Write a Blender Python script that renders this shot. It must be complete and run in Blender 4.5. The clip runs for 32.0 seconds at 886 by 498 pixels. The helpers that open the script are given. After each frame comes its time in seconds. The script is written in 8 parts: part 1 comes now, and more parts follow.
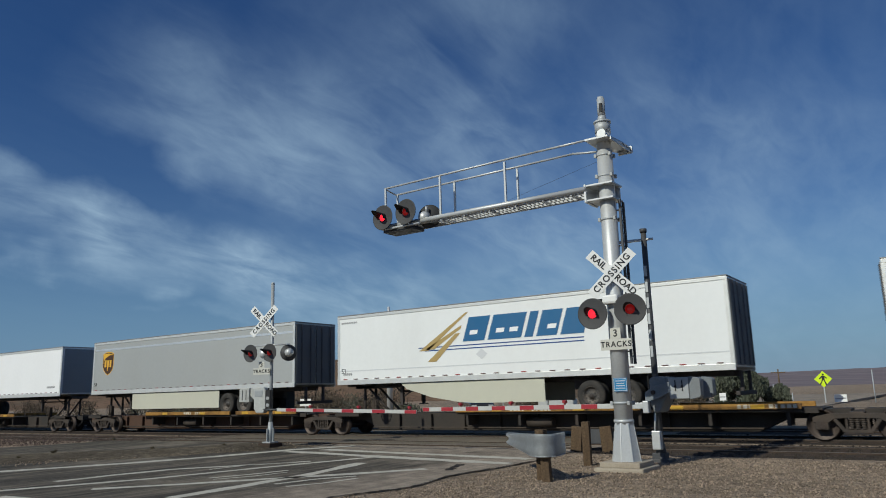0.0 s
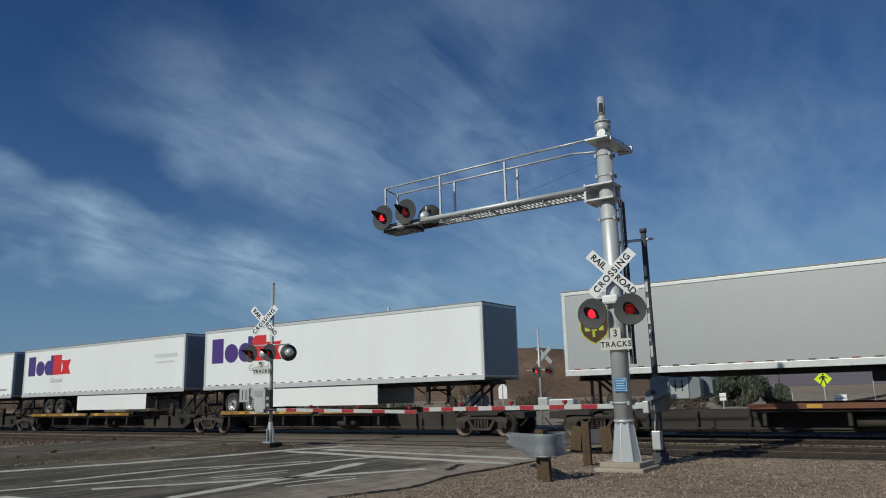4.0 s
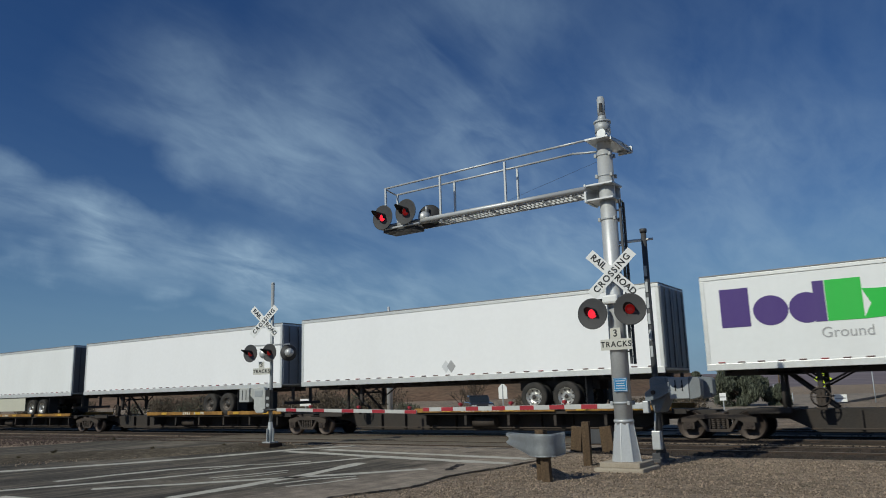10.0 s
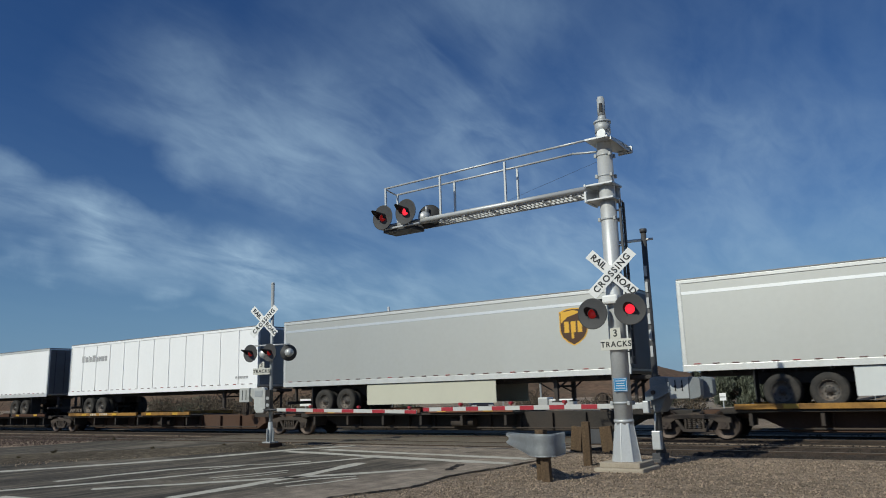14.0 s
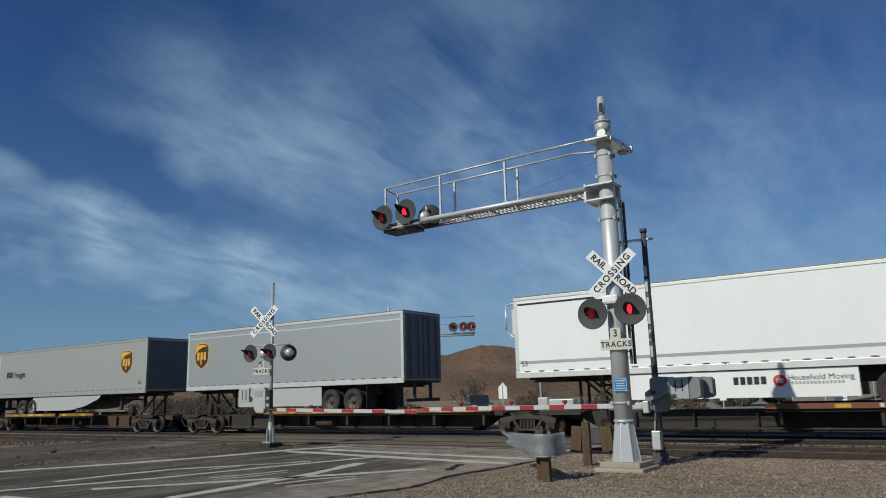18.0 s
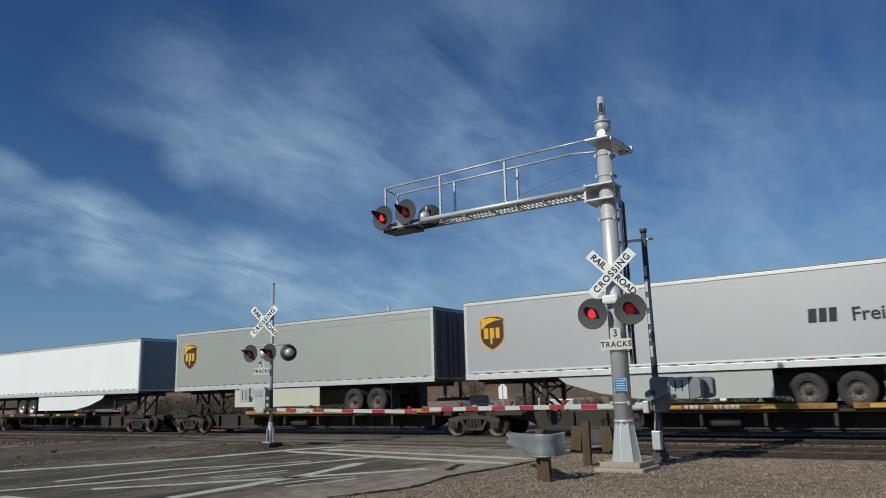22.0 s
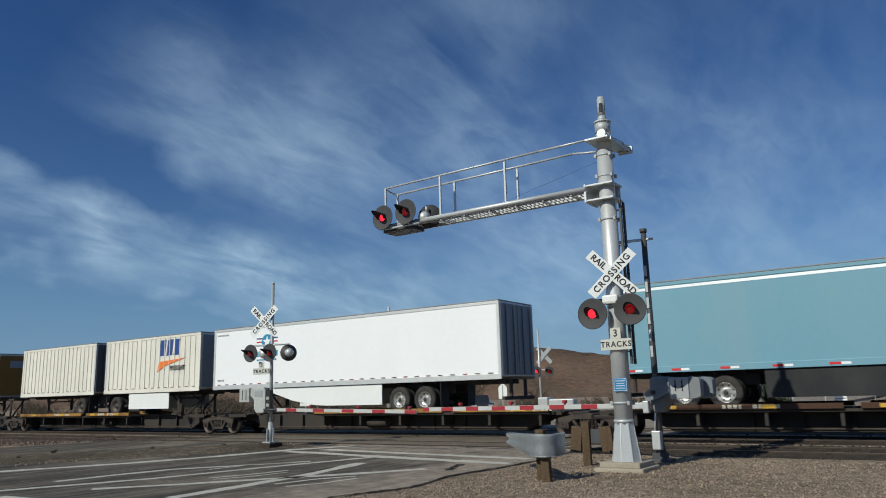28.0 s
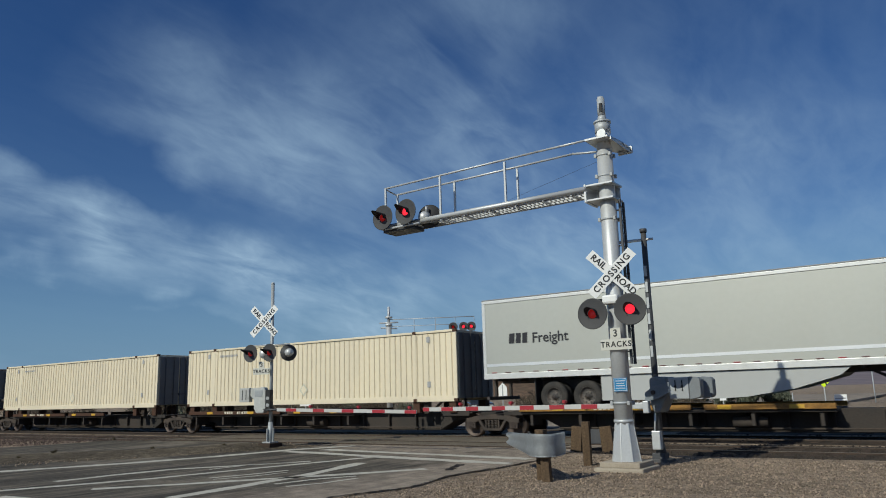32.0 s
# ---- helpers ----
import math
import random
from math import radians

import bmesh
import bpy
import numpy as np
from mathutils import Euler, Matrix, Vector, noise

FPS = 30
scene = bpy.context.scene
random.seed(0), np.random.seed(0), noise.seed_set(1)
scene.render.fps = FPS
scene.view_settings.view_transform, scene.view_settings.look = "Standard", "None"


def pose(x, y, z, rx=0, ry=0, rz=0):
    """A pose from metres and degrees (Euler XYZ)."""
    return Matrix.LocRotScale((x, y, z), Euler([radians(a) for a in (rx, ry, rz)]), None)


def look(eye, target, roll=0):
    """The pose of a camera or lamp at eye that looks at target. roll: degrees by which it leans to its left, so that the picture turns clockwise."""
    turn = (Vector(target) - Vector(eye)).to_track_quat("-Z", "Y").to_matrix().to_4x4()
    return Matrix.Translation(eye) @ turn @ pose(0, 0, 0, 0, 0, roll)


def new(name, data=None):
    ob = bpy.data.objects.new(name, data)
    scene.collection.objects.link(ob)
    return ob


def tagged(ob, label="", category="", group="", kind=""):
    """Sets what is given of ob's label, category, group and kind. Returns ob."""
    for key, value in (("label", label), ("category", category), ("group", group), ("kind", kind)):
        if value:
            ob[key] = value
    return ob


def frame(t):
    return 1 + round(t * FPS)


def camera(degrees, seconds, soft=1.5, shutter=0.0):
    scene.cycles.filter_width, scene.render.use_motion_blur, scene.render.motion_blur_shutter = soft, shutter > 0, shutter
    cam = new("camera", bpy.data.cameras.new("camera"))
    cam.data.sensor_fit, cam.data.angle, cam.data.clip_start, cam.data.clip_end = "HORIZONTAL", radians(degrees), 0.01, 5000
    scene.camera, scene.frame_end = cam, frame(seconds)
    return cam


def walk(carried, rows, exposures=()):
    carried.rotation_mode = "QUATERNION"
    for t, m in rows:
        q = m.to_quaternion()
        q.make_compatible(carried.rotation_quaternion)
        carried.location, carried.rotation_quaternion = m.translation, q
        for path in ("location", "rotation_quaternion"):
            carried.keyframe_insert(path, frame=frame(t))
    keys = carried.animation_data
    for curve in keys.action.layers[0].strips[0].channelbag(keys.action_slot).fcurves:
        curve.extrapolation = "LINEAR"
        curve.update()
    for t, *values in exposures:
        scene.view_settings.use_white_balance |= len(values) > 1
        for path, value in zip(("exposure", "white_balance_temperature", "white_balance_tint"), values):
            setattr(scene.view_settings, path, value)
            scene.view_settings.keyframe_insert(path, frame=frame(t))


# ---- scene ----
EYE_Z = 1.65
cam = camera(62.43, 32.0, soft=1.0, shutter=0.06)
CAM_POSE = Matrix.Translation((0, 0, EYE_Z)) @ look((0, 0, 0), (-math.sin(radians(34.336)) * math.cos(radians(11.142)), math.cos(radians(34.336)) * math.cos(radians(11.142)), math.sin(radians(11.142))), -1.605)
walk(cam, [(0.0, CAM_POSE), (32.0, CAM_POSE)], exposures=[(t, e, 6500, 3.0) for t, e in (
    (0.0, 0.12), (1.0, 0.14), (2.0, 0.08), (3.0, 0.08), (5.5, -0.02), (6.0, 0.0), (7.0, 0.28), (8.0, 0.30), (9.0, 0.10), (10.0, 0.0), (11.0, -0.05), (12.0, 0.0), (13.0, 0.08), (14.0, 0.20),
    (17.0, 0.30), (18.0, 0.17), (19.0, 0.30), (20.0, 0.15), (21.0, 0.15), (22.0, 0.22), (23.0, 0.25), (24.0, 0.07), (25.0, 0.22), (28.0, 0.28), (29.0, 0.03), (30.0, 0.08), (31.0, 0.18), (32.0, 0.20))])

# ---------------------------------------------------------------- light
SUN_DIR = Vector((1.72, 8.21, -6.02)).normalized()      # the way the sunlight travels
sun_el = math.asin(-SUN_DIR.z)
sun_az = math.atan2(-SUN_DIR.x, -SUN_DIR.y)             # clockwise from +y
sun = new("sun", bpy.data.lights.new("sun", "SUN"))
sun.data.energy, sun.data.angle, sun.data.color = 2.85, radians(0.53), (1.0, 0.965, 0.88)
sun.matrix_world = look((0, -40, 60), Vector((0, -40, 60)) + SUN_DIR)
scene.view_settings.exposure = 0.0

world = bpy.data.worlds.new("sky_world")
scene.world = world
world.use_nodes = True
wn, wl = world.node_tree.nodes, world.node_tree.links
wn.clear()


def wnode(kind, **props):
    n = wn.new(kind)
    for k, v in props.items():
        if k == "sky_type":
            n.sky_type = v
        elif k == "operation":
            n.operation = v
    return n


w_out = wnode("ShaderNodeOutputWorld")
w_bg = wnode("ShaderNodeBackground")
w_bg.inputs["Strength"].default_value = 0.0545
sky = wnode("ShaderNodeTexSky", sky_type="NISHITA")
sky.sun_disc, sky.sun_elevation, sky.sun_rotation = False, sun_el, sun_az
sky.altitude, sky.air_density, sky.dust_density, sky.ozone_density = 600.0, 1.0, 0.2, 1.6
# cirrus: noise on a flat sheet high overhead, stretched along the wind
w_geo = wnode("ShaderNodeTexCoord")
w_sep = wnode("ShaderNodeSeparateXYZ")
wl.new(w_geo.outputs["Generated"], w_sep.inputs[0])
w_zc = wnode("ShaderNodeMath", operation="MAXIMUM")
w_zc.inputs[1].default_value = 0.02
wl.new(w_sep.outputs["Z"], w_zc.inputs[0])
w_za = wnode("ShaderNodeMath", operation="ADD")
w_za.inputs[1].default_value = 0.30
wl.new(w_zc.outputs[0], w_za.inputs[0])
w_dx, w_dy = wnode("ShaderNodeMath", operation="DIVIDE"), wnode("ShaderNodeMath", operation="DIVIDE")
wl.new(w_sep.outputs["X"], w_dx.inputs[0]), wl.new(w_za.outputs[0], w_dx.inputs[1])
wl.new(w_sep.outputs["Y"], w_dy.inputs[0]), wl.new(w_za.outputs[0], w_dy.inputs[1])
w_com = wnode("ShaderNodeCombineXYZ")
wl.new(w_dx.outputs[0], w_com.inputs[0]), wl.new(w_dy.outputs[0], w_com.inputs[1])


# the sheet is ruffled a little before anything is laid on it
w_ruf = wn.new("ShaderNodeTexNoise")
w_ruf.inputs["Scale"].default_value, w_ruf.inputs["Detail"].default_value = 7.0, 6.0
wl.new(w_geo.outputs["Generated"], w_ruf.inputs["Vector"])
w_ruf0 = wnode("ShaderNodeVectorMath", operation="SUBTRACT")
w_ruf0.inputs[1].default_value = (0.5, 0.5, 0.5)
wl.new(w_ruf.outputs["Color"], w_ruf0.inputs[0])
w_ruf1 = wnode("ShaderNodeVectorMath", operation="SCALE")
w_ruf1.inputs["Scale"].default_value = 0.13
wl.new(w_ruf0.outputs[0], w_ruf1.inputs[0])
w_way = wnode("ShaderNodeVectorMath", operation="ADD")
wl.new(w_geo.outputs["Generated"], w_way.inputs[0]), wl.new(w_ruf1.outputs[0], w_way.inputs[1])


def cloud_layer(turn, stretch, scale, detail, low, high, seed_z, distort=0.4):
    mp = wn.new("ShaderNodeMapping")
    mp.inputs["Rotation"].default_value = (0, 0, radians(turn))
    mp.inputs["Scale"].default_value = (1.0, stretch, 1.0)
    mp.inputs["Location"].default_value = (seed_z, 0.7 * seed_z, seed_z)
    wl.new(w_com.outputs[0], mp.inputs[0])
    nz = wn.new("ShaderNodeTexNoise")
    nz.inputs["Scale"].default_value, nz.inputs["Detail"].default_value = scale, detail
    nz.inputs["Roughness"].default_value, nz.inputs["Distortion"].default_value = 0.55, distort
    wl.new(mp.outputs[0], nz.inputs["Vector"])
    rp = wn.new("ShaderNodeMapRange")
    rp.interpolation_type = "SMOOTHSTEP"
    rp.inputs["From Min"].default_value, rp.inputs["From Max"].default_value = low, high
    wl.new(nz.outputs["Fac"], rp.inputs["Value"])
    return rp.outputs[0]


def wsum(a, b, fa=1.0, fb=1.0):
    out = []
    for v, f in ((a, fa), (b, fb)):
        m = wnode("ShaderNodeMath", operation="MULTIPLY")
        m.inputs[1].default_value = f
        wl.new(v, m.inputs[0])
        out.append(m.outputs[0])
    m = wnode("ShaderNodeMath", operation="ADD")
    wl.new(out[0], m.inputs[0]), wl.new(out[1], m.inputs[1])
    return m.outputs[0]


c_big = cloud_layer(-25.0, 0.65, 2.3, 6.0, 0.20, 0.84, 3.1)
c_fine = cloud_layer(-30.0, 0.42, 7.5, 8.0, 0.29, 0.77, 7.7, 0.7)
c_rows = cloud_layer(24.0, 0.45, 15.0, 4.0, 0.30, 0.74, 1.9, 0.8)
w_mix = wsum(wsum(c_big, c_fine, 0.70, 0.58), c_rows, 1.0, 0.30)


def sky_way(az, el):
    return Vector((math.sin(radians(az)) * math.cos(radians(el)), math.cos(radians(az)) * math.cos(radians(el)), math.sin(radians(el))))


def cloud_bank(a, b, radius, weight, before=None):
    """A soft bank of thin cloud along the line between two directions of the sky, with ruffled edges."""
    run = b - a
    d = wnode("ShaderNodeVectorMath", operation="SUBTRACT")
    d.inputs[1].default_value = a
    wl.new(w_way.outputs[0], d.inputs[0])
    dot = wnode("ShaderNodeVectorMath", operation="DOT_PRODUCT")
    dot.inputs[1].default_value = run / run.length_squared
    wl.new(d.outputs[0], dot.inputs[0])
    share = wnode("ShaderNodeMath", operation="ADD")
    share.inputs[1].default_value, share.use_clamp = 0.0, True
    wl.new(dot.outputs["Value"], share.inputs[0])
    foot = wnode("ShaderNodeVectorMath", operation="SCALE")
    foot.inputs[0].default_value = run
    wl.new(share.outputs[0], foot.inputs["Scale"])
    off = wnode("ShaderNodeVectorMath", operation="DISTANCE")
    wl.new(d.outputs[0], off.inputs[0]), wl.new(foot.outputs[0], off.inputs[1])
    r = wn.new("ShaderNodeMapRange")
    r.interpolation_type = "SMOOTHSTEP"
    r.inputs["From Min"].default_value, r.inputs["From Max"].default_value = radius, 0.0
    r.inputs["To Max"].default_value = weight
    wl.new(off.outputs["Value"], r.inputs["Value"])
    return r.outputs[0] if before is None else wsum(r.outputs[0], before)


# azimuth and elevation of both ends in degrees, half width, weight
BANKS = [(-70, 15.2, -60, 12.2, 0.085, 0.45), (-60, 12.2, -48, 9.2, 0.085, 0.52), (-48, 9.2, -38, 6.2, 0.085, 0.50), (-67, 25, -52, 27, 0.16, -0.14), (-56, 21.5, -45, 17.0, 0.17, 0.22),
         (-46, 17.6, -37, 14.5, 0.13, 0.12), (-69, 19.0, -57, 15.0, 0.08, -0.30), (-57, 15.0, -45, 11.6, 0.075, -0.32), (-40, 9.0, -24, 9.8, 0.15, 0.24), (-52, 20, -32, 18.5, 0.16, 0.22)]
BANKS += [(-17, 20, -12, 9, 0.14, 0.26), (-9, 17, -1, 10, 0.14, 0.20), (-36, 26.5, -28, 29.5, 0.12, 0.20), (-68, 7.0, -52, 5.0, 0.09, -0.26), (-31, 20, -24.5, 11.5, 0.12, 0.34), (-42.5, 14.5, -35.5, 11.0, 0.075, -0.18), (-66, 15.4, -46, 8.8, 0.04, 0.30), (-67, 10.2, -54, 7.6, 0.022, 0.42), (-58, 6.8, -46, 4.6, 0.018, 0.34)]
banks = None
for az0, el0, az1, el1, radius, weight in BANKS:
    banks = cloud_bank(sky_way(az0, el0), sky_way(az1, el1), radius, weight, banks)
w_bank = wnode("ShaderNodeMath", operation="ADD")
w_bank.inputs[1].default_value = 0.14
wl.new(banks, w_bank.inputs[0])
w_floor = wnode("ShaderNodeMath", operation="MAXIMUM")
w_floor.inputs[1].default_value = 0.03
wl.new(w_bank.outputs[0], w_floor.inputs[0])
w_prod = wnode("ShaderNodeMath", operation="MULTIPLY")
wl.new(w_floor.outputs[0], w_prod.inputs[0]), wl.new(w_mix, w_prod.inputs[1])
w_amt = wnode("ShaderNodeMath", operation="MULTIPLY")
w_amt.inputs[1].default_value = 0.72
wl.new(w_prod.outputs[0], w_amt.inputs[0])
w_cm = wn.new("ShaderNodeMixRGB")
w_cm.inputs["Color2"].default_value = (6.0, 8.2, 10.9, 1)
wl.new(w_amt.outputs[0], w_cm.inputs["Fac"])
w_hs = wn.new("ShaderNodeHueSaturation")
w_hs.inputs["Saturation"].default_value = 1.36
w_hs.inputs["Hue"].default_value = 0.517
wl.new(sky.outputs[0], w_hs.inputs["Color"])
# pale veil low over the horizon
w_low = wn.new("ShaderNodeMapRange")
w_low.interpolation_type = "SMOOTHSTEP"
w_low.inputs["From Min"].default_value, w_low.inputs["From Max"].default_value = 0.24, 0.0
w_low.inputs["To Max"].default_value = 0.79
wl.new(w_sep.outputs["Z"], w_low.inputs["Value"])
w_veil = wn.new("ShaderNodeMixRGB")
w_veil.inputs["Color2"].default_value = (1.45, 3.35, 6.75, 1)
wl.new(w_low.outputs[0], w_veil.inputs["Fac"])
wl.new(w_hs.outputs[0], w_veil.inputs["Color1"])
wl.new(w_veil.outputs[0], w_cm.inputs["Color1"])
wl.new(w_cm.outputs[0], w_bg.inputs["Color"])
wl.new(w_bg.outputs[0], w_out.inputs[0])


# ---------------------------------------------------------------- materials
def material(name, color, rough=0.6, metal=0.0, vary=0.12, scale=1.2, fine=30.0, bump=0.0, dirt=None, dirt_amount=0.0,
             dirt_scale=0.7, streak=1.0, emit=None, emit_strength=0.0, per_object=0.0, coat=0.0, per_island=0.0, spec=0.5):
    """Painted or raw surface: base colour with broad and fine variation, patches of dirt, and fine relief."""
    m = bpy.data.materials.new(name)
    m.use_nodes = True
    n, l = m.node_tree.nodes, m.node_tree.links
    b = n["Principled BSDF"]
    b.inputs["Roughness"].default_value, b.inputs["Metallic"].default_value = rough, metal
    b.inputs["Specular IOR Level"].default_value = spec
    if coat:
        b.inputs["Coat Weight"].default_value = coat
    tc = n.new("ShaderNodeTexCoord")
    mp = n.new("ShaderNodeMapping")
    mp.inputs["Scale"].default_value = (1.0, 1.0, streak)
    l.new(tc.outputs["Object"], mp.inputs[0])
    big = n.new("ShaderNodeTexNoise")
    big.inputs["Scale"].default_value, big.inputs["Detail"].default_value = scale, 6.0
    l.new(mp.outputs[0], big.inputs["Vector"])
    small = n.new("ShaderNodeTexNoise")
    small.inputs["Scale"].default_value, small.inputs["Detail"].default_value = fine, 4.0
    l.new(tc.outputs["Object"], small.inputs["Vector"])
    add = n.new("ShaderNodeMath")
    add.operation = "ADD"
    l.new(big.outputs["Fac"], add.inputs[0]), l.new(small.outputs["Fac"], add.inputs[1])
    rng = n.new("ShaderNodeMapRange")
    rng.inputs["From Min"].default_value, rng.inputs["From Max"].default_value = 0.6, 1.4
    rng.inputs["To Min"].default_value, rng.inputs["To Max"].default_value = 1 - vary, 1 + vary
    l.new(add.outputs[0], rng.inputs["Value"])
    mul = n.new("ShaderNodeMixRGB")
    mul.blend_type = "MULTIPLY"
    mul.inputs["Fac"].default_value = 1.0
    mul.inputs["Color1"].default_value = (*color, 1)
    l.new(rng.outputs[0], mul.inputs["Color2"])
    out = mul.outputs[0]
    if per_object:
        oi = n.new("ShaderNodeObjectInfo")
        r2 = n.new("ShaderNodeMapRange")
        r2.inputs["To Min"].default_value, r2.inputs["To Max"].default_value = 1 - per_object, 1 + per_object
        l.new(oi.outputs["Random"], r2.inputs["Value"])
        m2 = n.new("ShaderNodeMixRGB")
        m2.blend_type = "MULTIPLY"
        m2.inputs["Fac"].default_value = 1.0
        l.new(out, m2.inputs["Color1"]), l.new(r2.outputs[0], m2.inputs["Color2"])
        out = m2.outputs[0]
    if per_island:
        gi = n.new("ShaderNodeNewGeometry")
        r3 = n.new("ShaderNodeMapRange")
        r3.inputs["To Min"].default_value, r3.inputs["To Max"].default_value = 1 - per_island, 1 + per_island
        l.new(gi.outputs["Random Per Island"], r3.inputs["Value"])
        m3 = n.new("ShaderNodeMixRGB")
        m3.blend_type = "MULTIPLY"
        m3.inputs["Fac"].default_value = 1.0
        l.new(out, m3.inputs["Color1"]), l.new(r3.outputs[0], m3.inputs["Color2"])
        out = m3.outputs[0]
    if dirt:
        dn = n.new("ShaderNodeTexNoise")
        dn.inputs["Scale"].default_value, dn.inputs["Detail"].default_value = dirt_scale, 8.0
        dn.inputs["Roughness"].default_value = 0.65
        l.new(mp.outputs[0], dn.inputs["Vector"])
        dr = n.new("ShaderNodeMapRange")
        dr.inputs["From Min"].default_value, dr.inputs["From Max"].default_value = 0.42, 0.72
        dr.inputs["To Max"].default_value = dirt_amount
        l.new(dn.outputs["Fac"], dr.inputs["Value"])
        dm = n.new("ShaderNodeMixRGB")
        dm.inputs["Color2"].default_value = (*dirt, 1)
        l.new(dr.outputs[0], dm.inputs["Fac"]), l.new(out, dm.inputs["Color1"])
        out = dm.outputs[0]
    l.new(out, b.inputs["Base Color"])
    if bump:
        bp = n.new("ShaderNodeBump")
        bp.inputs["Strength"].default_value, bp.inputs["Distance"].default_value = bump, 0.02
        l.new(small.outputs["Fac"], bp.inputs["Height"]), l.new(bp.outputs[0], b.inputs["Normal"])
    if emit:
        b.inputs["Emission Color"].default_value = (*emit, 1)
        b.inputs["Emission Strength"].default_value = emit_strength
    return m


def ramp(n, fac, l, stops):
    r = n.new("ShaderNodeValToRGB")
    while len(r.color_ramp.elements) < len(stops):
        r.color_ramp.elements.new(0.5)
    for e, (p, c) in zip(r.color_ramp.elements, stops):
        e.position, e.color = p, (*c, 1)
    l.new(fac, r.inputs[0])
    return r.outputs[0]


def noise_node(n, l, vec, scale, detail=5.0, rough=0.55):
    z = n.new("ShaderNodeTexNoise")
    z.inputs["Scale"].default_value, z.inputs["Detail"].default_value, z.inputs["Roughness"].default_value = scale, detail, rough
    l.new(vec, z.inputs["Vector"])
    return z.outputs["Fac"]


def map_node(n, l, val, a, b, c=0.0, d=1.0):
    r = n.new("ShaderNodeMapRange")
    r.inputs["From Min"].default_value, r.inputs["From Max"].default_value = a, b
    r.inputs["To Min"].default_value, r.inputs["To Max"].default_value = c, d
    l.new(val, r.inputs["Value"])
    return r.outputs[0]


def mix_node(n, l, fac, a, b, kind="MIX"):
    m = n.new("ShaderNodeMixRGB")
    m.blend_type = kind
    for sock, v in zip(m.inputs, (fac, a, b)):
        if isinstance(v, (int, float)):
            sock.default_value = v
        elif isinstance(v, tuple):
            sock.default_value = (*v, 1)
        else:
            l.new(v, sock)
    return m.outputs[0]


def math_node(n, l, op, a, b):
    m = n.new("ShaderNodeMath")
    m.operation = op
    for sock, v in zip(m.inputs, (a, b)):
        if isinstance(v, (int, float)):
            sock.default_value = v
        else:
            l.new(v, sock)
    return m.outputs[0]


def gravel(name, dark, mid, pale, pebble=34.0, patch=0.5):
    """Dirt strewn with pebbles: every pebble its own shade, over broad patches of finer dust."""
    m = bpy.data.materials.new(name)
    m.use_nodes = True
    n, l = m.node_tree.nodes, m.node_tree.links
    b = n["Principled BSDF"]
    b.inputs["Roughness"].default_value = 0.95
    co = n.new("ShaderNodeTexCoord").outputs["Object"]
    cells = []
    for sc in (pebble, pebble * 0.42):
        v = n.new("ShaderNodeTexVoronoi")
        v.inputs["Scale"].default_value = sc
        l.new(co, v.inputs["Vector"])
        cells.append(v)
    sep = n.new("ShaderNodeSeparateColor")
    l.new(cells[0].outputs["Color"], sep.inputs[0])
    sep2 = n.new("ShaderNodeSeparateColor")
    l.new(cells[1].outputs["Color"], sep2.inputs[0])
    fine = ramp(n, sep.outputs[0], l, ((0.0, dark), (0.45, mid), (0.8, mid), (1.0, pale)))
    coarse = ramp(n, sep2.outputs[1], l, ((0.0, dark), (0.5, mid), (1.0, pale)))
    big = noise_node(n, l, co, patch, 8.0, 0.62)
    stony = map_node(n, l, noise_node(n, l, co, 1.7, 6.0, 0.6), 0.40, 0.62)
    col = mix_node(n, l, stony, fine, coarse)
    col = mix_node(n, l, map_node(n, l, big, 0.38, 0.66, 0.05, 0.62), col, mid)
    col = mix_node(n, l, 1.0, col, map_node(n, l, noise_node(n, l, co, 0.33, 7.0, 0.6), 0.3, 0.7, 0.62, 1.36), "MULTIPLY")
    col = mix_node(n, l, 1.0, col, map_node(n, l, noise_node(n, l, co, 3.2, 5.0, 0.65), 0.32, 0.66, 0.66, 1.28), "MULTIPLY")
    l.new(col, b.inputs["Base Color"])
    hgt = math_node(n, l, "ADD", math_node(n, l, "MULTIPLY", cells[0].outputs["Distance"], -0.5), math_node(n, l, "MULTIPLY", cells[1].outputs["Distance"], -1.0))
    hgt = math_node(n, l, "ADD", hgt, noise_node(n, l, co, 5.0, 6.0))
    bp = n.new("ShaderNodeBump")
    bp.inputs["Strength"].default_value, bp.inputs["Distance"].default_value = 1.0, 0.05
    l.new(hgt, bp.inputs["Height"]), l.new(bp.outputs[0], b.inputs["Normal"])
    return m


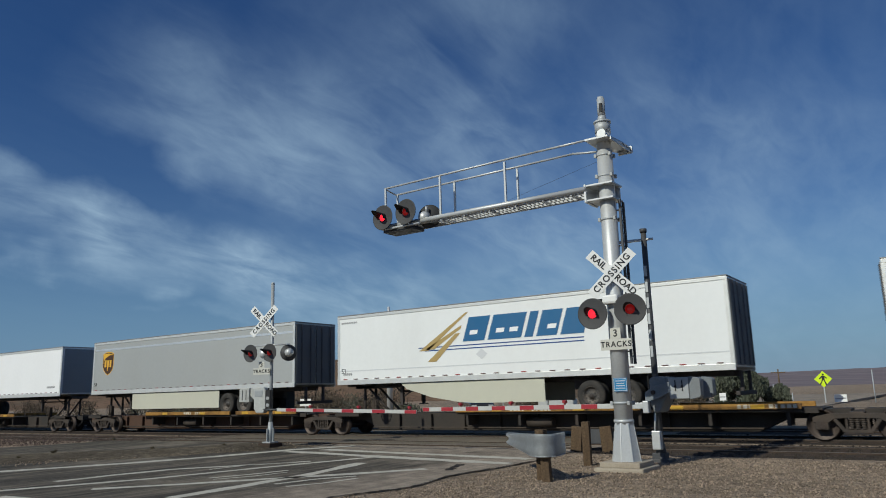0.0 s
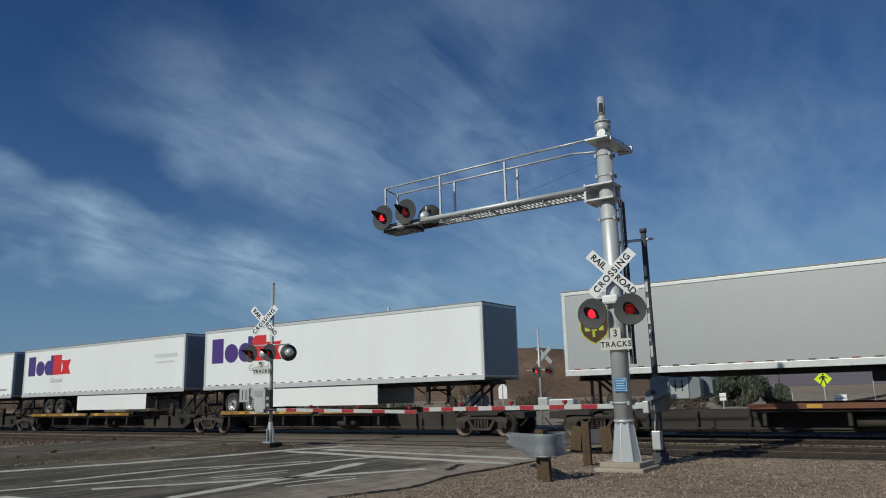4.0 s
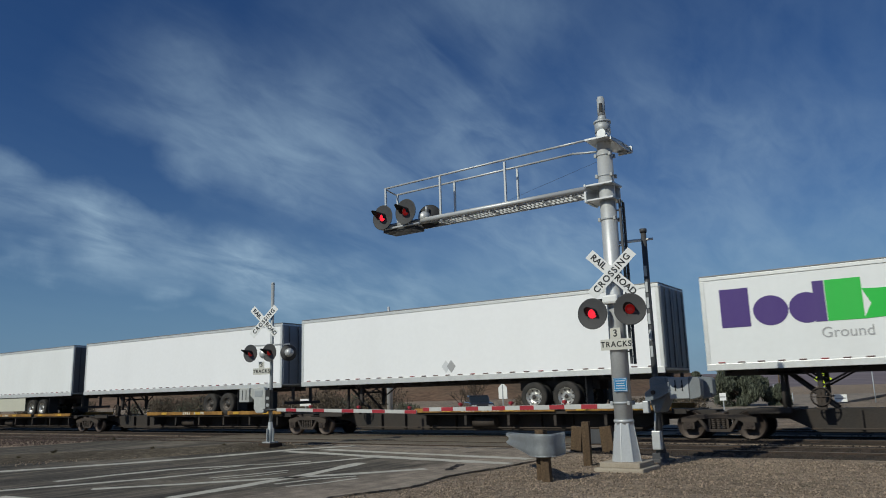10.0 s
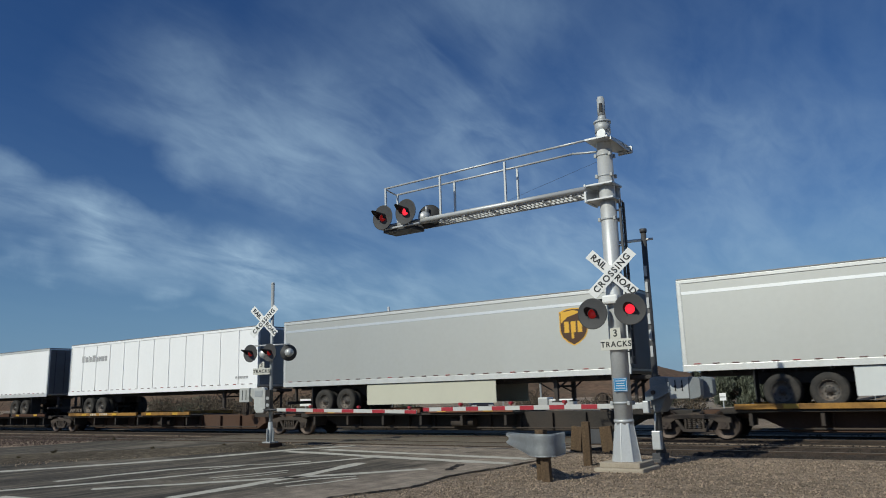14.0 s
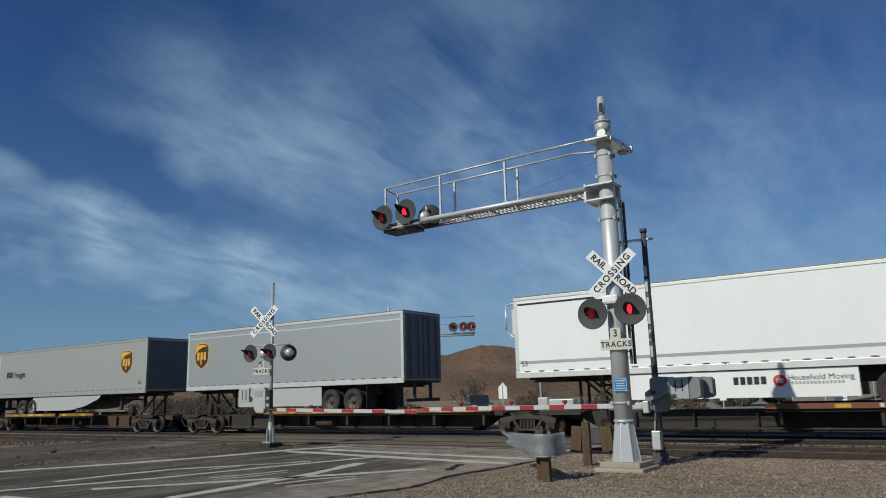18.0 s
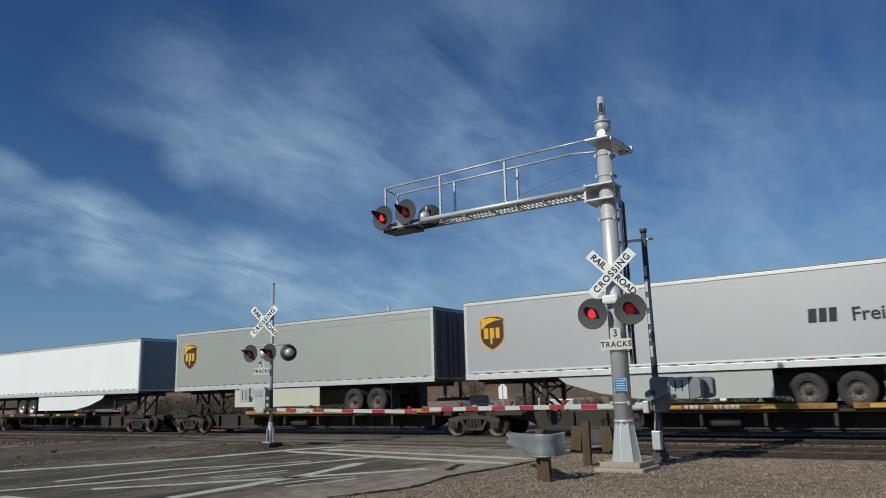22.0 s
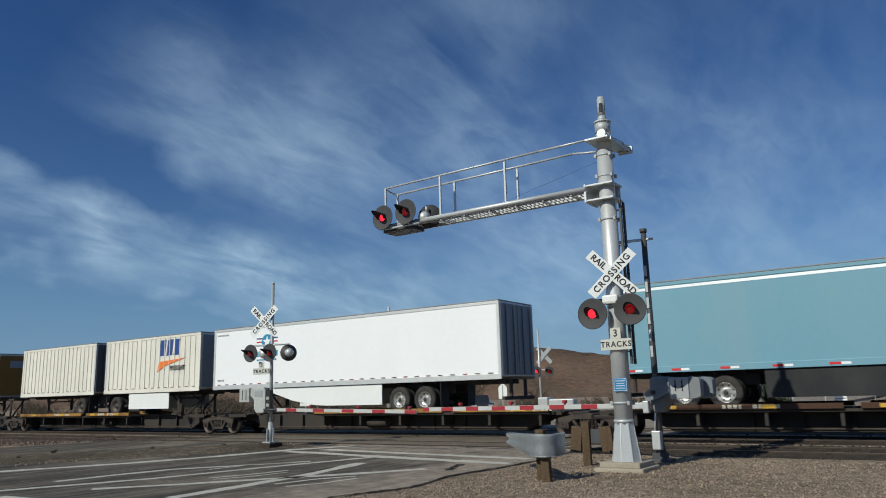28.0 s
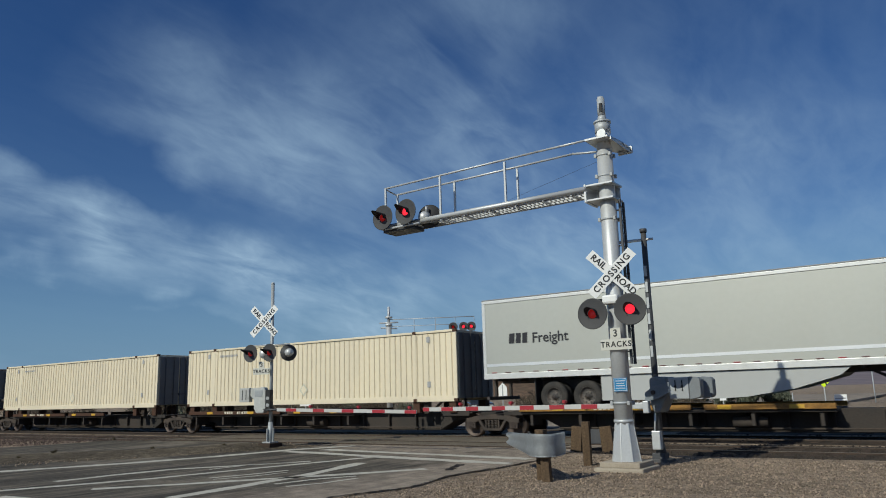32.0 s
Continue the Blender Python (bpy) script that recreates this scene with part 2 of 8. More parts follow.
def asphalt(name):
    """Old asphalt: dark worn lanes with streaks along the way, dust blown over the verge and the crossing."""
    m = bpy.data.materials.new(name)
    m.use_nodes = True
    n, l = m.node_tree.nodes, m.node_tree.links
    b = n["Principled BSDF"]
    b.inputs["Roughness"].default_value = 0.88
    co = n.new("ShaderNodeTexCoord").outputs["Object"]
    mp = n.new("ShaderNodeMapping")
    mp.inputs["Rotation"].default_value = (0, 0, radians(-16))
    mp.inputs["Scale"].default_value = (1.5, 0.13, 1.0)
    l.new(co, mp.inputs[0])
    streak = noise_node(n, l, mp.outputs[0], 1.25, 7.0, 0.62)
    streak2 = noise_node(n, l, mp.outputs[0], 4.5, 5.0, 0.6)
    blot = noise_node(n, l, co, 0.33, 8.0, 0.65)
    grain = noise_node(n, l, co, 55.0, 3.0, 0.7)
    mottle = noise_node(n, l, co, 2.6, 6.0, 0.6)
    col = ramp(n, streak, l, ((0.30, (0.024, 0.022, 0.018)), (0.45, (0.044, 0.039, 0.032)), (0.57, (0.072, 0.062, 0.050)), (0.70, (0.14, 0.118, 0.093))))
    col = mix_node(n, l, map_node(n, l, streak2, 0.50, 0.72, 0.0, 0.55), col, (0.15, 0.13, 0.102))
    col = mix_node(n, l, map_node(n, l, blot, 0.50, 0.70, 0.0, 0.6), col, (0.16, 0.137, 0.105))
    # dust by the verge and towards the rails
    sx = n.new("ShaderNodeSeparateXYZ")
    l.new(co, sx.inputs[0])
    wob = map_node(n, l, noise_node(n, l, co, 0.8, 7.0, 0.6), 0.25, 0.75, -1.2, 1.2)
    verge = map_node(n, l, math_node(n, l, "ADD", sx.outputs["X"], wob), -11.1, -9.6)
    slant = math_node(n, l, "ADD", math_node(n, l, "MULTIPLY", sx.outputs["X"], 0.57), math_node(n, l, "ADD", sx.outputs["Y"], wob))
    rails = map_node(n, l, slant, 7.9, 9.9, 0.0, 0.85)
    dust = math_node(n, l, "MAXIMUM", verge, rails)
    dust = math_node(n, l, "MULTIPLY", dust, map_node(n, l, streak, 0.3, 0.6, 0.80, 0.97))
    dcol = ramp(n, mottle, l, ((0.3, (0.170, 0.140, 0.110)), (0.5, (0.195, 0.161, 0.128)), (0.7, (0.225, 0.186, 0.147))))
    col = mix_node(n, l, dust, col, dcol)
    col = mix_node(n, l, 1.0, col, map_node(n, l, mottle, 0.3, 0.7, 1.10, 1.52), "MULTIPLY")
    col = mix_node(n, l, 1.0, col, map_node(n, l, streak2, 0.36, 0.64, 0.90, 1.12), "MULTIPLY")
    col = mix_node(n, l, 1.0, col, map_node(n, l, blot, 0.32, 0.66, 0.95, 1.38), "MULTIPLY")
    col = mix_node(n, l, 1.0, col, map_node(n, l, grain, 0.3, 0.7, 0.62, 1.40), "MULTIPLY")
    # oil drips
    oil = map_node(n, l, noise_node(n, l, co, 1.1, 4.0, 0.5), 0.66, 0.74, 0.0, 0.55)
    col = mix_node(n, l, oil, col, (0.03, 0.027, 0.024))
    l.new(col, b.inputs["Base Color"])
    bp = n.new("ShaderNodeBump")
    bp.inputs["Strength"].default_value, bp.inputs["Distance"].default_value = 0.55, 0.02
    l.new(math_node(n, l, "ADD", grain, mottle), bp.inputs["Height"]), l.new(bp.outputs[0], b.inputs["Normal"])
    return m


def road_paint(name):
    """Worn line paint: rubbed through to the asphalt in streaks and flakes."""
    m = bpy.data.materials.new(name)
    m.use_nodes = True
    n, l = m.node_tree.nodes, m.node_tree.links
    b = n["Principled BSDF"]
    b.inputs["Roughness"].default_value = 0.8
    co = n.new("ShaderNodeTexCoord").outputs["Object"]
    mp = n.new("ShaderNodeMapping")
    mp.inputs["Rotation"].default_value = (0, 0, radians(-16))
    mp.inputs["Scale"].default_value = (2.2, 0.3, 1.0)
    l.new(co, mp.inputs[0])
    wear = math_node(n, l, "ADD", noise_node(n, l, mp.outputs[0], 2.2, 7.0, 0.68), math_node(n, l, "MULTIPLY", noise_node(n, l, co, 14.0, 5.0, 0.7), 0.5))
    wear = math_node(n, l, "ADD", wear, math_node(n, l, "MULTIPLY", noise_node(n, l, co, 0.6, 3.0), 0.6))
    col = ramp(n, noise_node(n, l, co, 3.0, 6.0, 0.65), l, ((0.3, (0.38, 0.355, 0.295)), (0.55, (0.52, 0.49, 0.415)), (0.75, (0.62, 0.59, 0.51))))
    l.new(col, b.inputs["Base Color"])
    l.new(map_node(n, l, wear, 0.66, 0.92, 0.60, 1.0), b.inputs["Alpha"])
    return m


DUST = (0.30, 0.24, 0.18)
GRIME = (0.10, 0.085, 0.07)
M = {}
M["dirt"] = gravel("desert_dirt", (0.155, 0.116, 0.083), (0.325, 0.250, 0.182), (0.43, 0.342, 0.26), 40.0)
M["asphalt"] = asphalt("worn_asphalt")
M["asphalt_far"] = material("plain_asphalt", (0.14, 0.12, 0.093), 0.9, vary=0.25, scale=0.3, fine=40.0, bump=0.4, dirt=(0.21, 0.17, 0.13), dirt_amount=0.5, dirt_scale=0.3)
M["median"] = gravel("median_dirt", (0.055, 0.045, 0.033), (0.12, 0.097, 0.068), (0.22, 0.18, 0.13), 24.0, 0.7)
M["ballast"] = material("ballast_stone", (0.115, 0.085, 0.073), 0.95, per_island=0.6, vary=0.5, scale=0.6, fine=14.0, bump=1.0, dirt=(0.12, 0.085, 0.07), dirt_amount=0.7, dirt_scale=2.0)
M["ballast_dark"] = material("oily_ballast", (0.060, 0.047, 0.037), 0.95, vary=0.5, scale=0.8, fine=16.0, bump=1.0, dirt=(0.03, 0.026, 0.024), dirt_amount=0.7, dirt_scale=1.2)
M["castwhite"] = material("pale_cast_paint", (0.50, 0.51, 0.49), 0.6, vary=0.15, dirt=(0.25, 0.22, 0.18), dirt_amount=0.55, dirt_scale=3.0)
M["motor"] = material("dark_grey_casting", (0.06, 0.063, 0.07), 0.6, metal=0.2, vary=0.2, dirt=(0.14, 0.12, 0.10), dirt_amount=0.3)
M["stone"] = material("loose_stone", (0.265, 0.203, 0.150), 0.9, per_island=0.5, vary=0.4, scale=2.0, fine=30.0, bump=0.3)
M["marking"] = road_paint("worn_road_paint")
M["weed"] = material("dry_weed", (0.10, 0.08, 0.045), 0.9, vary=0.4, per_island=0.4, scale=4.0, fine=20.0)
M["tar"] = material("tar_crack", (0.025, 0.02, 0.018), 0.8, vary=0.3)
M["rail"] = material("rail_steel", (0.062, 0.048, 0.039), 0.7, metal=0.3, vary=0.3, fine=20.0, dirt=(0.10, 0.066, 0.047), dirt_amount=0.6)
M["railhead"] = material("polished_railhead", (0.17, 0.14, 0.115), 0.5, metal=0.5, vary=0.1)
M["tie"] = material("creosote_tie", (0.062, 0.045, 0.035), 0.95, vary=0.4, scale=2.0, fine=30.0, bump=0.6, per_object=0.25)
M["galv"] = material("galvanised_steel", (0.46, 0.48, 0.49), 0.58, metal=0.3, vary=0.14, scale=2.5, fine=22.0, dirt=(0.30, 0.29, 0.27), dirt_amount=0.35, dirt_scale=1.6, streak=0.3)
M["silver"] = material("aluminium_paint", (0.55, 0.56, 0.56), 0.46, metal=0.35, vary=0.1, scale=2.0, fine=25.0, dirt=(0.35, 0.33, 0.30), dirt_amount=0.3, streak=0.3)
M["gate_casting"] = material("weathered_grey_casting", (0.19, 0.21, 0.225), 0.6, metal=0.15, vary=0.2, dirt=(0.22, 0.20, 0.17), dirt_amount=0.35)
M["greymetal"] = material("grey_cabinet_paint", (0.36, 0.38, 0.39), 0.55, metal=0.2, vary=0.12, dirt=DUST, dirt_amount=0.25)
M["black"] = material("black_paint", (0.030, 0.030, 0.032), 0.55, vary=0.2, dirt=(0.075, 0.07, 0.065), dirt_amount=0.4)
M["disc"] = material("weathered_black_paint", (0.042, 0.042, 0.044), 0.65, vary=0.2, dirt=(0.08, 0.077, 0.073), dirt_amount=0.4)
M["blackside"] = material("dark_frame", (0.065, 0.058, 0.055), 0.75, vary=0.3, dirt=(0.07, 0.055, 0.045), dirt_amount=0.5)
M["white"] = material("white_sign_paint", (0.82, 0.82, 0.80), 0.5, vary=0.05, dirt=(0.5, 0.48, 0.44), dirt_amount=0.3)
M["sign_cream"] = material("weathered_sign_white", (0.58, 0.57, 0.51), 0.6, vary=0.08, dirt=(0.36, 0.33, 0.27), dirt_amount=0.4)
M["letter"] = material("black_letter", (0.015, 0.015, 0.016), 0.5, vary=0.05)
M["red"] = material("red_reflective", (0.34, 0.022, 0.035), 0.45, vary=0.12, dirt=(0.30, 0.08, 0.06), dirt_amount=0.3)
M["bluesign"] = material("blue_sign", (0.02, 0.20, 0.42), 0.4, vary=0.08)
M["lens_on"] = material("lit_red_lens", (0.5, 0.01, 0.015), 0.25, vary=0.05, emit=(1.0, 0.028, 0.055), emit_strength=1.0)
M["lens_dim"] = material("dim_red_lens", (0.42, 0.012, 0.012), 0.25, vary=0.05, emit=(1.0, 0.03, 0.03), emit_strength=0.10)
M["concrete"] = material("weathered_concrete", (0.40, 0.35, 0.28), 0.9, vary=0.2, scale=1.5, fine=30.0, bump=0.5, dirt=(0.24, 0.19, 0.14), dirt_amount=0.6, dirt_scale=1.3)
M["timber"] = material("weathered_timber", (0.135, 0.092, 0.055), 0.9, vary=0.75, scale=9.0, fine=25.0, bump=0.7, streak=0.06, dirt=(0.045, 0.03, 0.022), dirt_amount=0.85, dirt_scale=5.0)
M["tyre"] = material("tyre_rubber", (0.042, 0.040, 0.038), 0.85, vary=0.25, dirt=(0.10, 0.085, 0.07), dirt_amount=0.5, dirt_scale=3.0)
M["rim"] = material("polished_rim", (0.62, 0.61, 0.58), 0.35, metal=0.7, vary=0.15, dirt=(0.25, 0.2, 0.15), dirt_amount=0.4, dirt_scale=3.0)
M["rim_dark"] = material("dark_rim", (0.10, 0.095, 0.09), 0.6, metal=0.3, vary=0.25, dirt=(0.2, 0.13, 0.08), dirt_amount=0.5, dirt_scale=3.0)
M["rim_red"] = material("red_rim", (0.38, 0.03, 0.04), 0.5, vary=0.2)
M["wheelsteel"] = material("railway_wheel_steel", (0.06, 0.048, 0.042), 0.55, metal=0.6, vary=0.3, dirt=(0.09, 0.06, 0.045), dirt_amount=0.6)
M["bogie"] = material("grimy_cast_steel", (0.057, 0.048, 0.042), 0.85, vary=0.35, dirt=(0.11, 0.08, 0.06), dirt_amount=0.6, dirt_scale=2.0)
M["sill_yellow"] = material("faded_yellow_sill", (0.36, 0.19, 0.05), 0.75, vary=0.35, scale=1.0, dirt=(0.065, 0.038, 0.026), dirt_amount=1.0, dirt_scale=1.1)
M["sill_brown"] = material("oxide_brown_sill", (0.20, 0.085, 0.05), 0.75, vary=0.3, scale=1.0, dirt=(0.07, 0.05, 0.04), dirt_amount=0.6, dirt_scale=1.0)
M["sill_rust"] = material("dark_rusty_sill", (0.085, 0.045, 0.03), 0.8, vary=0.4, scale=1.0, dirt=(0.035, 0.026, 0.021), dirt_amount=0.7, dirt_scale=1.0)
M["spine"] = material("dark_spine_steel", (0.047, 0.042, 0.038), 0.75, vary=0.3, scale=0.8, dirt=(0.065, 0.048, 0.038), dirt_amount=0.6, dirt_scale=0.8)
M["spine_brown"] = material("brown_spine_steel", (0.095, 0.055, 0.038), 0.75, vary=0.3, scale=0.8, dirt=(0.05, 0.04, 0.035), dirt_amount=0.6, dirt_scale=0.8)
M["mark_cream"] = material("cream_stencil_paint", (0.62, 0.57, 0.45), 0.7, vary=0.2, dirt=(0.2, 0.14, 0.08), dirt_amount=0.6, dirt_scale=6.0)
M["decal"] = material("yellow_decal", (0.62, 0.36, 0.03), 0.5, vary=0.15, dirt=(0.2, 0.12, 0.05), dirt_amount=0.5)
M["bright_strip"] = material("bright_metal_strip", (0.86, 0.86, 0.84), 0.40, metal=0.75, vary=0.06)
M["alu"] = material("aluminium_rail", (0.74, 0.74, 0.71), 0.42, metal=0.45, vary=0.1, scale=1.5, dirt=(0.3, 0.27, 0.23), dirt_amount=0.35, dirt_scale=1.5)
M["strip_dark"] = material("dull_dark_strip", (0.13, 0.07, 0.065), 0.5, vary=0.2)
M["strip_dim"] = material("dull_red_strip", (0.30, 0.05, 0.05), 0.5, vary=0.2)
M["gate_white"] = material("gate_white", (0.50, 0.50, 0.48), 0.55, vary=0.08, dirt=(0.35, 0.32, 0.28), dirt_amount=0.4)
# nose ends: their shade is put into a darker, bluish base colour, with some dirt
M["nose_sheet"] = material("shaded_dirty_nose_sheet", (0.25, 0.28, 0.31), 0.32, vary=0.15, dirt=(0.2, 0.18, 0.15), dirt_amount=0.35, dirt_scale=1.2)
M["roof_dull"] = material("dull_roof_sheet", (0.24, 0.245, 0.25), 0.6, metal=0.2, vary=0.25, dirt=(0.12, 0.11, 0.10), dirt_amount=0.5)
# end faces: shade is put into this dark base colour, besides the grime
M["shaded_end_dark"] = material("shaded_door_panel", (0.14, 0.14, 0.145), 0.6, vary=0.12, dirt=GRIME, dirt_amount=0.5, dirt_scale=0.9)

for key in ("spine", "spine_brown", "bogie", "blackside", "ballast_dark", "ballast", "dirt", "median", "asphalt", "asphalt_far", "stone", "tie", "sill_yellow", "sill_brown", "tyre", "sill_rust", "timber", "tar", "concrete", "black", "rail"):
    M[key].node_tree.nodes["Principled BSDF"].inputs["Specular IOR Level"].default_value = 0.15


def paint(key, color, rough=0.42, dirt_amount=0.16, vary=0.025, metal=0.0):
    if key not in M:
        M[key] = material(key, color, rough, metal=metal, spec=0.35, vary=vary, scale=0.35, fine=6.0, dirt=(0.42, 0.39, 0.34), dirt_amount=dirt_amount * 0.7, dirt_scale=0.5, streak=0.25)
    return M[key]


paint("trailer_white", (0.80, 0.81, 0.80))
paint("trailer_dull_white", (0.78, 0.77, 0.72), 0.5, 0.42, 0.08)
paint("trailer_bright_white", (0.86, 0.86, 0.86), 0.4, 0.08)
paint("trailer_grey", (0.493, 0.498, 0.476), 0.5, 0.18, 0.035, 0.5)
paint("trailer_mid_grey", (0.403, 0.414, 0.414), 0.5, 0.2, 0.035, 0.5)
paint("trailer_olive_grey", (0.448, 0.454, 0.414), 0.5, 0.22, 0.035, 0.5)
paint("trailer_soft_white", (0.68, 0.68, 0.66), 0.45, 0.2)
paint("trailer_cream_white", (0.78, 0.745, 0.65), 0.5, 0.45, 0.08)
paint("trailer_pale_grey", (0.62, 0.625, 0.61), 0.5, 0.3, 0.05)
paint("trailer_cool_grey", (0.448, 0.442, 0.454), 0.5, 0.15, 0.035, 0.5)
paint("trailer_orange", (0.72, 0.14, 0.025), 0.45, 0.12)
paint("trailer_tan", (0.33, 0.28, 0.215), 0.55, 0.35, 0.08)
paint("trailer_blue", (0.165, 0.335, 0.42), 0.45, 0.2)
paint("container_cream", (0.74, 0.65, 0.48), 0.55, 0.30, 0.06)
paint("container_yellow", (0.72, 0.40, 0.02), 0.45, 0.15)
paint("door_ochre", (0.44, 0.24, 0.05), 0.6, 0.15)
# darker ochre: the shade on the yellow trailer's nose is mixed into it
paint("nose_ochre_shaded", (0.24, 0.12, 0.02), 0.7, 0.06)
# bluish slate with sky-lit shade put into it, for ends turned from the sun
paint("shaded_end_slate", (0.26, 0.28, 0.31), 0.5, 0.3)
paint("container_rust", (0.16, 0.08, 0.055), 0.6, 0.4, 0.15)
paint("skirt_white", (0.81, 0.81, 0.79), 0.45, 0.15)
paint("skirt_cream", (0.54, 0.53, 0.43), 0.5, 0.35)
paint("skirt_pale", (0.62, 0.64, 0.63), 0.5, 0.25)
paint("skirt_grey", (0.42, 0.43, 0.42), 0.5, 0.3)
for key, col in (("logo_brown", (0.065, 0.028, 0.012)), ("logo_gold", (0.72, 0.40, 0.04)), ("logo_lime", (0.45, 0.50, 0.05)), ("logo_purple", (0.07, 0.035, 0.19)),
                 ("logo_red", (0.62, 0.025, 0.03)), ("logo_green", (0.03, 0.50, 0.06)), ("logo_blue", (0.022, 0.065, 0.24)), ("logo_teal", (0.018, 0.12, 0.27)), ("logo_sky", (0.02, 0.25, 0.42)),
                 ("logo_tan", (0.42, 0.30, 0.12)), ("logo_dkgreen", (0.01, 0.22, 0.10)), ("logo_black", (0.02, 0.02, 0.025)), ("logo_orange", (0.80, 0.20, 0.03)),
                 ("logo_grey", (0.36, 0.36, 0.36)), ("logo_pale", (0.62, 0.63, 0.64)), ("logo_white", (0.84, 0.84, 0.84)), ("logo_yellow", (0.85, 0.50, 0.02)), ("logo_maroon", (0.13, 0.012, 0.012))):
    paint(key, col, 0.45, 0.08)


# ---------------------------------------------------------------- mesh helpers
def bm_box(bm, lo, hi, bevel=0.0):
    x0, y0, z0 = lo
    x1, y1, z1 = hi
    vs = [bm.verts.new(c) for c in ((x0, y0, z0), (x1, y0, z0), (x1, y1, z0), (x0, y1, z0), (x0, y0, z1), (x1, y0, z1), (x1, y1, z1), (x0, y1, z1))]
    fs = [bm.faces.new([vs[i] for i in f]) for f in ((3, 2, 1, 0), (4, 5, 6, 7), (0, 1, 5, 4), (1, 2, 6, 5), (2, 3, 7, 6), (3, 0, 4, 7))]
    if bevel:
        es = {e for f in fs for e in f.edges}
        bmesh.ops.bevel(bm, geom=list(es), offset=bevel, segments=2, affect="EDGES", profile=0.5)
    return bm


def bm_rod(bm, p0, p1, r0, r1=None, seg=10, caps=True):
    p0, p1 = Vector(p0), Vector(p1)
    r1 = r0 if r1 is None else r1
    d = (p1 - p0).normalized()
    a = d.orthogonal().normalized()
    b = d.cross(a)
    rings = []
    for p, r in ((p0, r0), (p1, r1)):
        rings.append([bm.verts.new(p + r * (math.cos(2 * math.pi * i / seg) * a + math.sin(2 * math.pi * i / seg) * b)) for i in range(seg)])
    for i in range(seg):
        f = bm.faces.new((rings[0][i], rings[0][(i + 1) % seg], rings[1][(i + 1) % seg], rings[1][i]))
        f.smooth = seg > 6
    if caps:
        bm.faces.new(rings[0][::-1])
        bm.faces.new(rings[1])
    return bm


def bm_tube(bm, pts, r, seg=6):
    """A bent pipe or hose through points, its rings upright."""
    rings = []
    for i, p in enumerate(pts):
        d = (Vector(pts[min(len(pts) - 1, i + 1)]) - Vector(pts[max(0, i - 1)])).normalized()
        u = d.cross(Vector((0, 1, 0))).normalized()
        v = d.cross(u)
        rings.append([bm.verts.new(Vector(p) + (u * math.cos(6.2832 * k / seg) + v * math.sin(6.2832 * k / seg)) * r) for k in range(seg)])
    for a, b in zip(rings, rings[1:]):
        for k in range(seg):
            bm.faces.new((a[k], a[(k + 1) % seg], b[(k + 1) % seg], b[k])).smooth = True


def bm_lathe(bm, profile, axis="y", seg=20, at=(0, 0, 0)):
    """Turn a profile of (radius, along) about an axis; closed where the radius is zero."""
    at = Vector(at)
    rings = []
    for r, s in profile:
        ring = []
        for i in range(seg if r > 1e-6 else 1):
            c, q = r * math.cos(2 * math.pi * i / seg), r * math.sin(2 * math.pi * i / seg)
            v = {"y": (c, s, q), "z": (c, q, s), "x": (s, c, q)}[axis]
            ring.append(bm.verts.new(at + Vector(v)))
        rings.append(ring)
    for a, b in zip(rings, rings[1:]):
        for i in range(seg):
            j = (i + 1) % seg
            q = []
            for v in (a[i % len(a)], a[j % len(a)], b[j % len(b)], b[i % len(b)]):
                if v not in q:
                    q.append(v)
            if len(q) > 2:
                bm.faces.new(q).smooth = True
    return bm


def bm_prism(bm, pts, y0, y1, bevel=0.0):
    """A polygon in x, z carried from y0 to y1."""
    a = [bm.verts.new((x, y0, z)) for x, z in pts]
    b = [bm.verts.new((x, y1, z)) for x, z in pts]
    k = len(pts)
    fs = [bm.faces.new(a), bm.faces.new(b[::-1])]
    fs += [bm.faces.new((a[(i + 1) % k], a[i], b[i], b[(i + 1) % k])) for i in range(k)]
    bmesh.ops.recalc_face_normals(bm, faces=fs)
    if bevel:
        bmesh.ops.bevel(bm, geom=list({e for f in fs for e in f.edges}), offset=bevel, segments=1, affect="EDGES")
    return bm


def bm_slab(bm, pts, z0, z1):
    """A polygon in x, y carried from z0 to z1."""
    a = [bm.verts.new((x, y, z0)) for x, y in pts]
    b = [bm.verts.new((x, y, z1)) for x, y in pts]
    k = len(pts)
    fs = [bm.faces.new(a[::-1]), bm.faces.new(b)] + [bm.faces.new((a[i], a[(i + 1) % k], b[(i + 1) % k], b[i])) for i in range(k)]
    bmesh.ops.recalc_face_normals(bm, faces=fs)
    return bm


def to_mesh(bm, name, mat):
    me = bpy.data.meshes.new(name)
    bmesh.ops.recalc_face_normals(bm, faces=bm.faces)
    bm.to_mesh(me)
    bm.free()
    me.materials.append(mat)
    return me


def part(name, bm, mat, parent=None, label="", m=None):
    """Links a bmesh or a mesh as one object under a thing or a part."""
    me = to_mesh(bm, name, mat) if isinstance(bm, bmesh.types.BMesh) else bm
    ob = new(name, me)
    if parent is not None:
        ob.parent = parent
    if m is not None:
        ob.matrix_basis = m
    if label:
        tagged(ob, label)
    return ob


def thing(name, m, label, category, group="", kind=""):
    ob = new(name)
    ob.empty_display_size = 0.2
    ob.matrix_basis = m
    return tagged(ob, label, category, group, kind)


def solid(name, bm, mat, label, category, group="", kind=""):
    return tagged(part(name, bm, mat), label, category, group, kind)


SHARED = {}


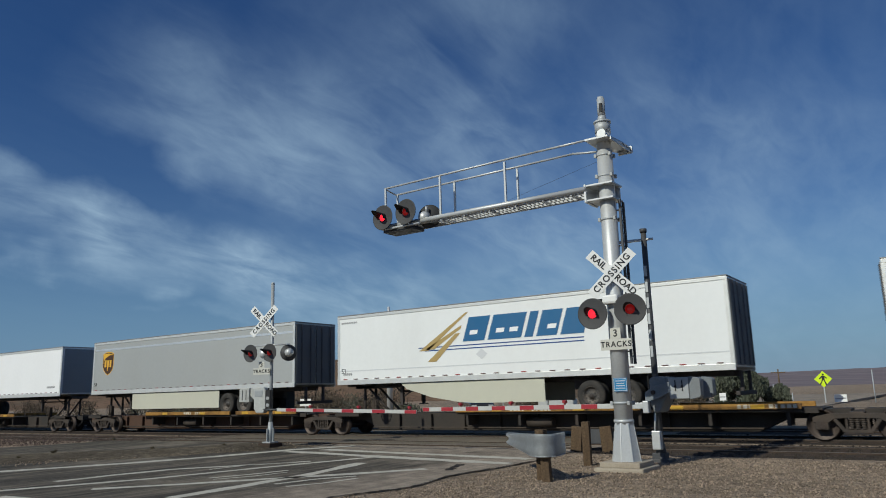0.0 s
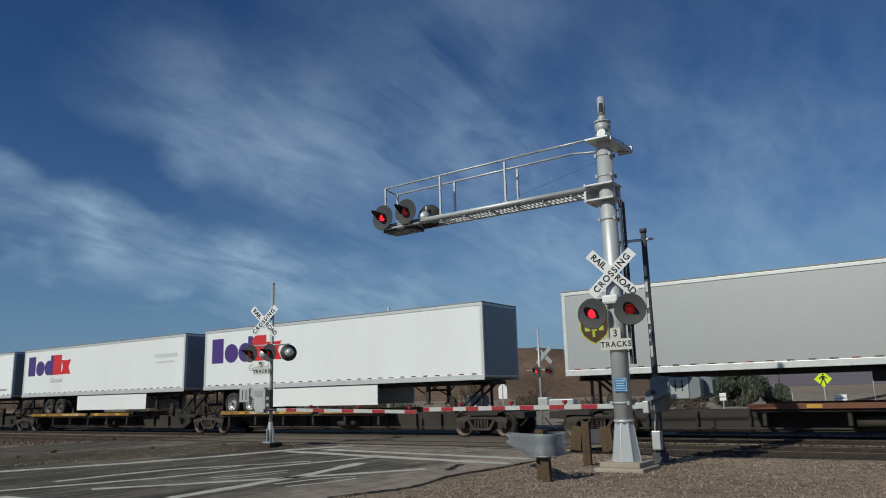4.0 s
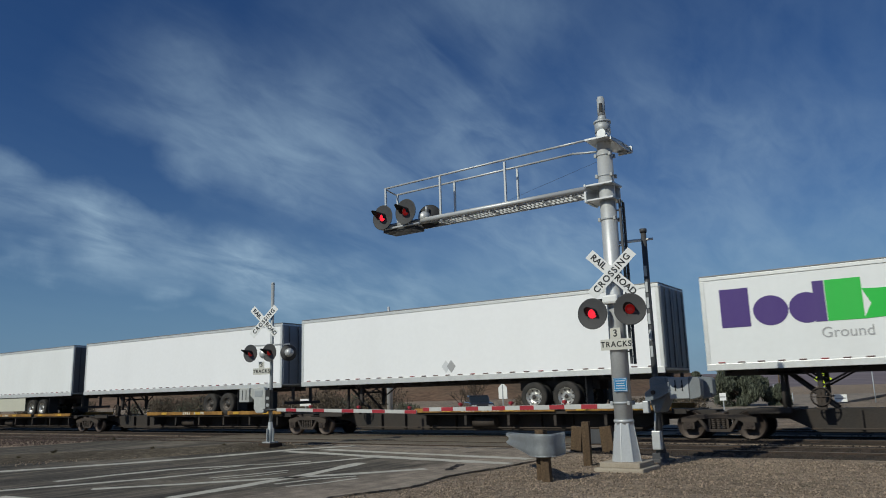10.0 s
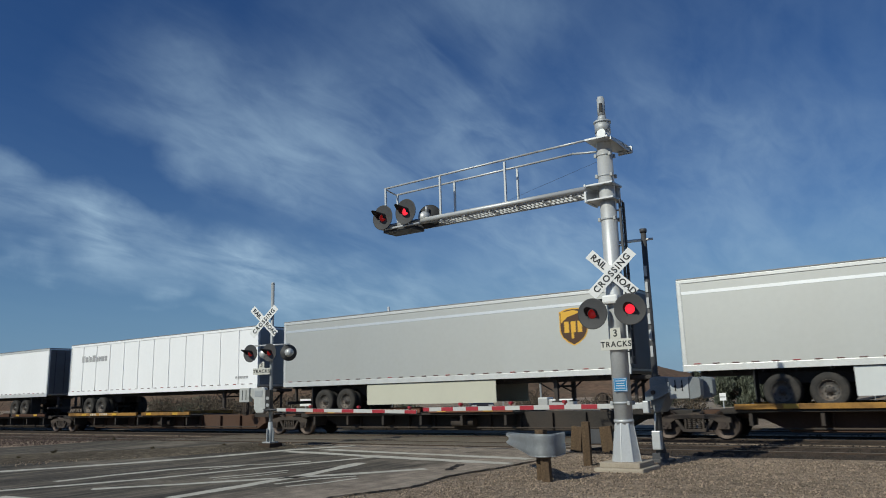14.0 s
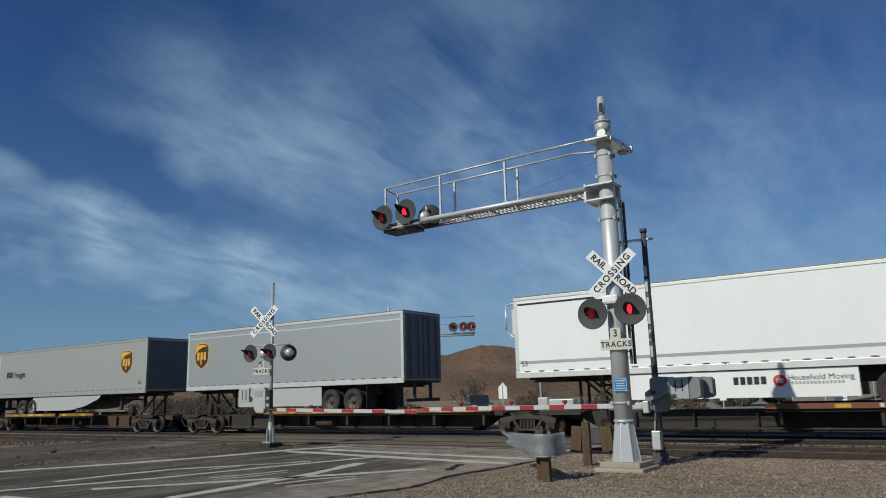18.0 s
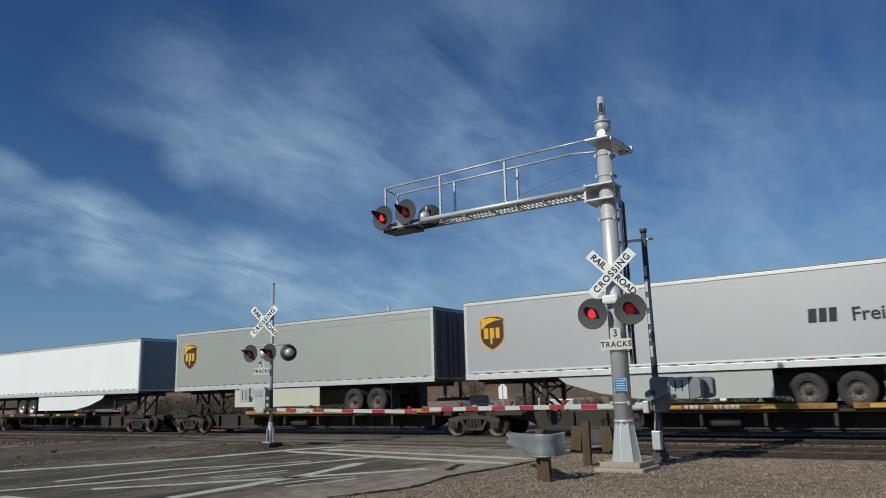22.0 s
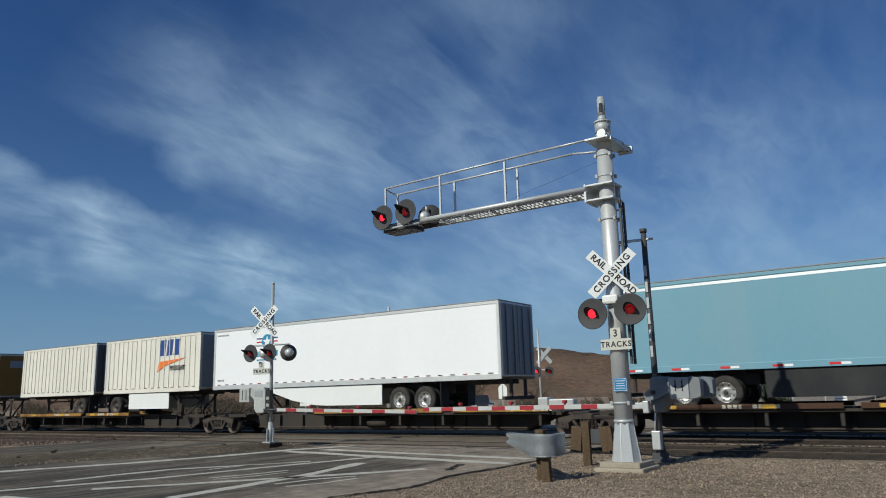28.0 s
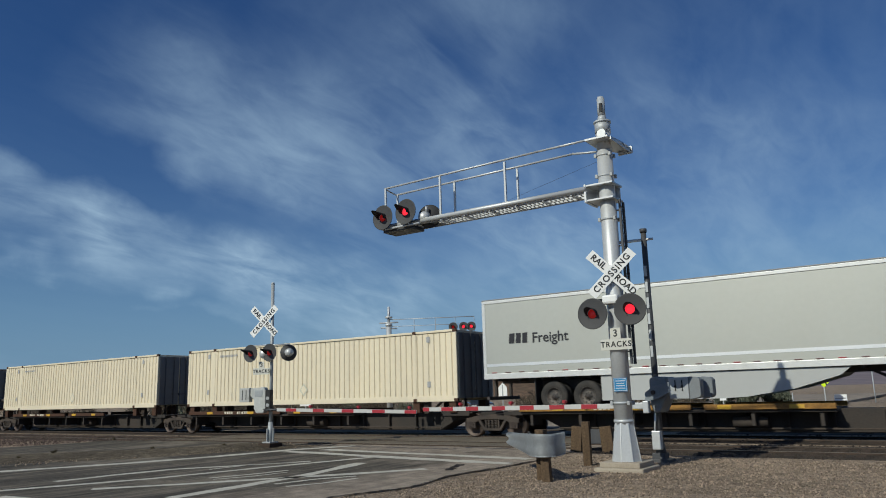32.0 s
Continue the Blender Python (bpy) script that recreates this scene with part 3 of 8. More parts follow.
def shared(key, make, mat):
    """One mesh for alike pieces."""
    if key not in SHARED:
        SHARED[key] = to_mesh(make(bmesh.new()), key, mat)
    return SHARED[key]


def text_mesh(body, size, mat, depth=0.003):
    key = ("text", body, size, mat.name)
    if key in SHARED:
        return SHARED[key]
    cu = bpy.data.curves.new("lettering", "FONT")
    cu.body, cu.size, cu.align_x, cu.align_y, cu.extrude = body, size, "CENTER", "CENTER", depth
    cu.space_character = {"TRACKS": 1.2, "CROSSING": 1.22}.get(body, 1.0)
    cu.offset = 0.0035 if body in ("TRACKS", "CROSSING", "RAIL", "ROAD", "3") else 0.008 if body.lower() == "freight" else 0.0
    ob = new("lettering", cu)
    bpy.context.view_layer.update()
    me = bpy.data.meshes.new_from_object(ob.evaluated_get(bpy.context.evaluated_depsgraph_get()))
    bpy.data.objects.remove(ob)
    me.materials.clear()
    me.materials.append(mat)
    SHARED[key] = me
    return me


# ---------------------------------------------------------------- ground, road, tracks
def ground_height(x, y):
    """Flat by the crossing, low rolling desert further off."""
    far = min(1.0, max(0.0, (y - 60) / 150.0))
    return -0.025 + far * (1.5 * noise.noise(Vector((x * 0.01, y * 0.01, 0.0))) - 1.0)


bm = bmesh.new()
xs = [-3000, -1500, -800, -400, -200, -120] + list(range(-80, 61, 4)) + [90, 150, 300, 700, 1500, 3000]
ys = [-400, -150, -60, -20] + list(range(-8, 101, 4)) + [130, 180, 260, 400, 700, 1200, 2200, 3600]
grid = [[bm.verts.new((x, y, ground_height(x, y))) for x in xs] for y in ys]
for j in range(len(ys) - 1):
    for i in range(len(xs) - 1):
        bm.faces.new((grid[j][i], grid[j][i + 1], grid[j + 1][i + 1], grid[j + 1][i])).smooth = True
ground = solid("ground", bm, M["dirt"], "pale brown desert dirt and gravel beside the railway crossing", "ground", kind="structure")

road_pts = [(-60, -30), (-7.4, -30), (-7.6, 4), (-8.9, 9.5), (-8.44, 10.65), (-8.39, 11.35), (-8.73, 12.67), (-8.59, 14.46), (-8.55, 15.97), (-8.8, 18.7), (-8.4, 34), (-7.5, 120),
            (-26, 120), (-27.5, 34), (-28.0, 22.5), (-30.8, 19.6), (-31.5, 14.8), (-36, 11.4), (-60, 3)]
road = solid("road", bm_slab(bmesh.new(), road_pts, -0.2, 0.0), M["asphalt"], "worn grey asphalt road leading over the tracks", "road", kind="structure")

# dusty strip between the carriageways, on which the further signal stands
med = [(-26.3, 12.23), (-24.2, 13.93), (-23.1, 16.39), (-22.4, 19.0), (-18.2, 19.0), (-18.61, 17.02), (-20.22, 13.22), (-22.8, 10.62), (-27.0, 7.0), (-31.0, 8.0)]
bm = bmesh.new()
ring = [bm.verts.new((x, y, 0.004)) for x, y in med]
mid = bm.verts.new((-19.75, 17.0, 0.145))
for i in range(len(ring)):
    bm.faces.new((ring[i], ring[(i + 1) % len(ring)], mid)).smooth = True
part("dusty_median", bm, M["median"], road, "dusty dirt strip between the carriageways")


def marking(pts, width, name="painted_line"):
    """A painted line along points, as a thin sheet."""
    bm = bmesh.new()
    pv = None
    for i, (x, y) in enumerate(pts):
        a = Vector(pts[max(0, i - 1)])
        b = Vector(pts[min(len(pts) - 1, i + 1)])
        d = (b - a).normalized()
        nrm = Vector((-d.y, d.x)) * width * 0.5 * ((0.8 + 0.4 * random.random()) if name == "painted_line" else (0.3 + 1.3 * random.random()))
        cur = [bm.verts.new((x + nrm.x, y + nrm.y, 0.006)), bm.verts.new((x - nrm.x, y - nrm.y, 0.006))]
        if pv:
            bm.faces.new((pv[0], pv[1], cur[1], cur[0]))
        pv = cur
    part(name, bm, M["marking"] if name == "painted_line" else M["tar"], road)


def along(pts, step=0.6, wob=0.02):
    out = []
    for (x0, y0), (x1, y1) in zip(pts, pts[1:]):
        n = max(1, int(math.hypot(x1 - x0, y1 - y0) / step))
        out += [(x0 + (x1 - x0) * i / n + random.uniform(-wob, wob), y0 + (y1 - y0) * i / n + random.uniform(-wob, wob)) for i in range(n)]
    return out + [pts[-1]]


marking(along([(-20.41, 9.09), (-20.24, 9.44), (-18.96, 12.07), (-18.2, 14.4), (-17.74, 17.11), (-16.79, 19.02)]), 0.48)
marking(along([(-15.86, 7.1), (-15.75, 7.38), (-14.61, 9.97), (-14.07, 12.48), (-13.23, 15.66)]), 0.24)
marking(along([(-14.1, 8.3), (-13.02, 9.58), (-11.92, 10.99), (-10.93, 12.24), (-9.97, 13.68)]), 0.31)
marking(along([(-11.4, 8.16), (-11.62, 10.55), (-11.71, 11.65), (-12.41, 14.34)]), 0.36)
marking(along([(-16.29, 8.74), (-16.23, 10.12), (-16.04, 11.44), (-15.16, 12.65), (-14.08, 14.23)]), 0.28)
marking(along([(-13.4, 10.54), (-13.12, 11.38), (-12.91, 12.31)]), 0.14)
marking(along([(-13.09, 10.37), (-12.75, 11.14), (-12.6, 12.02)]), 0.11)
marking(along([(-11.15, 10.32), (-10.95, 11.24), (-10.53, 11.97)]), 0.14)
marking(along([(-10.65, 10.12), (-10.34, 10.79), (-10.25, 11.67)]), 0.14)
marking(along([(-17.37, 16.52), (-16.2, 16.43), (-13.98, 16.02), (-10.87, 15.58), (-8.75, 15.30)]), 0.46)
marking(along([(-16.66, 17.48), (-15.03, 17.27), (-11.71, 16.86), (-8.85, 16.50)]), 0.42)
marking(along([(-15.01, 11.79), (-14.9, 13.21), (-14.39, 13.88)]), 0.11)
marking(along([(-14.72, 6.91), (-13.57, 6.99)]), 0.28)
for pts, w in (([(-17.81, 18.79), (-18.18, 19.71), (-17.73, 21.52), (-17.24, 23.5)], 0.16), ([(-17.58, 19.84), (-15.5, 19.59), (-13.69, 19.73)], 0.1), ([(-20.44, 20.01), (-19.53, 21.35), (-18.21, 22.1)], 0.08),
               ([(-8.8, 9.57), (-8.44, 10.65), (-8.39, 11.35), (-8.73, 12.67), (-8.59, 14.46), (-8.55, 15.97)], 0.06), ([(-9.3, 13.6), (-9.8, 14.8)], 0.22)):
    marking(along(pts, 0.12, 0.045), w * 0.8, "tar_seam")

TRACKS = (20.40, 24.66, 28.92)
X_ROAD = (-27.0, -8.6)
for k, yc in enumerate(TRACKS):
    for side, x0, x1 in (("west", -1100, X_ROAD[0]), ("east", X_ROAD[1], 1100)):
        bm = bmesh.new()
        pr = [(-2.12, -0.10), (-1.75, -0.012), (-1.2, -0.006), (1.2, -0.006), (1.75, -0.012), (2.12, -0.10)]
        va = [bm.verts.new((x0, yc + y, z)) for y, z in pr]
        vb = [bm.verts.new((x1, yc + y, z)) for y, z in pr]
        for i in range(len(pr) - 1):
            bm.faces.new((va[i], va[i + 1], vb[i + 1], vb[i]))
        solid("ballast_bed", bm, M["ballast_dark"], "dark oily crushed stone ballast under the rails", "ballast", "ballast beds", "structure")
    for off in (-0.7525, 0.7525):
        bm = bmesh.new()
        pr = [(-0.07, -0.13), (0.07, -0.13), (0.07, -0.11), (0.012, -0.095), (0.012, -0.02), (0.036, -0.01), (0.036, 0.03), (-0.036, 0.03), (-0.036, -0.01), (-0.012, -0.02), (-0.012, -0.095), (-0.07, -0.11)]
        va = [bm.verts.new((-1100, yc + off + y, z + 0.01)) for y, z in pr]
        vb = [bm.verts.new((1100, yc + off + y, z + 0.01)) for y, z in pr]
        for i in range(len(pr)):
            bm.faces.new((va[i], va[(i + 1) % len(pr)], vb[(i + 1) % len(pr)], vb[i]))
        rail = solid("rail", bm, M["rail"], "rusty steel running rail with a worn bright head", "rail", "running rails", "structure")
        bm = bmesh.new()
        bm_box(bm, (-1100, yc + off - 0.03, 0.036), (1100, yc + off + 0.03, 0.0445))
        part("rail_head", bm, M["railhead"], rail)

# wooden ties near the crossing are parts of the first track; the far ones are joined
tie_mesh = shared("tie", lambda b: bm_box(b, (-0.115, -1.3, -0.08), (0.115, 1.3, 0.004), 0.01), M["tie"])
for k, yc in enumerate(TRACKS):
    bed = thing("tie_row", pose(0, yc, 0), "dark creosoted wooden ties under the rails", "railway ties", "tie rows", "structure")
    n = 0
    for i in range(-90, 40):
        x = i * 0.5
        if X_ROAD[0] < x < X_ROAD[1]:
            continue
        part("tie", tie_mesh, None, bed, m=pose(x, random.uniform(-0.03, 0.03), random.uniform(-0.008, 0.004), 0, 0, random.uniform(-1.2, 1.2)))

# timber and rubber crossing panels between the rails
panel = shared("crossing_panel", lambda b: bm_box(b, (-1.2, -0.62, -0.1), (1.2, 0.62, 0.022), 0.012), M["asphalt_far"])
gapfill = shared("crossing_filler", lambda b: bm_box(b, (-1.2, -1.0, -0.1), (1.2, 1.0, 0.02), 0.012), M["asphalt_far"])
cross = thing("crossing_surface", pose(0, 0, 0), "grey crossing panels laid between the rails", "crossing panels", "", "structure")
for yc in TRACKS:
    for i in range(7):
        part("panel", panel, None, cross, m=pose(-25.5 + 2.42 * i, yc, 0))
        if yc < 28:
            part("panel", gapfill, None, cross, m=pose(-25.5 + 2.42 * i, yc + 2.13, 0))

# loose gravel: many small stones, one mesh
def stones(name, count, spots, smin, smax, label, mat):
    verts, faces = [], []
    base = [Vector(v) for v in ((1, 0, 0), (-1, 0, 0), (0, 1, 0), (0, -1, 0), (0, 0, 1), (0, 0, -1))]
    tri = ((0, 2, 4), (2, 1, 4), (1, 3, 4), (3, 0, 4), (2, 0, 5), (1, 2, 5), (3, 1, 5), (0, 3, 5))
    for _ in range(count):
        x, y, z = spots()
        s = smin + (smax - smin) * random.random() ** 3
        rot = Euler((random.random() * 6, random.random() * 6, random.random() * 6)).to_matrix()
        k = len(verts)
        for v in base:
            verts.append(Vector((x, y, z + s * 0.15)) + rot @ Vector((v.x * s * random.uniform(0.6, 1.1), v.y * s * random.uniform(0.6, 1.1), v.z * s * 0.7)))
        faces += [tuple(i + k for i in t) for t in tri]
    me = bpy.data.meshes.new(name)
    me.from_pydata(verts, [], faces)
    me.materials.append(mat)
    return tagged(new(name, me), label, "gravel", kind="stuff")


def shoulder_spot():
    while True:
        x, y = random.uniform(-9.2, 3.5), random.uniform(8.3, 18.0)
        if x > -8.5 + 0.4 * random.random() - (0.3 if y < 11 else 0):
            return x, y, -0.022


def ballast_spot_east():
    yc = TRACKS[0] if random.random() < 0.75 else TRACKS[1]
    o = random.uniform(-2.0, 2.0)
    return random.uniform(-8.3, 4.0), yc + o, -0.010 - max(0.0, abs(o) - 1.75) * 0.2


def ballast_spot_west():
    o = random.uniform(-6.0, 1.6)
    x = random.uniform(-52.0, -29.0)
    if o < -1.7 and x > -31.6 - max(0.0, -4.6 - o) * 2.5:
        x -= 6.0
    return x, TRACKS[0] + o, -0.012


def median_spot():
    while True:
        x, y = random.uniform(-27.0, -17.8), random.uniform(8.5, 19.3)
        a = -20.22 + (y - 13.2) * 0.42
        if a - 3.6 - 0.4 * max(0.0, 13 - y) < x < a + random.uniform(-0.5, 0.35):
            return x, y, 0.02


stones("gravel", 2600, median_spot, 0.006, 0.04, "loose dusty gravel on the strip between carriageways", M["stone"])
stones("gravel", 34000, shoulder_spot, 0.004, 0.036, "loose pale brown gravel on the road shoulder", M["stone"])
def weed(x, y, h, seed):
    rnd = random.Random(seed)
    verts, faces = [Vector((0, 0, 0))], []
    for _ in range(34):
        a, lean = rnd.random() * 6.283, rnd.uniform(0.15, 0.9)
        d = Vector((math.cos(a) * lean, math.sin(a) * lean, 1.0)).normalized() * h * rnd.uniform(0.5, 1.0)
        s = Vector((-math.sin(a), math.cos(a), 0)) * 0.012
        k = len(verts)
        verts += [d * 0.6 + s, d + Vector((0, 0, -0.1 * h)), d * 0.6 - s]
        faces.append((0, k, k + 1, k + 2))
    me = bpy.data.meshes.new("weed")
    me.from_pydata(verts, [], faces)
    me.materials.append(M["weed"])
    ob = tagged(new("weed", me), "dry brown weed tuft growing in the gravel", "weed", "weed tufts")
    ob.matrix_basis = pose(x, y, 0.0)


for i, (x, y, h) in enumerate(((-24.6, 13.1, 0.30), (-22.9, 15.6, 0.22), (-21.4, 17.4, 0.20), (-23.8, 11.6, 0.18), (-26.4, 10.4, 0.2), (-19.6, 17.9, 0.18), (-20.9, 15.0, 0.15), (-30.6, 18.9, 0.24))):
    weed(x, y, h, 400 + i)
stones("ballast_stones", 3800, ballast_spot_east, 0.02, 0.06, "loose dark ballast stones between the rails", M["ballast_dark"])
stones("ballast_stones", 7000, ballast_spot_west, 0.02, 0.07, "loose reddish brown ballast stones by the rails", M["ballast"])


# ---------------------------------------------------------------- crossing signals
def text_part(body, size, mat, parent, m, name="lettering"):
    return part(name, text_mesh(body, size, mat), None, parent, m=m)


FACE = pose(0, 0, 0, 90, 0, 0)      # stands upright, read from -y


def crossbuck(parent, m):
    """Two white blades with black words, crossed on a mast; local -y is the front."""
    for i, (ang, words) in enumerate(((45.0, ("CROSSING",)), (-45.0, ("RAIL", "ROAD")))):
        bm = bmesh.new()
        bm_box(bm, (-0.645, -0.006 - 0.01 * (1 - i), -0.116), (0.645, 0.002 - 0.01 * (1 - i), 0.116), 0.002)
        mm = m @ pose(0, 0, 0, 0, -ang, 0)
        blade = part("crossbuck_blade", bm, M["white"], parent, "white crossbuck blade with black letters", mm)
        for word, x in zip(words, (0.0,) if len(words) == 1 else (-0.375, 0.375)):
            text_part(word, 0.192, M["letter"], blade, pose(x, -0.010 - 0.01 * (1 - i), 0) @ FACE)


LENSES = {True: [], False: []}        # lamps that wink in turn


def flasher(name, parent, m, lit, r=0.335, visor=0.19):
    """A round black background with a hooded red lens; local -y is the front."""
    bm = bmesh.new()
    bm_lathe(bm, [(0.0, 0.01), (0.10, 0.01), (r - 0.02, 0.0), (r, -0.004), (r, 0.012), (r - 0.03, 0.02), (0.10, 0.03), (0.0, 0.03)], "y", 28)
    head = part(name, bm, M["disc"], parent, "black round signal light with a red lens", m)
    bm = bmesh.new()
    bm_lathe(bm, [(0.0, 0.16), (0.07, 0.16), (0.11, 0.12), (0.115, 0.03), (0.0, 0.03)], "y", 16)
    part("lamp_housing", bm, M["black"], head)
    # made-up two-faced lens: one face glows, the other is nearly unlit
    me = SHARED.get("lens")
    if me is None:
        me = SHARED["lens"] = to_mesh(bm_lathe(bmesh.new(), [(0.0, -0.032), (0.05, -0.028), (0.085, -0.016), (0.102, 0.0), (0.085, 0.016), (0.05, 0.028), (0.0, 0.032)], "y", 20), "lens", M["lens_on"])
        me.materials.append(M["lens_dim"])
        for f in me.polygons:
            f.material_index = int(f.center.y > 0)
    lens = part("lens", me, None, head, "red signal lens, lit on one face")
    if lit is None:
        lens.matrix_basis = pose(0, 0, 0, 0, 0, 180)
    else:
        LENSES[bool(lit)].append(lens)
    bm = bmesh.new()       # hood: a half tube, longer on top
    rows = []
    for i in range(15):
        a = radians(-25 + 230 * i / 14)
        depth = 0.11 + visor * max(0.0, math.sin(a))
        rows.append([bm.verts.new((q * math.cos(a), y, q * math.sin(a))) for q, y in ((0.118, -0.002), (0.125, -depth), (0.119, -depth), (0.112, -0.002))])
    for a, b in zip(rows, rows[1:]):
        for i in range(3):
            bm.faces.new((a[i], b[i], b[i + 1], a[i + 1])).smooth = True
    part("hood", bm, M["black"], head)
    return head


def gate_machine(th, m):
    """The gate motor with its cranks and counterweights, on the mast; local +x points to the road."""
    bm = bmesh.new()
    bm_prism(bm, [(0.08, -0.46), (0.16, -0.30), (0.16, 0.30), (0.06, 0.36), (-0.26, 0.34), (-0.30, 0.0), (-0.06, -0.44)], -0.22, 0.22, 0.02)
    bm_prism(bm, [(0.10, -0.20), (0.10, 0.22), (-0.20, 0.22), (-0.20, -0.04)], -0.25, -0.21, 0.008)
    mech = part("gate_motor", bm, M["gate_casting"], th, "grey cast gate motor housing", m)
    for y in (-0.33, 0.33):
        bm = bmesh.new()
        bm_prism(bm, [(0.22, -0.22), (0.22, 0.0), (0.0, 0.14), (-0.48, 0.24), (-0.52, 0.06), (-0.1, -0.14)], y - 0.025, y + 0.025, 0.006)
        part("gate_crank", bm, M["gate_casting"], mech)
        bm = bmesh.new()
        bm_box(bm, (-0.88, y - 0.11, -0.15), (-0.42, y + 0.11, 0.32), 0.02)
        weight = part("counterweight", bm, M["greymetal"], mech, "grey cast counterweight")
        bm = bmesh.new()
        bm_prism(bm, [(-0.884, -0.17), (-1.10, -0.13), (-1.14, -0.08), (-1.14, 0.26), (-1.08, 0.31), (-0.884, 0.33)], y - 0.09, y + 0.09, 0.012)
        part("weight_end", bm, M["gate_casting"], weight, "darker end weight")
        for q in (-0.58, -0.74):
            for side in (-1, 1):
                bm = bmesh.new()
                bm_box(bm, (q - 0.012, y + side * 0.114 - 0.006, 0.02), (q + 0.012, y + side * 0.114 + 0.006, 0.26))
                bm_rod(bm, (q, y + side * 0.13, 0.12), (q, y + side * 0.108, 0.12), 0.03, seg=8)
                part("slot_bolt", bm, M["black"], weight)
    bm = bmesh.new()
    bm_rod(bm, (0, -0.4, 0), (0, 0.4, 0), 0.05, seg=12)
    part("gate_shaft", bm, M["bogie"], mech)
    return mech


def gate_arm(th, p0, p1, red, white, start, h=0.10, lamps=()):
    """A striped barrier between two points of the thing's space; the first red band begins at start."""
    p0, p1 = Vector(p0), Vector(p1)
    length = (p1 - p0).length
    d = (p1 - p0).normalized()
    side = Vector((-d.y, d.x, 0)).normalized()
    up = d.cross(side)
    if up.z < 0:
        side, up = -side, -up
    m = Matrix((( d.x, side.x, up.x, p0.x), (d.y, side.y, up.y, p0.y), (d.z, side.z, up.z, p0.z), (0, 0, 0, 1)))
    bm = bmesh.new()
    bm_box(bm, (0, -0.022, -h / 2), (length, 0.022, h / 2), 0.006)
    arm = part("gate_arm", bm, M["gate_white"], th, "red and white striped gate arm, lowered", m)
    x = start
    while x < length:
        bm = bmesh.new()
        bm_box(bm, (x, -0.0255, -h / 2 + 0.004), (min(length, x + red), -0.0222, h / 2 - 0.004))
        bm_box(bm, (x, 0.0222, -h / 2 + 0.004), (min(length, x + red), 0.0255, h / 2 - 0.004))
        part("red_stripe", bm, M["red"], arm)
        x += red + white
    for q in lamps:
        bm = bmesh.new()
        bm_rod(bm, (q, -0.06, h / 2 + 0.075), (q, 0.06, h / 2 + 0.075), 0.042, seg=12)
        bm_box(bm, (q - 0.02, -0.02, h / 2), (q + 0.02, 0.02, h / 2 + 0.05))
        part("gate_lamp", bm, M["red"], arm, "small red gate lamp")
    return arm


def tracks_sign(th, m):
    bm = bmesh.new()
    bm_box(bm, (-0.343, -0.004, -0.115), (0.343, 0.004, 0.115), 0.003)
    plate = part("tracks_plate", bm, M["sign_cream"], th, "white plate reading TRACKS", m)
    text_part("TRACKS", 0.162, M["letter"], plate, pose(0, -0.007, 0) @ FACE)
    bm = bmesh.new()
    bm_box(bm, (-0.115, -0.004, -0.115), (0.115, 0.004, 0.115), 0.003)
    plate = part("number_plate_three", bm, M["sign_cream"], th, "small white plate with the figure 3", m @ pose(0, 0, 0.232))
    text_part("3", 0.21, M["letter"], plate, pose(0, -0.007, 0) @ FACE)


def bell(parent, m):
    bm = bmesh.new()
    bm_lathe(bm, [(0.0, -0.10), (0.09, -0.09), (0.15, -0.03), (0.17, 0.04), (0.17, 0.06), (0.0, 0.06)], "y", 18)
    part("bell", bm, M["silver"], parent, "round silver warning bell", m)


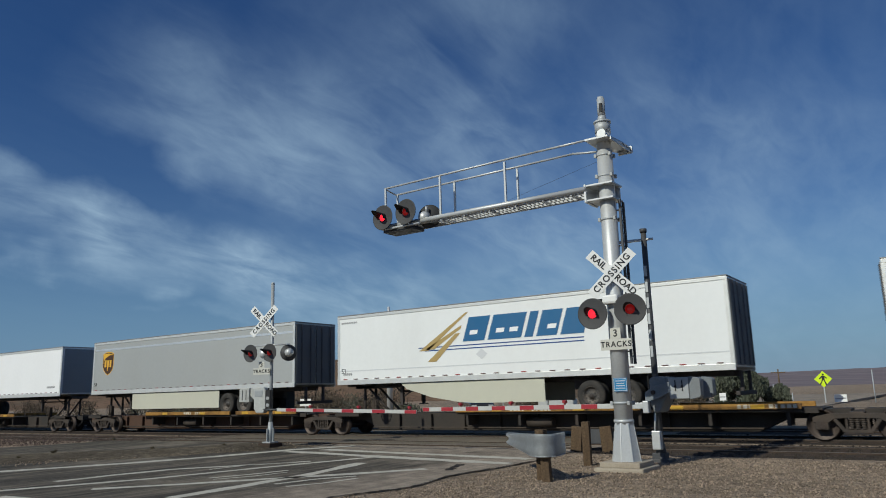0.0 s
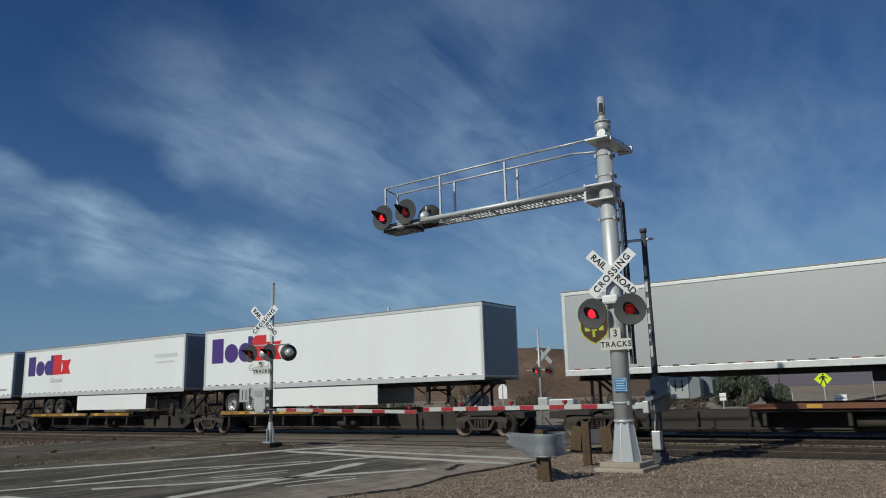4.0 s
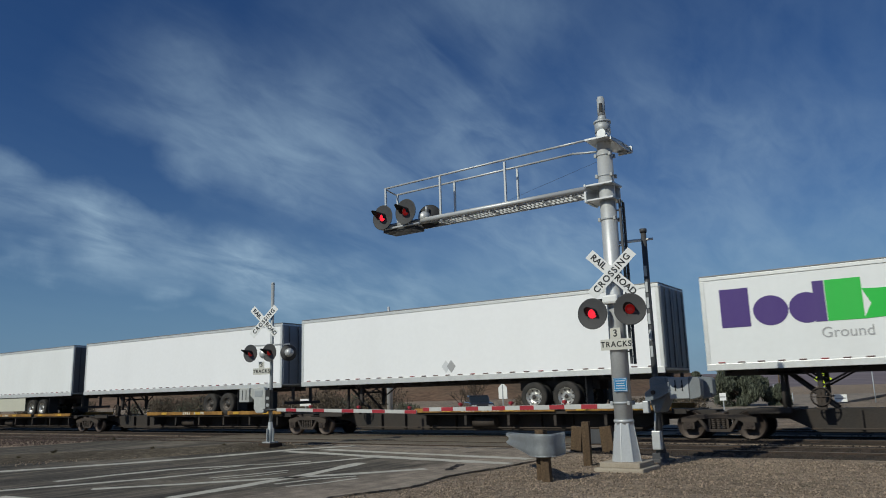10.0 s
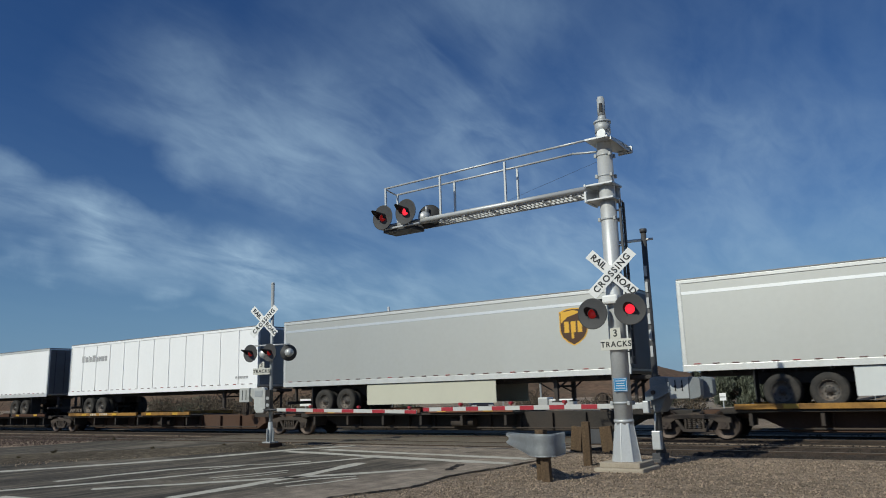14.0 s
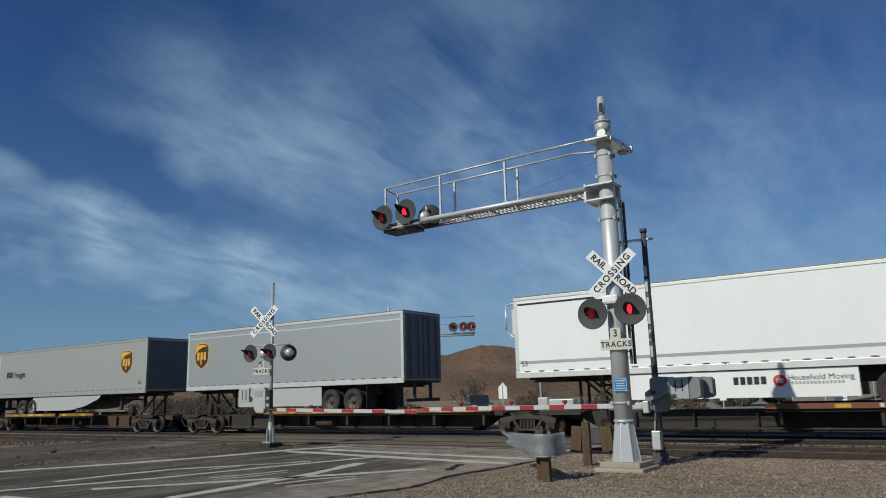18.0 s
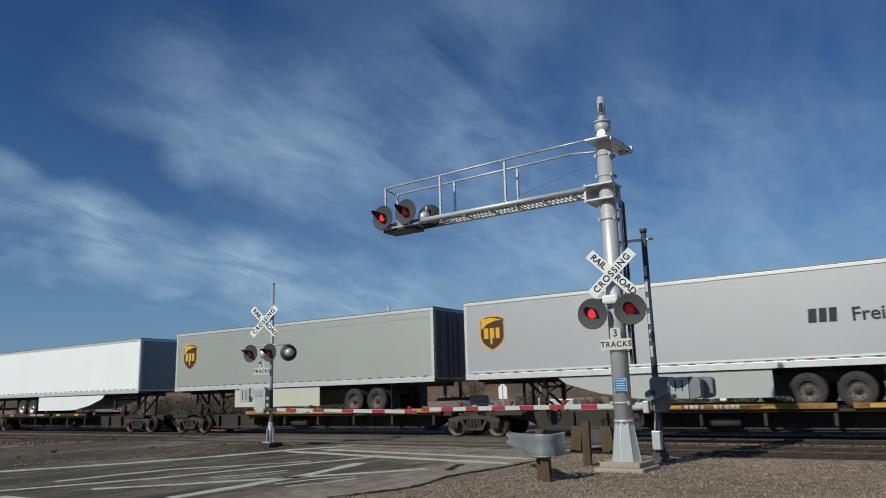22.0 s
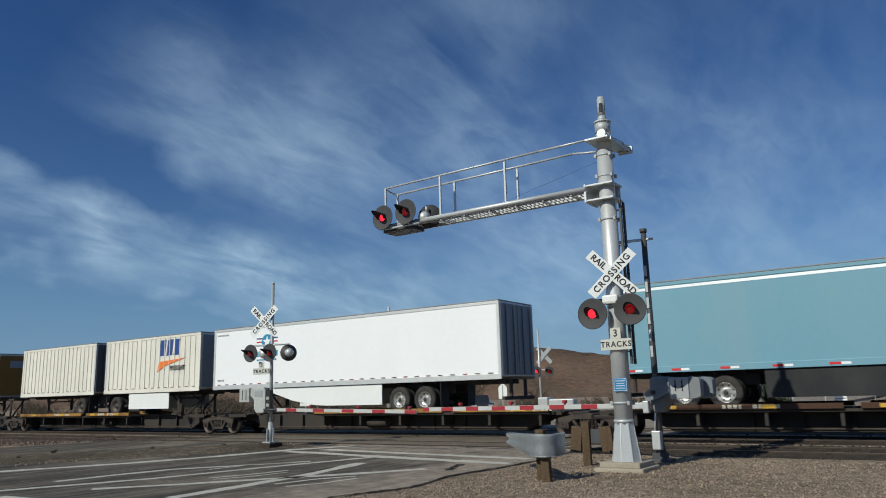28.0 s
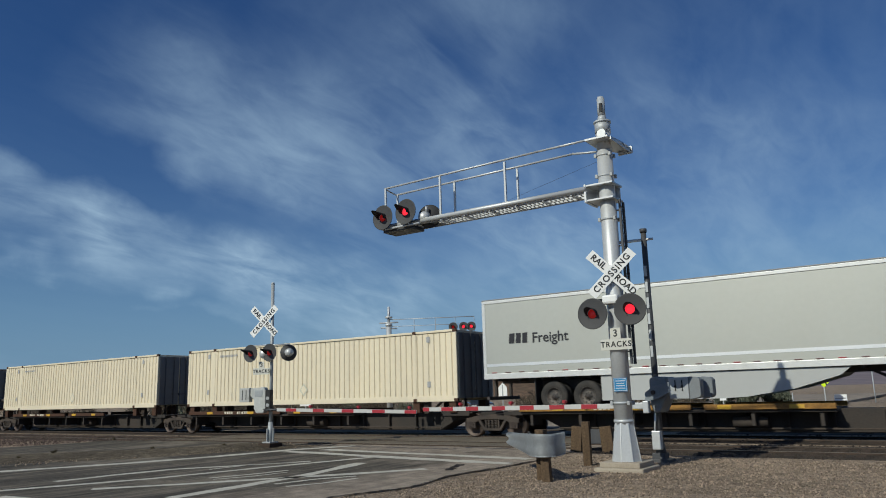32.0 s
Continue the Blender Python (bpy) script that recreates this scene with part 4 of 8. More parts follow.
def cantilever_signal(m, label):
    """Tall mast with a walkway arm over the road. Local -y faces the oncoming road, local -x is over it."""
    th = thing("cantilever_signal", m, label, "railway signal", "crossing signals")
    bm = bmesh.new()
    bm_box(bm, (-0.53, -0.53, -0.35), (0.53, 0.53, 0.055), 0.03)
    bm_box(bm, (-0.43, -0.43, 0.05), (0.43, 0.43, 0.16), 0.02)
    part("foundation", bm, M["concrete"], th, "chipped concrete foundation")
    bm = bmesh.new()
    bm_rod(bm, (0, 0, 0.16), (0, 0, 0.98), 0.31, 0.195, 8)
    for f in bm.faces:
        f.smooth = False
    part("flared_base", bm, M["silver"], th, "flared silver mast base")
    fin = shared("base_fin", lambda q: bm_prism(q, [(0.17, 0.16), (0.318, 0.16), (0.202, 0.95), (0.17, 0.95)], -0.010, 0.010), M["silver"])
    for i in range(8):
        part("base_fin", fin, None, th, m=pose(0, 0, 0, 0, 0, 45 * i))
    bm = bmesh.new()
    bm_rod(bm, (0, 0, 0.16), (0, 0, 6.92), 0.195, 0.175, 20)
    bm_rod(bm, (0, 0, 6.92), (0, 0, 7.35), 0.165, 0.165, 20)
    bm_rod(bm, (0, 0, 0.94), (0, 0, 1.0), 0.212, 0.206, 20)
    part("mast", bm, M["silver"], th, "thick silver painted steel mast")
    for z, r in ((1.32, 0.197), (5.30, 0.185), (6.30, 0.180), (6.78, 0.178)):
        bm = bmesh.new()
        bm_rod(bm, (0, 0, z), (0, 0, z + 0.045), r + 0.006, r + 0.006, 20)
        band = part("clamp_band", bm, M["galv"], th, "dull steel clamp band")
        for a in (35, 145, 215, 325):
            bm = bmesh.new()
            c, q = math.cos(radians(a)), math.sin(radians(a))
            bm_box(bm, ((r + 0.03) * c - 0.03, (r + 0.03) * q - 0.03, z - 0.025), ((r + 0.03) * c + 0.03, (r + 0.03) * q + 0.03, z + 0.06), 0.008)
            part("clamp_bolt", bm, M["greymetal"], band)
    bm = bmesh.new()
    bm_rod(bm, (0, 0, 7.33), (0, 0, 7.60), 0.176, 0.176, 18)
    bm_rod(bm, (0, 0, 7.57), (0, 0, 7.615), 0.196, 0.196, 18)
    bm_rod(bm, (0, 0, 7.61), (0, 0, 7.76), 0.115, 0.085, 14)
    bm_rod(bm, (0, 0, 7.74), (0, 0, 8.16), 0.088, 0.088, 14)
    bm_lathe(bm, [(0.088, 8.16), (0.07, 8.21), (0.0, 8.24)], "z", 14)
    part("mast_cap", bm, M["galv"], th, "ribbed metal mast cap")
    bm = bmesh.new()
    bm_box(bm, (-0.02, -0.096, 7.82), (0.058, -0.055, 8.04), 0.01)
    part("sensor_window", bm, M["black"], th)
    # brackets
    bm = bmesh.new()
    bm_box(bm, (-0.40, -0.30, 5.74), (0.24, 0.30, 5.78), 0.004)
    bm_box(bm, (-0.40, -0.30, 6.08), (0.24, 0.30, 6.12), 0.004)
    bm_box(bm, (-0.42, -0.32, 5.72), (-0.37, 0.32, 6.14), 0.004)
    bm_box(bm, (-0.36, 0.20, 5.78), (0.22, 0.23, 6.08))
    part("lower_bracket", bm, M["silver"], th)
    bm = bmesh.new()
    bm_slab(bm, [(-0.28, -0.42), (0.26, -0.42), (0.34, 0.30), (0.34, 0.85), (0.02, 0.90), (-0.28, 0.42)], 7.10, 7.14)
    bm_box(bm, (0.02, 0.82, 7.02), (0.36, 0.87, 7.19))
    bm_box(bm, (0.30, -0.38, 7.03), (0.325, 0.82, 7.10))
    bm_rod(bm, (0.05, -0.16, 7.27), (0.05, -0.24, 7.27), 0.10, seg=14)
    part("top_platform", bm, M["silver"], th)
    # walkway arm: two chords, rungs, grating
    X0, X1, YN, YF, Z0 = -0.38, -6.13, -0.30, 0.22, 5.95
    for y, r in ((YN, 0.062), (YF, 0.05)):
        bm = bmesh.new()
        bm_rod(bm, (X0, y, Z0 + 0.08), (X1, y, Z0 + 0.08), r, r, 12)
        part("arm_chord", bm, M["silver"], th, "silver tubular arm chord")
    for i in range(8):
        xa = X0 + (X1 - X0) * (i + 0.5) / 8
        bm = bmesh.new()
        bm_box(bm, (xa - 0.020, YN, Z0 - 0.020), (xa + 0.020, YF, Z0 + 0.015), 0.004)
        part("arm_rung", bm, M["silver"], th)
    bm = bmesh.new()       # open grating: thin bearing bars and raised cross bars
    for i in range(3):
        y = YN + 0.10 + (YF - YN - 0.16) * i / 2
        bm_box(bm, (X1, y - 0.004, Z0 + 0.005), (X0, y + 0.004, Z0 + 0.040))
    for i in range(54):
        xa = X0 + (X1 - X0) * i / 53
        bm_box(bm, (xa - 0.016, YN, Z0 + 0.020), (xa + 0.016, YF, Z0 + 0.034))
    part("walkway_grating", bm, M["silver"], th, "open galvanised walkway grating")
    bm = bmesh.new()
    bm_box(bm, (X1, YF - 0.012, Z0 - 0.02), (X0, YF + 0.012, Z0 + 0.03))
    part("edge_angle", bm, M["silver"], th)
    bm = bmesh.new()
    bm_box(bm, (X1 - 0.05, YN - 0.02, Z0 - 0.08), (X1 + 0.9, YF + 0.02, Z0 + 0.05), 0.01)
    part("junction_tray", bm, M["motor"], th, "dark tray under the lamps")
    # hand rails on both edges
    for y, posts in ((YN, (-6.10, -4.32, -2.42)), (YF, (-6.10, -4.22, -2.36))):
        zt = 7.09 if y < 0 else 7.03
        bm = bmesh.new()
        xb = -1.5 if y < 0 else -0.87
        bm_rod(bm, (-6.13, y, zt), (xb, y, zt + 0.06), 0.027, seg=8)
        bm_rod(bm, (xb, y, zt + 0.06), (-0.1 if y < 0 else -0.17, y * 0.7, zt + (0.10 if y < 0 else -0.05)), 0.027, seg=8)
        if y < 0:
            bm_rod(bm, (-6.13, y, zt), (-6.13, YF, 7.02), 0.02, seg=8)
        part("hand_rail", bm, M["silver"], th, "thin silver hand rail")
        for x in posts:
            bm = bmesh.new()
            bm_box(bm, (x - 0.025, y - 0.025, Z0 + 0.05), (x + 0.025, y + 0.025, zt), 0.004)
            bm_box(bm, (x - 0.07, y - 0.05, Z0 + 0.08), (x + 0.07, y + 0.05, Z0 + 0.13), 0.004)
            part("rail_post", bm, M["silver"], th)
    bm = bmesh.new()
    bm_rod(bm, (-0.15, 0.1, 6.75), (-3.6, 0.1, 6.02), 0.003, seg=5)
    part("stay_wire", bm, M["black"], th)
    # lamps at the arm's tip
    bm = bmesh.new()
    bm_rod(bm, (-6.13, -0.42, 5.94), (-4.9, -0.42, 5.94), 0.03, seg=8)
    part("lamp_bar", bm, M["silver"], th)
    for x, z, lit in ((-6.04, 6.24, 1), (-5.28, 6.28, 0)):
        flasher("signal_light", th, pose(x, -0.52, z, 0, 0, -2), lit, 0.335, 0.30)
        bm = bmesh.new()
        bm_rod(bm, (x, -0.42, 5.94), (x, -0.44, z), 0.025, seg=8)
        part("lamp_stem", bm, M["silver"], th)
    bm = bmesh.new()
    bm_lathe(bm, [(0.0, 0.0), (0.30, 0.0), (0.315, 0.012), (0.30, 0.024), (0.0, 0.03)], "y", 24)
    rl = part("rear_lamp", bm, M["black"], th, "signal lamp seen from behind, with a silver dome", pose(-4.80, -0.12, 6.15, 0, 0, 18))
    bm = bmesh.new()
    bm_lathe(bm, [(0.0, -0.20), (0.08, -0.19), (0.14, -0.13), (0.165, -0.04), (0.17, 0.0)], "y", 18, (-0.12, -0.02, -0.03))
    bm_rod(bm, (-0.05, -0.10, 0.10), (-0.05, -0.10, 0.25), 0.03, seg=8)
    part("lamp_housing", bm, M["silver"], rl, "silver domed lamp back")
    # ladder on the far side
    for x, y in ((0.27, 0.0), (0.22, 0.34)):
        bm = bmesh.new()
        bm_box(bm, (x - 0.025, y - 0.03, 2.15), (x + 0.025, y + 0.03, 5.75), 0.005)
        part("ladder_rail", bm, M["motor"], th)
    for z in (2.4, 3.55, 4.7, 5.5):
        bm = bmesh.new()
        bm_box(bm, (0.10, 0.02, z), (0.27, 0.06, z + 0.03), 0.004)
        part("ladder_bracket", bm, M["motor"], th)
    for i in range(12):
        bm = bmesh.new()
        bm_rod(bm, (0.27, 0.0, 2.3 + 0.3 * i), (0.22, 0.34, 2.3 + 0.3 * i), 0.012, seg=6)
        part("rung", bm, M["motor"], th)
    # lower signs and lights
    crossbuck(th, pose(0.07, -0.26, 4.08, 0, 0, 18))
    bm = bmesh.new()
    bm_box(bm, (-0.18, -0.34, 3.42), (0.18, -0.16, 3.62), 0.05)
    part("light_junction", bm, M["white"], th, "white lamp junction box")
    bm = bmesh.new()
    bm_rod(bm, (-0.42, -0.27, 3.52), (0.42, -0.27, 3.52), 0.03, seg=8)
    bm_rod(bm, (-0.40, -0.27, 3.52), (-0.40, -0.33, 3.26), 0.025, seg=8)
    bm_rod(bm, (0.40, -0.27, 3.52), (0.40, -0.33, 3.28), 0.025, seg=8)
    part("light_bracket", bm, M["black"], th)
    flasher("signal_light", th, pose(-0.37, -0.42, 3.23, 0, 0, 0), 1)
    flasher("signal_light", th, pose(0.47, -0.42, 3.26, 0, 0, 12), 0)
    tracks_sign(th, pose(0.04, -0.235, 2.56))
    bm = bmesh.new()
    bm_box(bm, (-0.14, -0.012, -0.14), (0.14, 0.0, 0.14), 0.004)
    blue = part("notice_plate", bm, M["bluesign"], th, "small blue notice plate", pose(0.06, -0.205, 1.72, 0, 0, 14))
    for lo, hi in (((-0.13, 0.118), (0.13, 0.126)), ((-0.13, -0.126), (0.13, -0.118)), ((-0.13, -0.118), (-0.122, 0.118)), ((0.122, -0.118), (0.13, 0.118))):
        bm = bmesh.new()
        bm_box(bm, (lo[0], -0.015, lo[1]), (hi[0], -0.0125, hi[1]))
        part("notice_border", bm, M["logo_pale"], blue)
    for i, w in enumerate((0.10, 0.08, 0.09, 0.10)):
        bm = bmesh.new()
        bm_box(bm, (-w, -0.016, 0.070 - 0.05 * i), (w, -0.0125, 0.086 - 0.05 * i))
        part("notice_line", bm, M["logo_pale"], blue)
    return th


mast_right = cantilever_signal(pose(-5.86, 15.15, 0.0), "silver cantilever crossing signal with walkway arm over the road")

# gate beside the tall mast
gate_r = thing("crossing_gate", pose(-5.76, 17.05, -0.05), "grey gate mast with lowered striped arm across the road", "crossing gate", "crossing gates")
bm = bmesh.new()
bm_rod(bm, (0, 0, 0), (0, 0, 5.38), 0.075, 0.065, 12)
bm_rod(bm, (0, 0, 5.38), (0, 0, 5.47), 0.085, 0.085, 12)
part("gate_mast", bm, M["motor"], gate_r, "slim dark grey steel mast")
bm = bmesh.new()
bm_box(bm, (-0.24, -0.24, 0), (0.24, 0.24, 0.10), 0.01)
bm_box(bm, (-0.17, -0.15, 0.09), (0.13, 0.15, 0.22), 0.015)
bm_rod(bm, (0, 0, 0.2), (0, 0, 0.45), 0.13, 0.09, 8)
part("mast_shoe", bm, M["motor"], gate_r)
bm = bmesh.new()
bm_box(bm, (-0.13, -0.20, 0.30), (0.09, -0.08, 0.72), 0.02)
bm_rod(bm, (-0.06, -0.14, 0.70), (-0.02, -0.12, 1.20), 0.025, seg=8)
part("conduit_box", bm, M["silver"], gate_r, "pale conduit box with a pipe")
bm = bmesh.new()
bm_rod(bm, (-0.05, -0.02, 5.20), (0.0, -1.74, 4.86), 0.035, seg=8)
bm_rod(bm, (-0.05, 0.0, 5.2), (0.22, 0.0, 5.2), 0.03, seg=8)
part("tie_bracket", bm, M["silver"], gate_r)
for i in range(6):
    bm = bmesh.new()
    bm_box(bm, (-0.03, -0.088, 2.4 + 0.38 * i), (0.03, -0.068, 2.65 + 0.38 * i))
    part("step_clip", bm, M["galv"], gate_r)
gate_machine(gate_r, pose(0.10, 0.0, 1.58, 0, 0, 172))
gate_arm(gate_r, (-0.45, -0.32, 1.29), (-7.25, 0.75, 1.24), 0.455, 0.49, 0.015, 0.115, (1.9, 3.6, 5.4))
bm = bmesh.new()
bm_box(bm, (-0.46, -0.40, 1.22), (-0.20, -0.27, 1.36), 0.012)
bm_box(bm, (-0.21, -0.42, 1.12), (-0.07, -0.26, 1.40), 0.02)
part("arm_clamp", bm, M["silver"], gate_r, "pale clamp holding the gate arm")

# the further signal on the dusty strip
LM = pose(-19.129, 17.446, 0.174) @ Matrix.Scale(0.94, 4)
sig_l = thing("mast_signal", LM, "silver mast crossing signal with crossbuck and lights", "railway signal", "crossing signals")
bm = bmesh.new()
bm_box(bm, (-0.30, -0.30, -0.2), (0.30, 0.30, 0.0), 0.02)
part("foundation", bm, M["tie"], sig_l)
bm = bmesh.new()
bm_rod(bm, (0, 0, 0.0), (0, 0, 0.72), 0.115, 0.085, 8)
bm_box(bm, (-0.2, -0.2, 0.0), (0.2, 0.2, 0.05), 0.01)
for a in range(4):
    bm_box(bm, (-0.17 if a == 0 else 0.13 if a == 1 else -0.02, -0.02 if a < 2 else (-0.17 if a == 2 else 0.13), 0.04), (-0.13 if a == 0 else 0.17 if a == 1 else 0.02, 0.02 if a < 2 else (-0.13 if a == 2 else 0.17), 0.5), 0.006)
part("mast_shoe", bm, M["greymetal"], sig_l)
bm = bmesh.new()
bm_rod(bm, (0, 0, 0.05), (0, 0, 5.7), 0.062, 0.062, 12)
part("mast", bm, M["greymetal"], sig_l, "slim grey steel mast")
bm = bmesh.new()
bm_rod(bm, (0, 0, 5.7), (0, 0, 5.76), 0.075, 0.05, 12)
part("mast_cap", bm, M["galv"], sig_l)
turn = 17.0
TM = pose(0, 0, 0, 0, 0, turn)
crossbuck(sig_l, TM @ pose(-0.28, -0.10, 4.33) @ Matrix.Scale(1.09, 4))
bm = bmesh.new()
bm_rod(bm, (-0.9, -0.12, 3.45), (0.80, -0.12, 3.45), 0.028, seg=8)
part("light_bracket", bm, M["silver"], sig_l, m=TM)
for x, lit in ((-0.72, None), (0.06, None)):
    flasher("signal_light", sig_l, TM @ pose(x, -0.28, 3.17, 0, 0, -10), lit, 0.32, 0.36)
bm = bmesh.new()
bm_lathe(bm, [(0.0, -0.20), (0.10, -0.19), (0.12, -0.05), (0.29, 0.0), (0.30, 0.03), (0.0, 0.04)], "y", 22)
hd = part("signal_light", bm, M["disc"], sig_l, "back of a black round signal light", TM @ pose(0.72, -0.05, 3.15, 0, 0, 40))
bm = bmesh.new()
bm_lathe(bm, [(0.0, -0.27), (0.10, -0.255), (0.145, -0.17), (0.155, -0.05)], "y", 18)
part("lamp_housing", bm, M["silver"], hd, "pale domed lamp back")
bell(sig_l, TM @ pose(-0.22, -0.22, 3.14))
tracks_sign(sig_l, TM @ pose(-0.34, -0.12, 2.52))
GM = pose(0.02, -0.12, 1.50, 0, 0, 24)
bm = bmesh.new()
bm_prism(bm, [(-0.64, 0.42), (-0.12, 0.46), (-0.04, 0.30), (-0.04, -0.30), (-0.12, -0.46), (-0.40, -0.46), (-0.50, -0.30), (-0.50, 0.02), (-0.64, 0.14)], -0.17, 0.13, 0.03)
casting = part("gate_motor", bm, M["castwhite"], sig_l, "pale painted gate motor casting", GM)
bm = bmesh.new()
bm_box(bm, (-0.46, -0.185, 0.12), (-0.18, -0.168, 0.34), 0.006)
part("motor_cover", bm, M["greymetal"], casting)
bm = bmesh.new()
bm_box(bm, (-0.03, -0.24, -0.40), (0.16, 0.02, 0.36), 0.02)
part("relay_box", bm, M["black"], casting, "black relay box on the mast")
for z in (-0.18, 0.06):
    bm = bmesh.new()
    bm_rod(bm, (0.06, -0.255, z), (0.06, -0.238, z), 0.06, seg=14)
    part("cable_gland", bm, M["greymetal"], casting)
bm = bmesh.new()
bm_box(bm, (-1.06, -0.16, -0.06), (-0.68, 0.14, 0.44), 0.02)
weight = part("counterweight", bm, M["castwhite"], casting, "pale cast counterweight block")
for x in (-0.94, -0.80):
    bm = bmesh.new()
    bm_box(bm, (x - 0.012, -0.165, 0.02), (x + 0.012, -0.158, 0.36))
    part("slot", bm, M["black"], weight)
bm = bmesh.new()
bm_box(bm, (-0.72, -0.06, 0.26), (-0.60, 0.04, 0.36), 0.008)
part("gate_crank", bm, M["motor"], casting)
gate_arm(sig_l, (0.64, -0.30, 1.155), (6.70, -0.25, 1.03), 0.51, 0.78, 0.46, 0.11, (1.62, 3.75, 5.8))
bm = bmesh.new()
bm_rod(bm, (-0.1, -0.30, 1.17), (0.66, -0.30, 1.155), 0.035, seg=8)
part("arm_shank", bm, M["motor"], sig_l)


# ---------------------------------------------------------------- guard rail and posts
guard = thing("guard_rail", pose(-6.7, 12.68, -0.06), "galvanised guard rail end wrapped round timber posts", "guard rail")
def rail_section(h):
    return [(-0.155, -0.022), (-0.125, 0.025), (-0.075, 0.036), (-0.025, -0.02), (0.025, -0.02), (0.075, 0.036), (0.122, 0.025), (0.155, -0.025)]


def bent_rail(path, zc, height):
    """Corrugated guard rail swept along a plan path."""
    bm = bmesh.new()
    prof = rail_section(height)
    rings = []
    for i, (x, y) in enumerate(path):
        a, b = Vector(path[max(0, i - 1)]), Vector(path[min(len(path) - 1, i + 1)])
        d = (b - a).normalized()
        nr = Vector((d.y, -d.x))
        soft = max(0.22, 1.0 - 0.15 * i)      # pressed flatter round the end
        rings.append([bm.verts.new((x + nr.x * o * soft, y + nr.y * o * soft, zc - max(0.0, 0.10 - 0.025 * i) + (0.155 - (0.155 - v) * min(1.0, 0.66 + 0.085 * i)) * height / 0.31)) for v, o in prof])
    for a, b in zip(rings, rings[1:]):
        for i in range(len(prof) - 1):
            bm.faces.new((a[i], b[i], b[i + 1], a[i + 1])).smooth = True
    bmesh.ops.solidify(bm, geom=list(bm.faces), thickness=0.006)
    return bm


path = [(-1.75, 2.05), (-1.3, 1.5), (-0.85, 0.95), (-0.45, 0.45), (-0.12, 0.02)]
for i in range(10):
    a = radians(212 + 18 * i)
    path.append((0.15 + 0.24 * math.cos(a), 0.13 + 0.25 * math.sin(a)))
path += [(0.36, 0.42), (0.28, 0.75)]
part("rail_beam", bent_rail(path, 0.70, 0.42), M["galv"], guard, "galvanised corrugated beam with a rounded end")
for x, y, w, lean in ((0.19, 0.09, 0.08, 2.0), (-0.04, 0.32, 0.08, -1.0)):
    bm = bmesh.new()
    bm_box(bm, (-w, -w, -0.3), (w, w, 0.86), 0.012)
    part("timber_post", bm, M["timber"], guard, "weathered brown timber post", pose(x, y, 0, 0, -lean, 8))
bm = bmesh.new()
bm_box(bm, (-0.10, 0.22, 0.86), (0.08, 0.40, 0.97), 0.01)
part("timber_block", bm, M["timber"], guard)
bm = bmesh.new()
bm_box(bm, (-0.085, -0.085, -0.3), (0.085, 0.085, 0.93), 0.014)
for z in (0.33, 0.58):
    bm_rod(bm, (0, -0.10, z), (0, -0.08, z), 0.02, seg=8)
lone = solid("guard_post", bm, M["timber"], "weathered square timber guard post in the gravel", "post")
lone.matrix_basis = pose(-7.00, 15.75, 0, 0, 0, 10)
rear_guard = thing("guard_rail", pose(-8.30, 19.0, 0.0, 0, 0, 2), "short guard rail, darkened for shade, between two leaning timber posts", "guard rail")
for x, w, lean in ((-0.45, 0.15, 6.0), (0.47, 0.16, -5.0)):
    bm = bmesh.new()
    bm_box(bm, (-w, -0.085, -0.3), (w, 0.085, 0.66), 0.014)
    part("timber_post", bm, M["timber"], rear_guard, "wide weathered timber post", pose(x, 0, 0, 0, lean, 4))
# beam coloured dark to stand for the shadow lying on it
bm = bmesh.new()
bm_prism(bm, [(-0.40, 0.20), (0.42, 0.20), (0.46, 0.30), (0.46, 0.48), (0.42, 0.58), (-0.40, 0.58)], -0.02, 0.02, 0.01)
part("rail_beam", bm, M["motor"], rear_guard, "steel beam with its shadow put into a dark colour")


# ---------------------------------------------------------------- beyond the train
def far_cantilever():
    th = thing("far_cantilever_signal", pose(-30.0, 37.4, -0.05), "distant silver cantilever crossing signal beyond the tracks", "railway signal", "crossing signals")
    bm = bmesh.new()
    bm_rod(bm, (0, 0, 0), (0, 0, 6.3), 0.19, 0.17, 12)
    bm_rod(bm, (0, 0, 6.3), (0, 0, 7.35), 0.09, 0.08, 10)
    for z in (5.2, 6.1, 6.6):
        bm_rod(bm, (0, 0, z), (0, 0, z + 0.1), 0.24, 0.24, 12)
    part("mast", bm, M["silver"], th)
    bm = bmesh.new()
    bm_rod(bm, (-0.6, -0.2, 6.3), (0.6, 0.2, 6.3), 0.05, seg=8)
    bm_rod(bm, (-0.5, -0.2, 6.0), (0.5, 0.2, 5.9), 0.05, seg=8)
    part("top_bracket", bm, M["silver"], th)
    ax = Vector((5.2, 2.6, 0)).normalized()
    tip = ax * 5.6
    for z, r in ((5.42, 0.06), (5.30, 0.05), (6.50, 0.025), (6.05, 0.02)):
        bm = bmesh.new()
        bm_rod(bm, (0, 0, z), (tip.x, tip.y, z), r, seg=8)
        part("arm_chord" if z < 6 else "hand_rail", bm, M["silver"], th)
    for f in (0.3, 0.55, 0.78, 1.0):
        bm = bmesh.new()
        bm_rod(bm, (tip.x * f, tip.y * f, 5.4), (tip.x * f, tip.y * f, 6.5), 0.022, seg=6)
        part("rail_post", bm, M["silver"], th)
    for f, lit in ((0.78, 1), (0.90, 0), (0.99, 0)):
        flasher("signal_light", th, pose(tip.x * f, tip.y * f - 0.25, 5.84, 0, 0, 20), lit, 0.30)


far_cantilever()

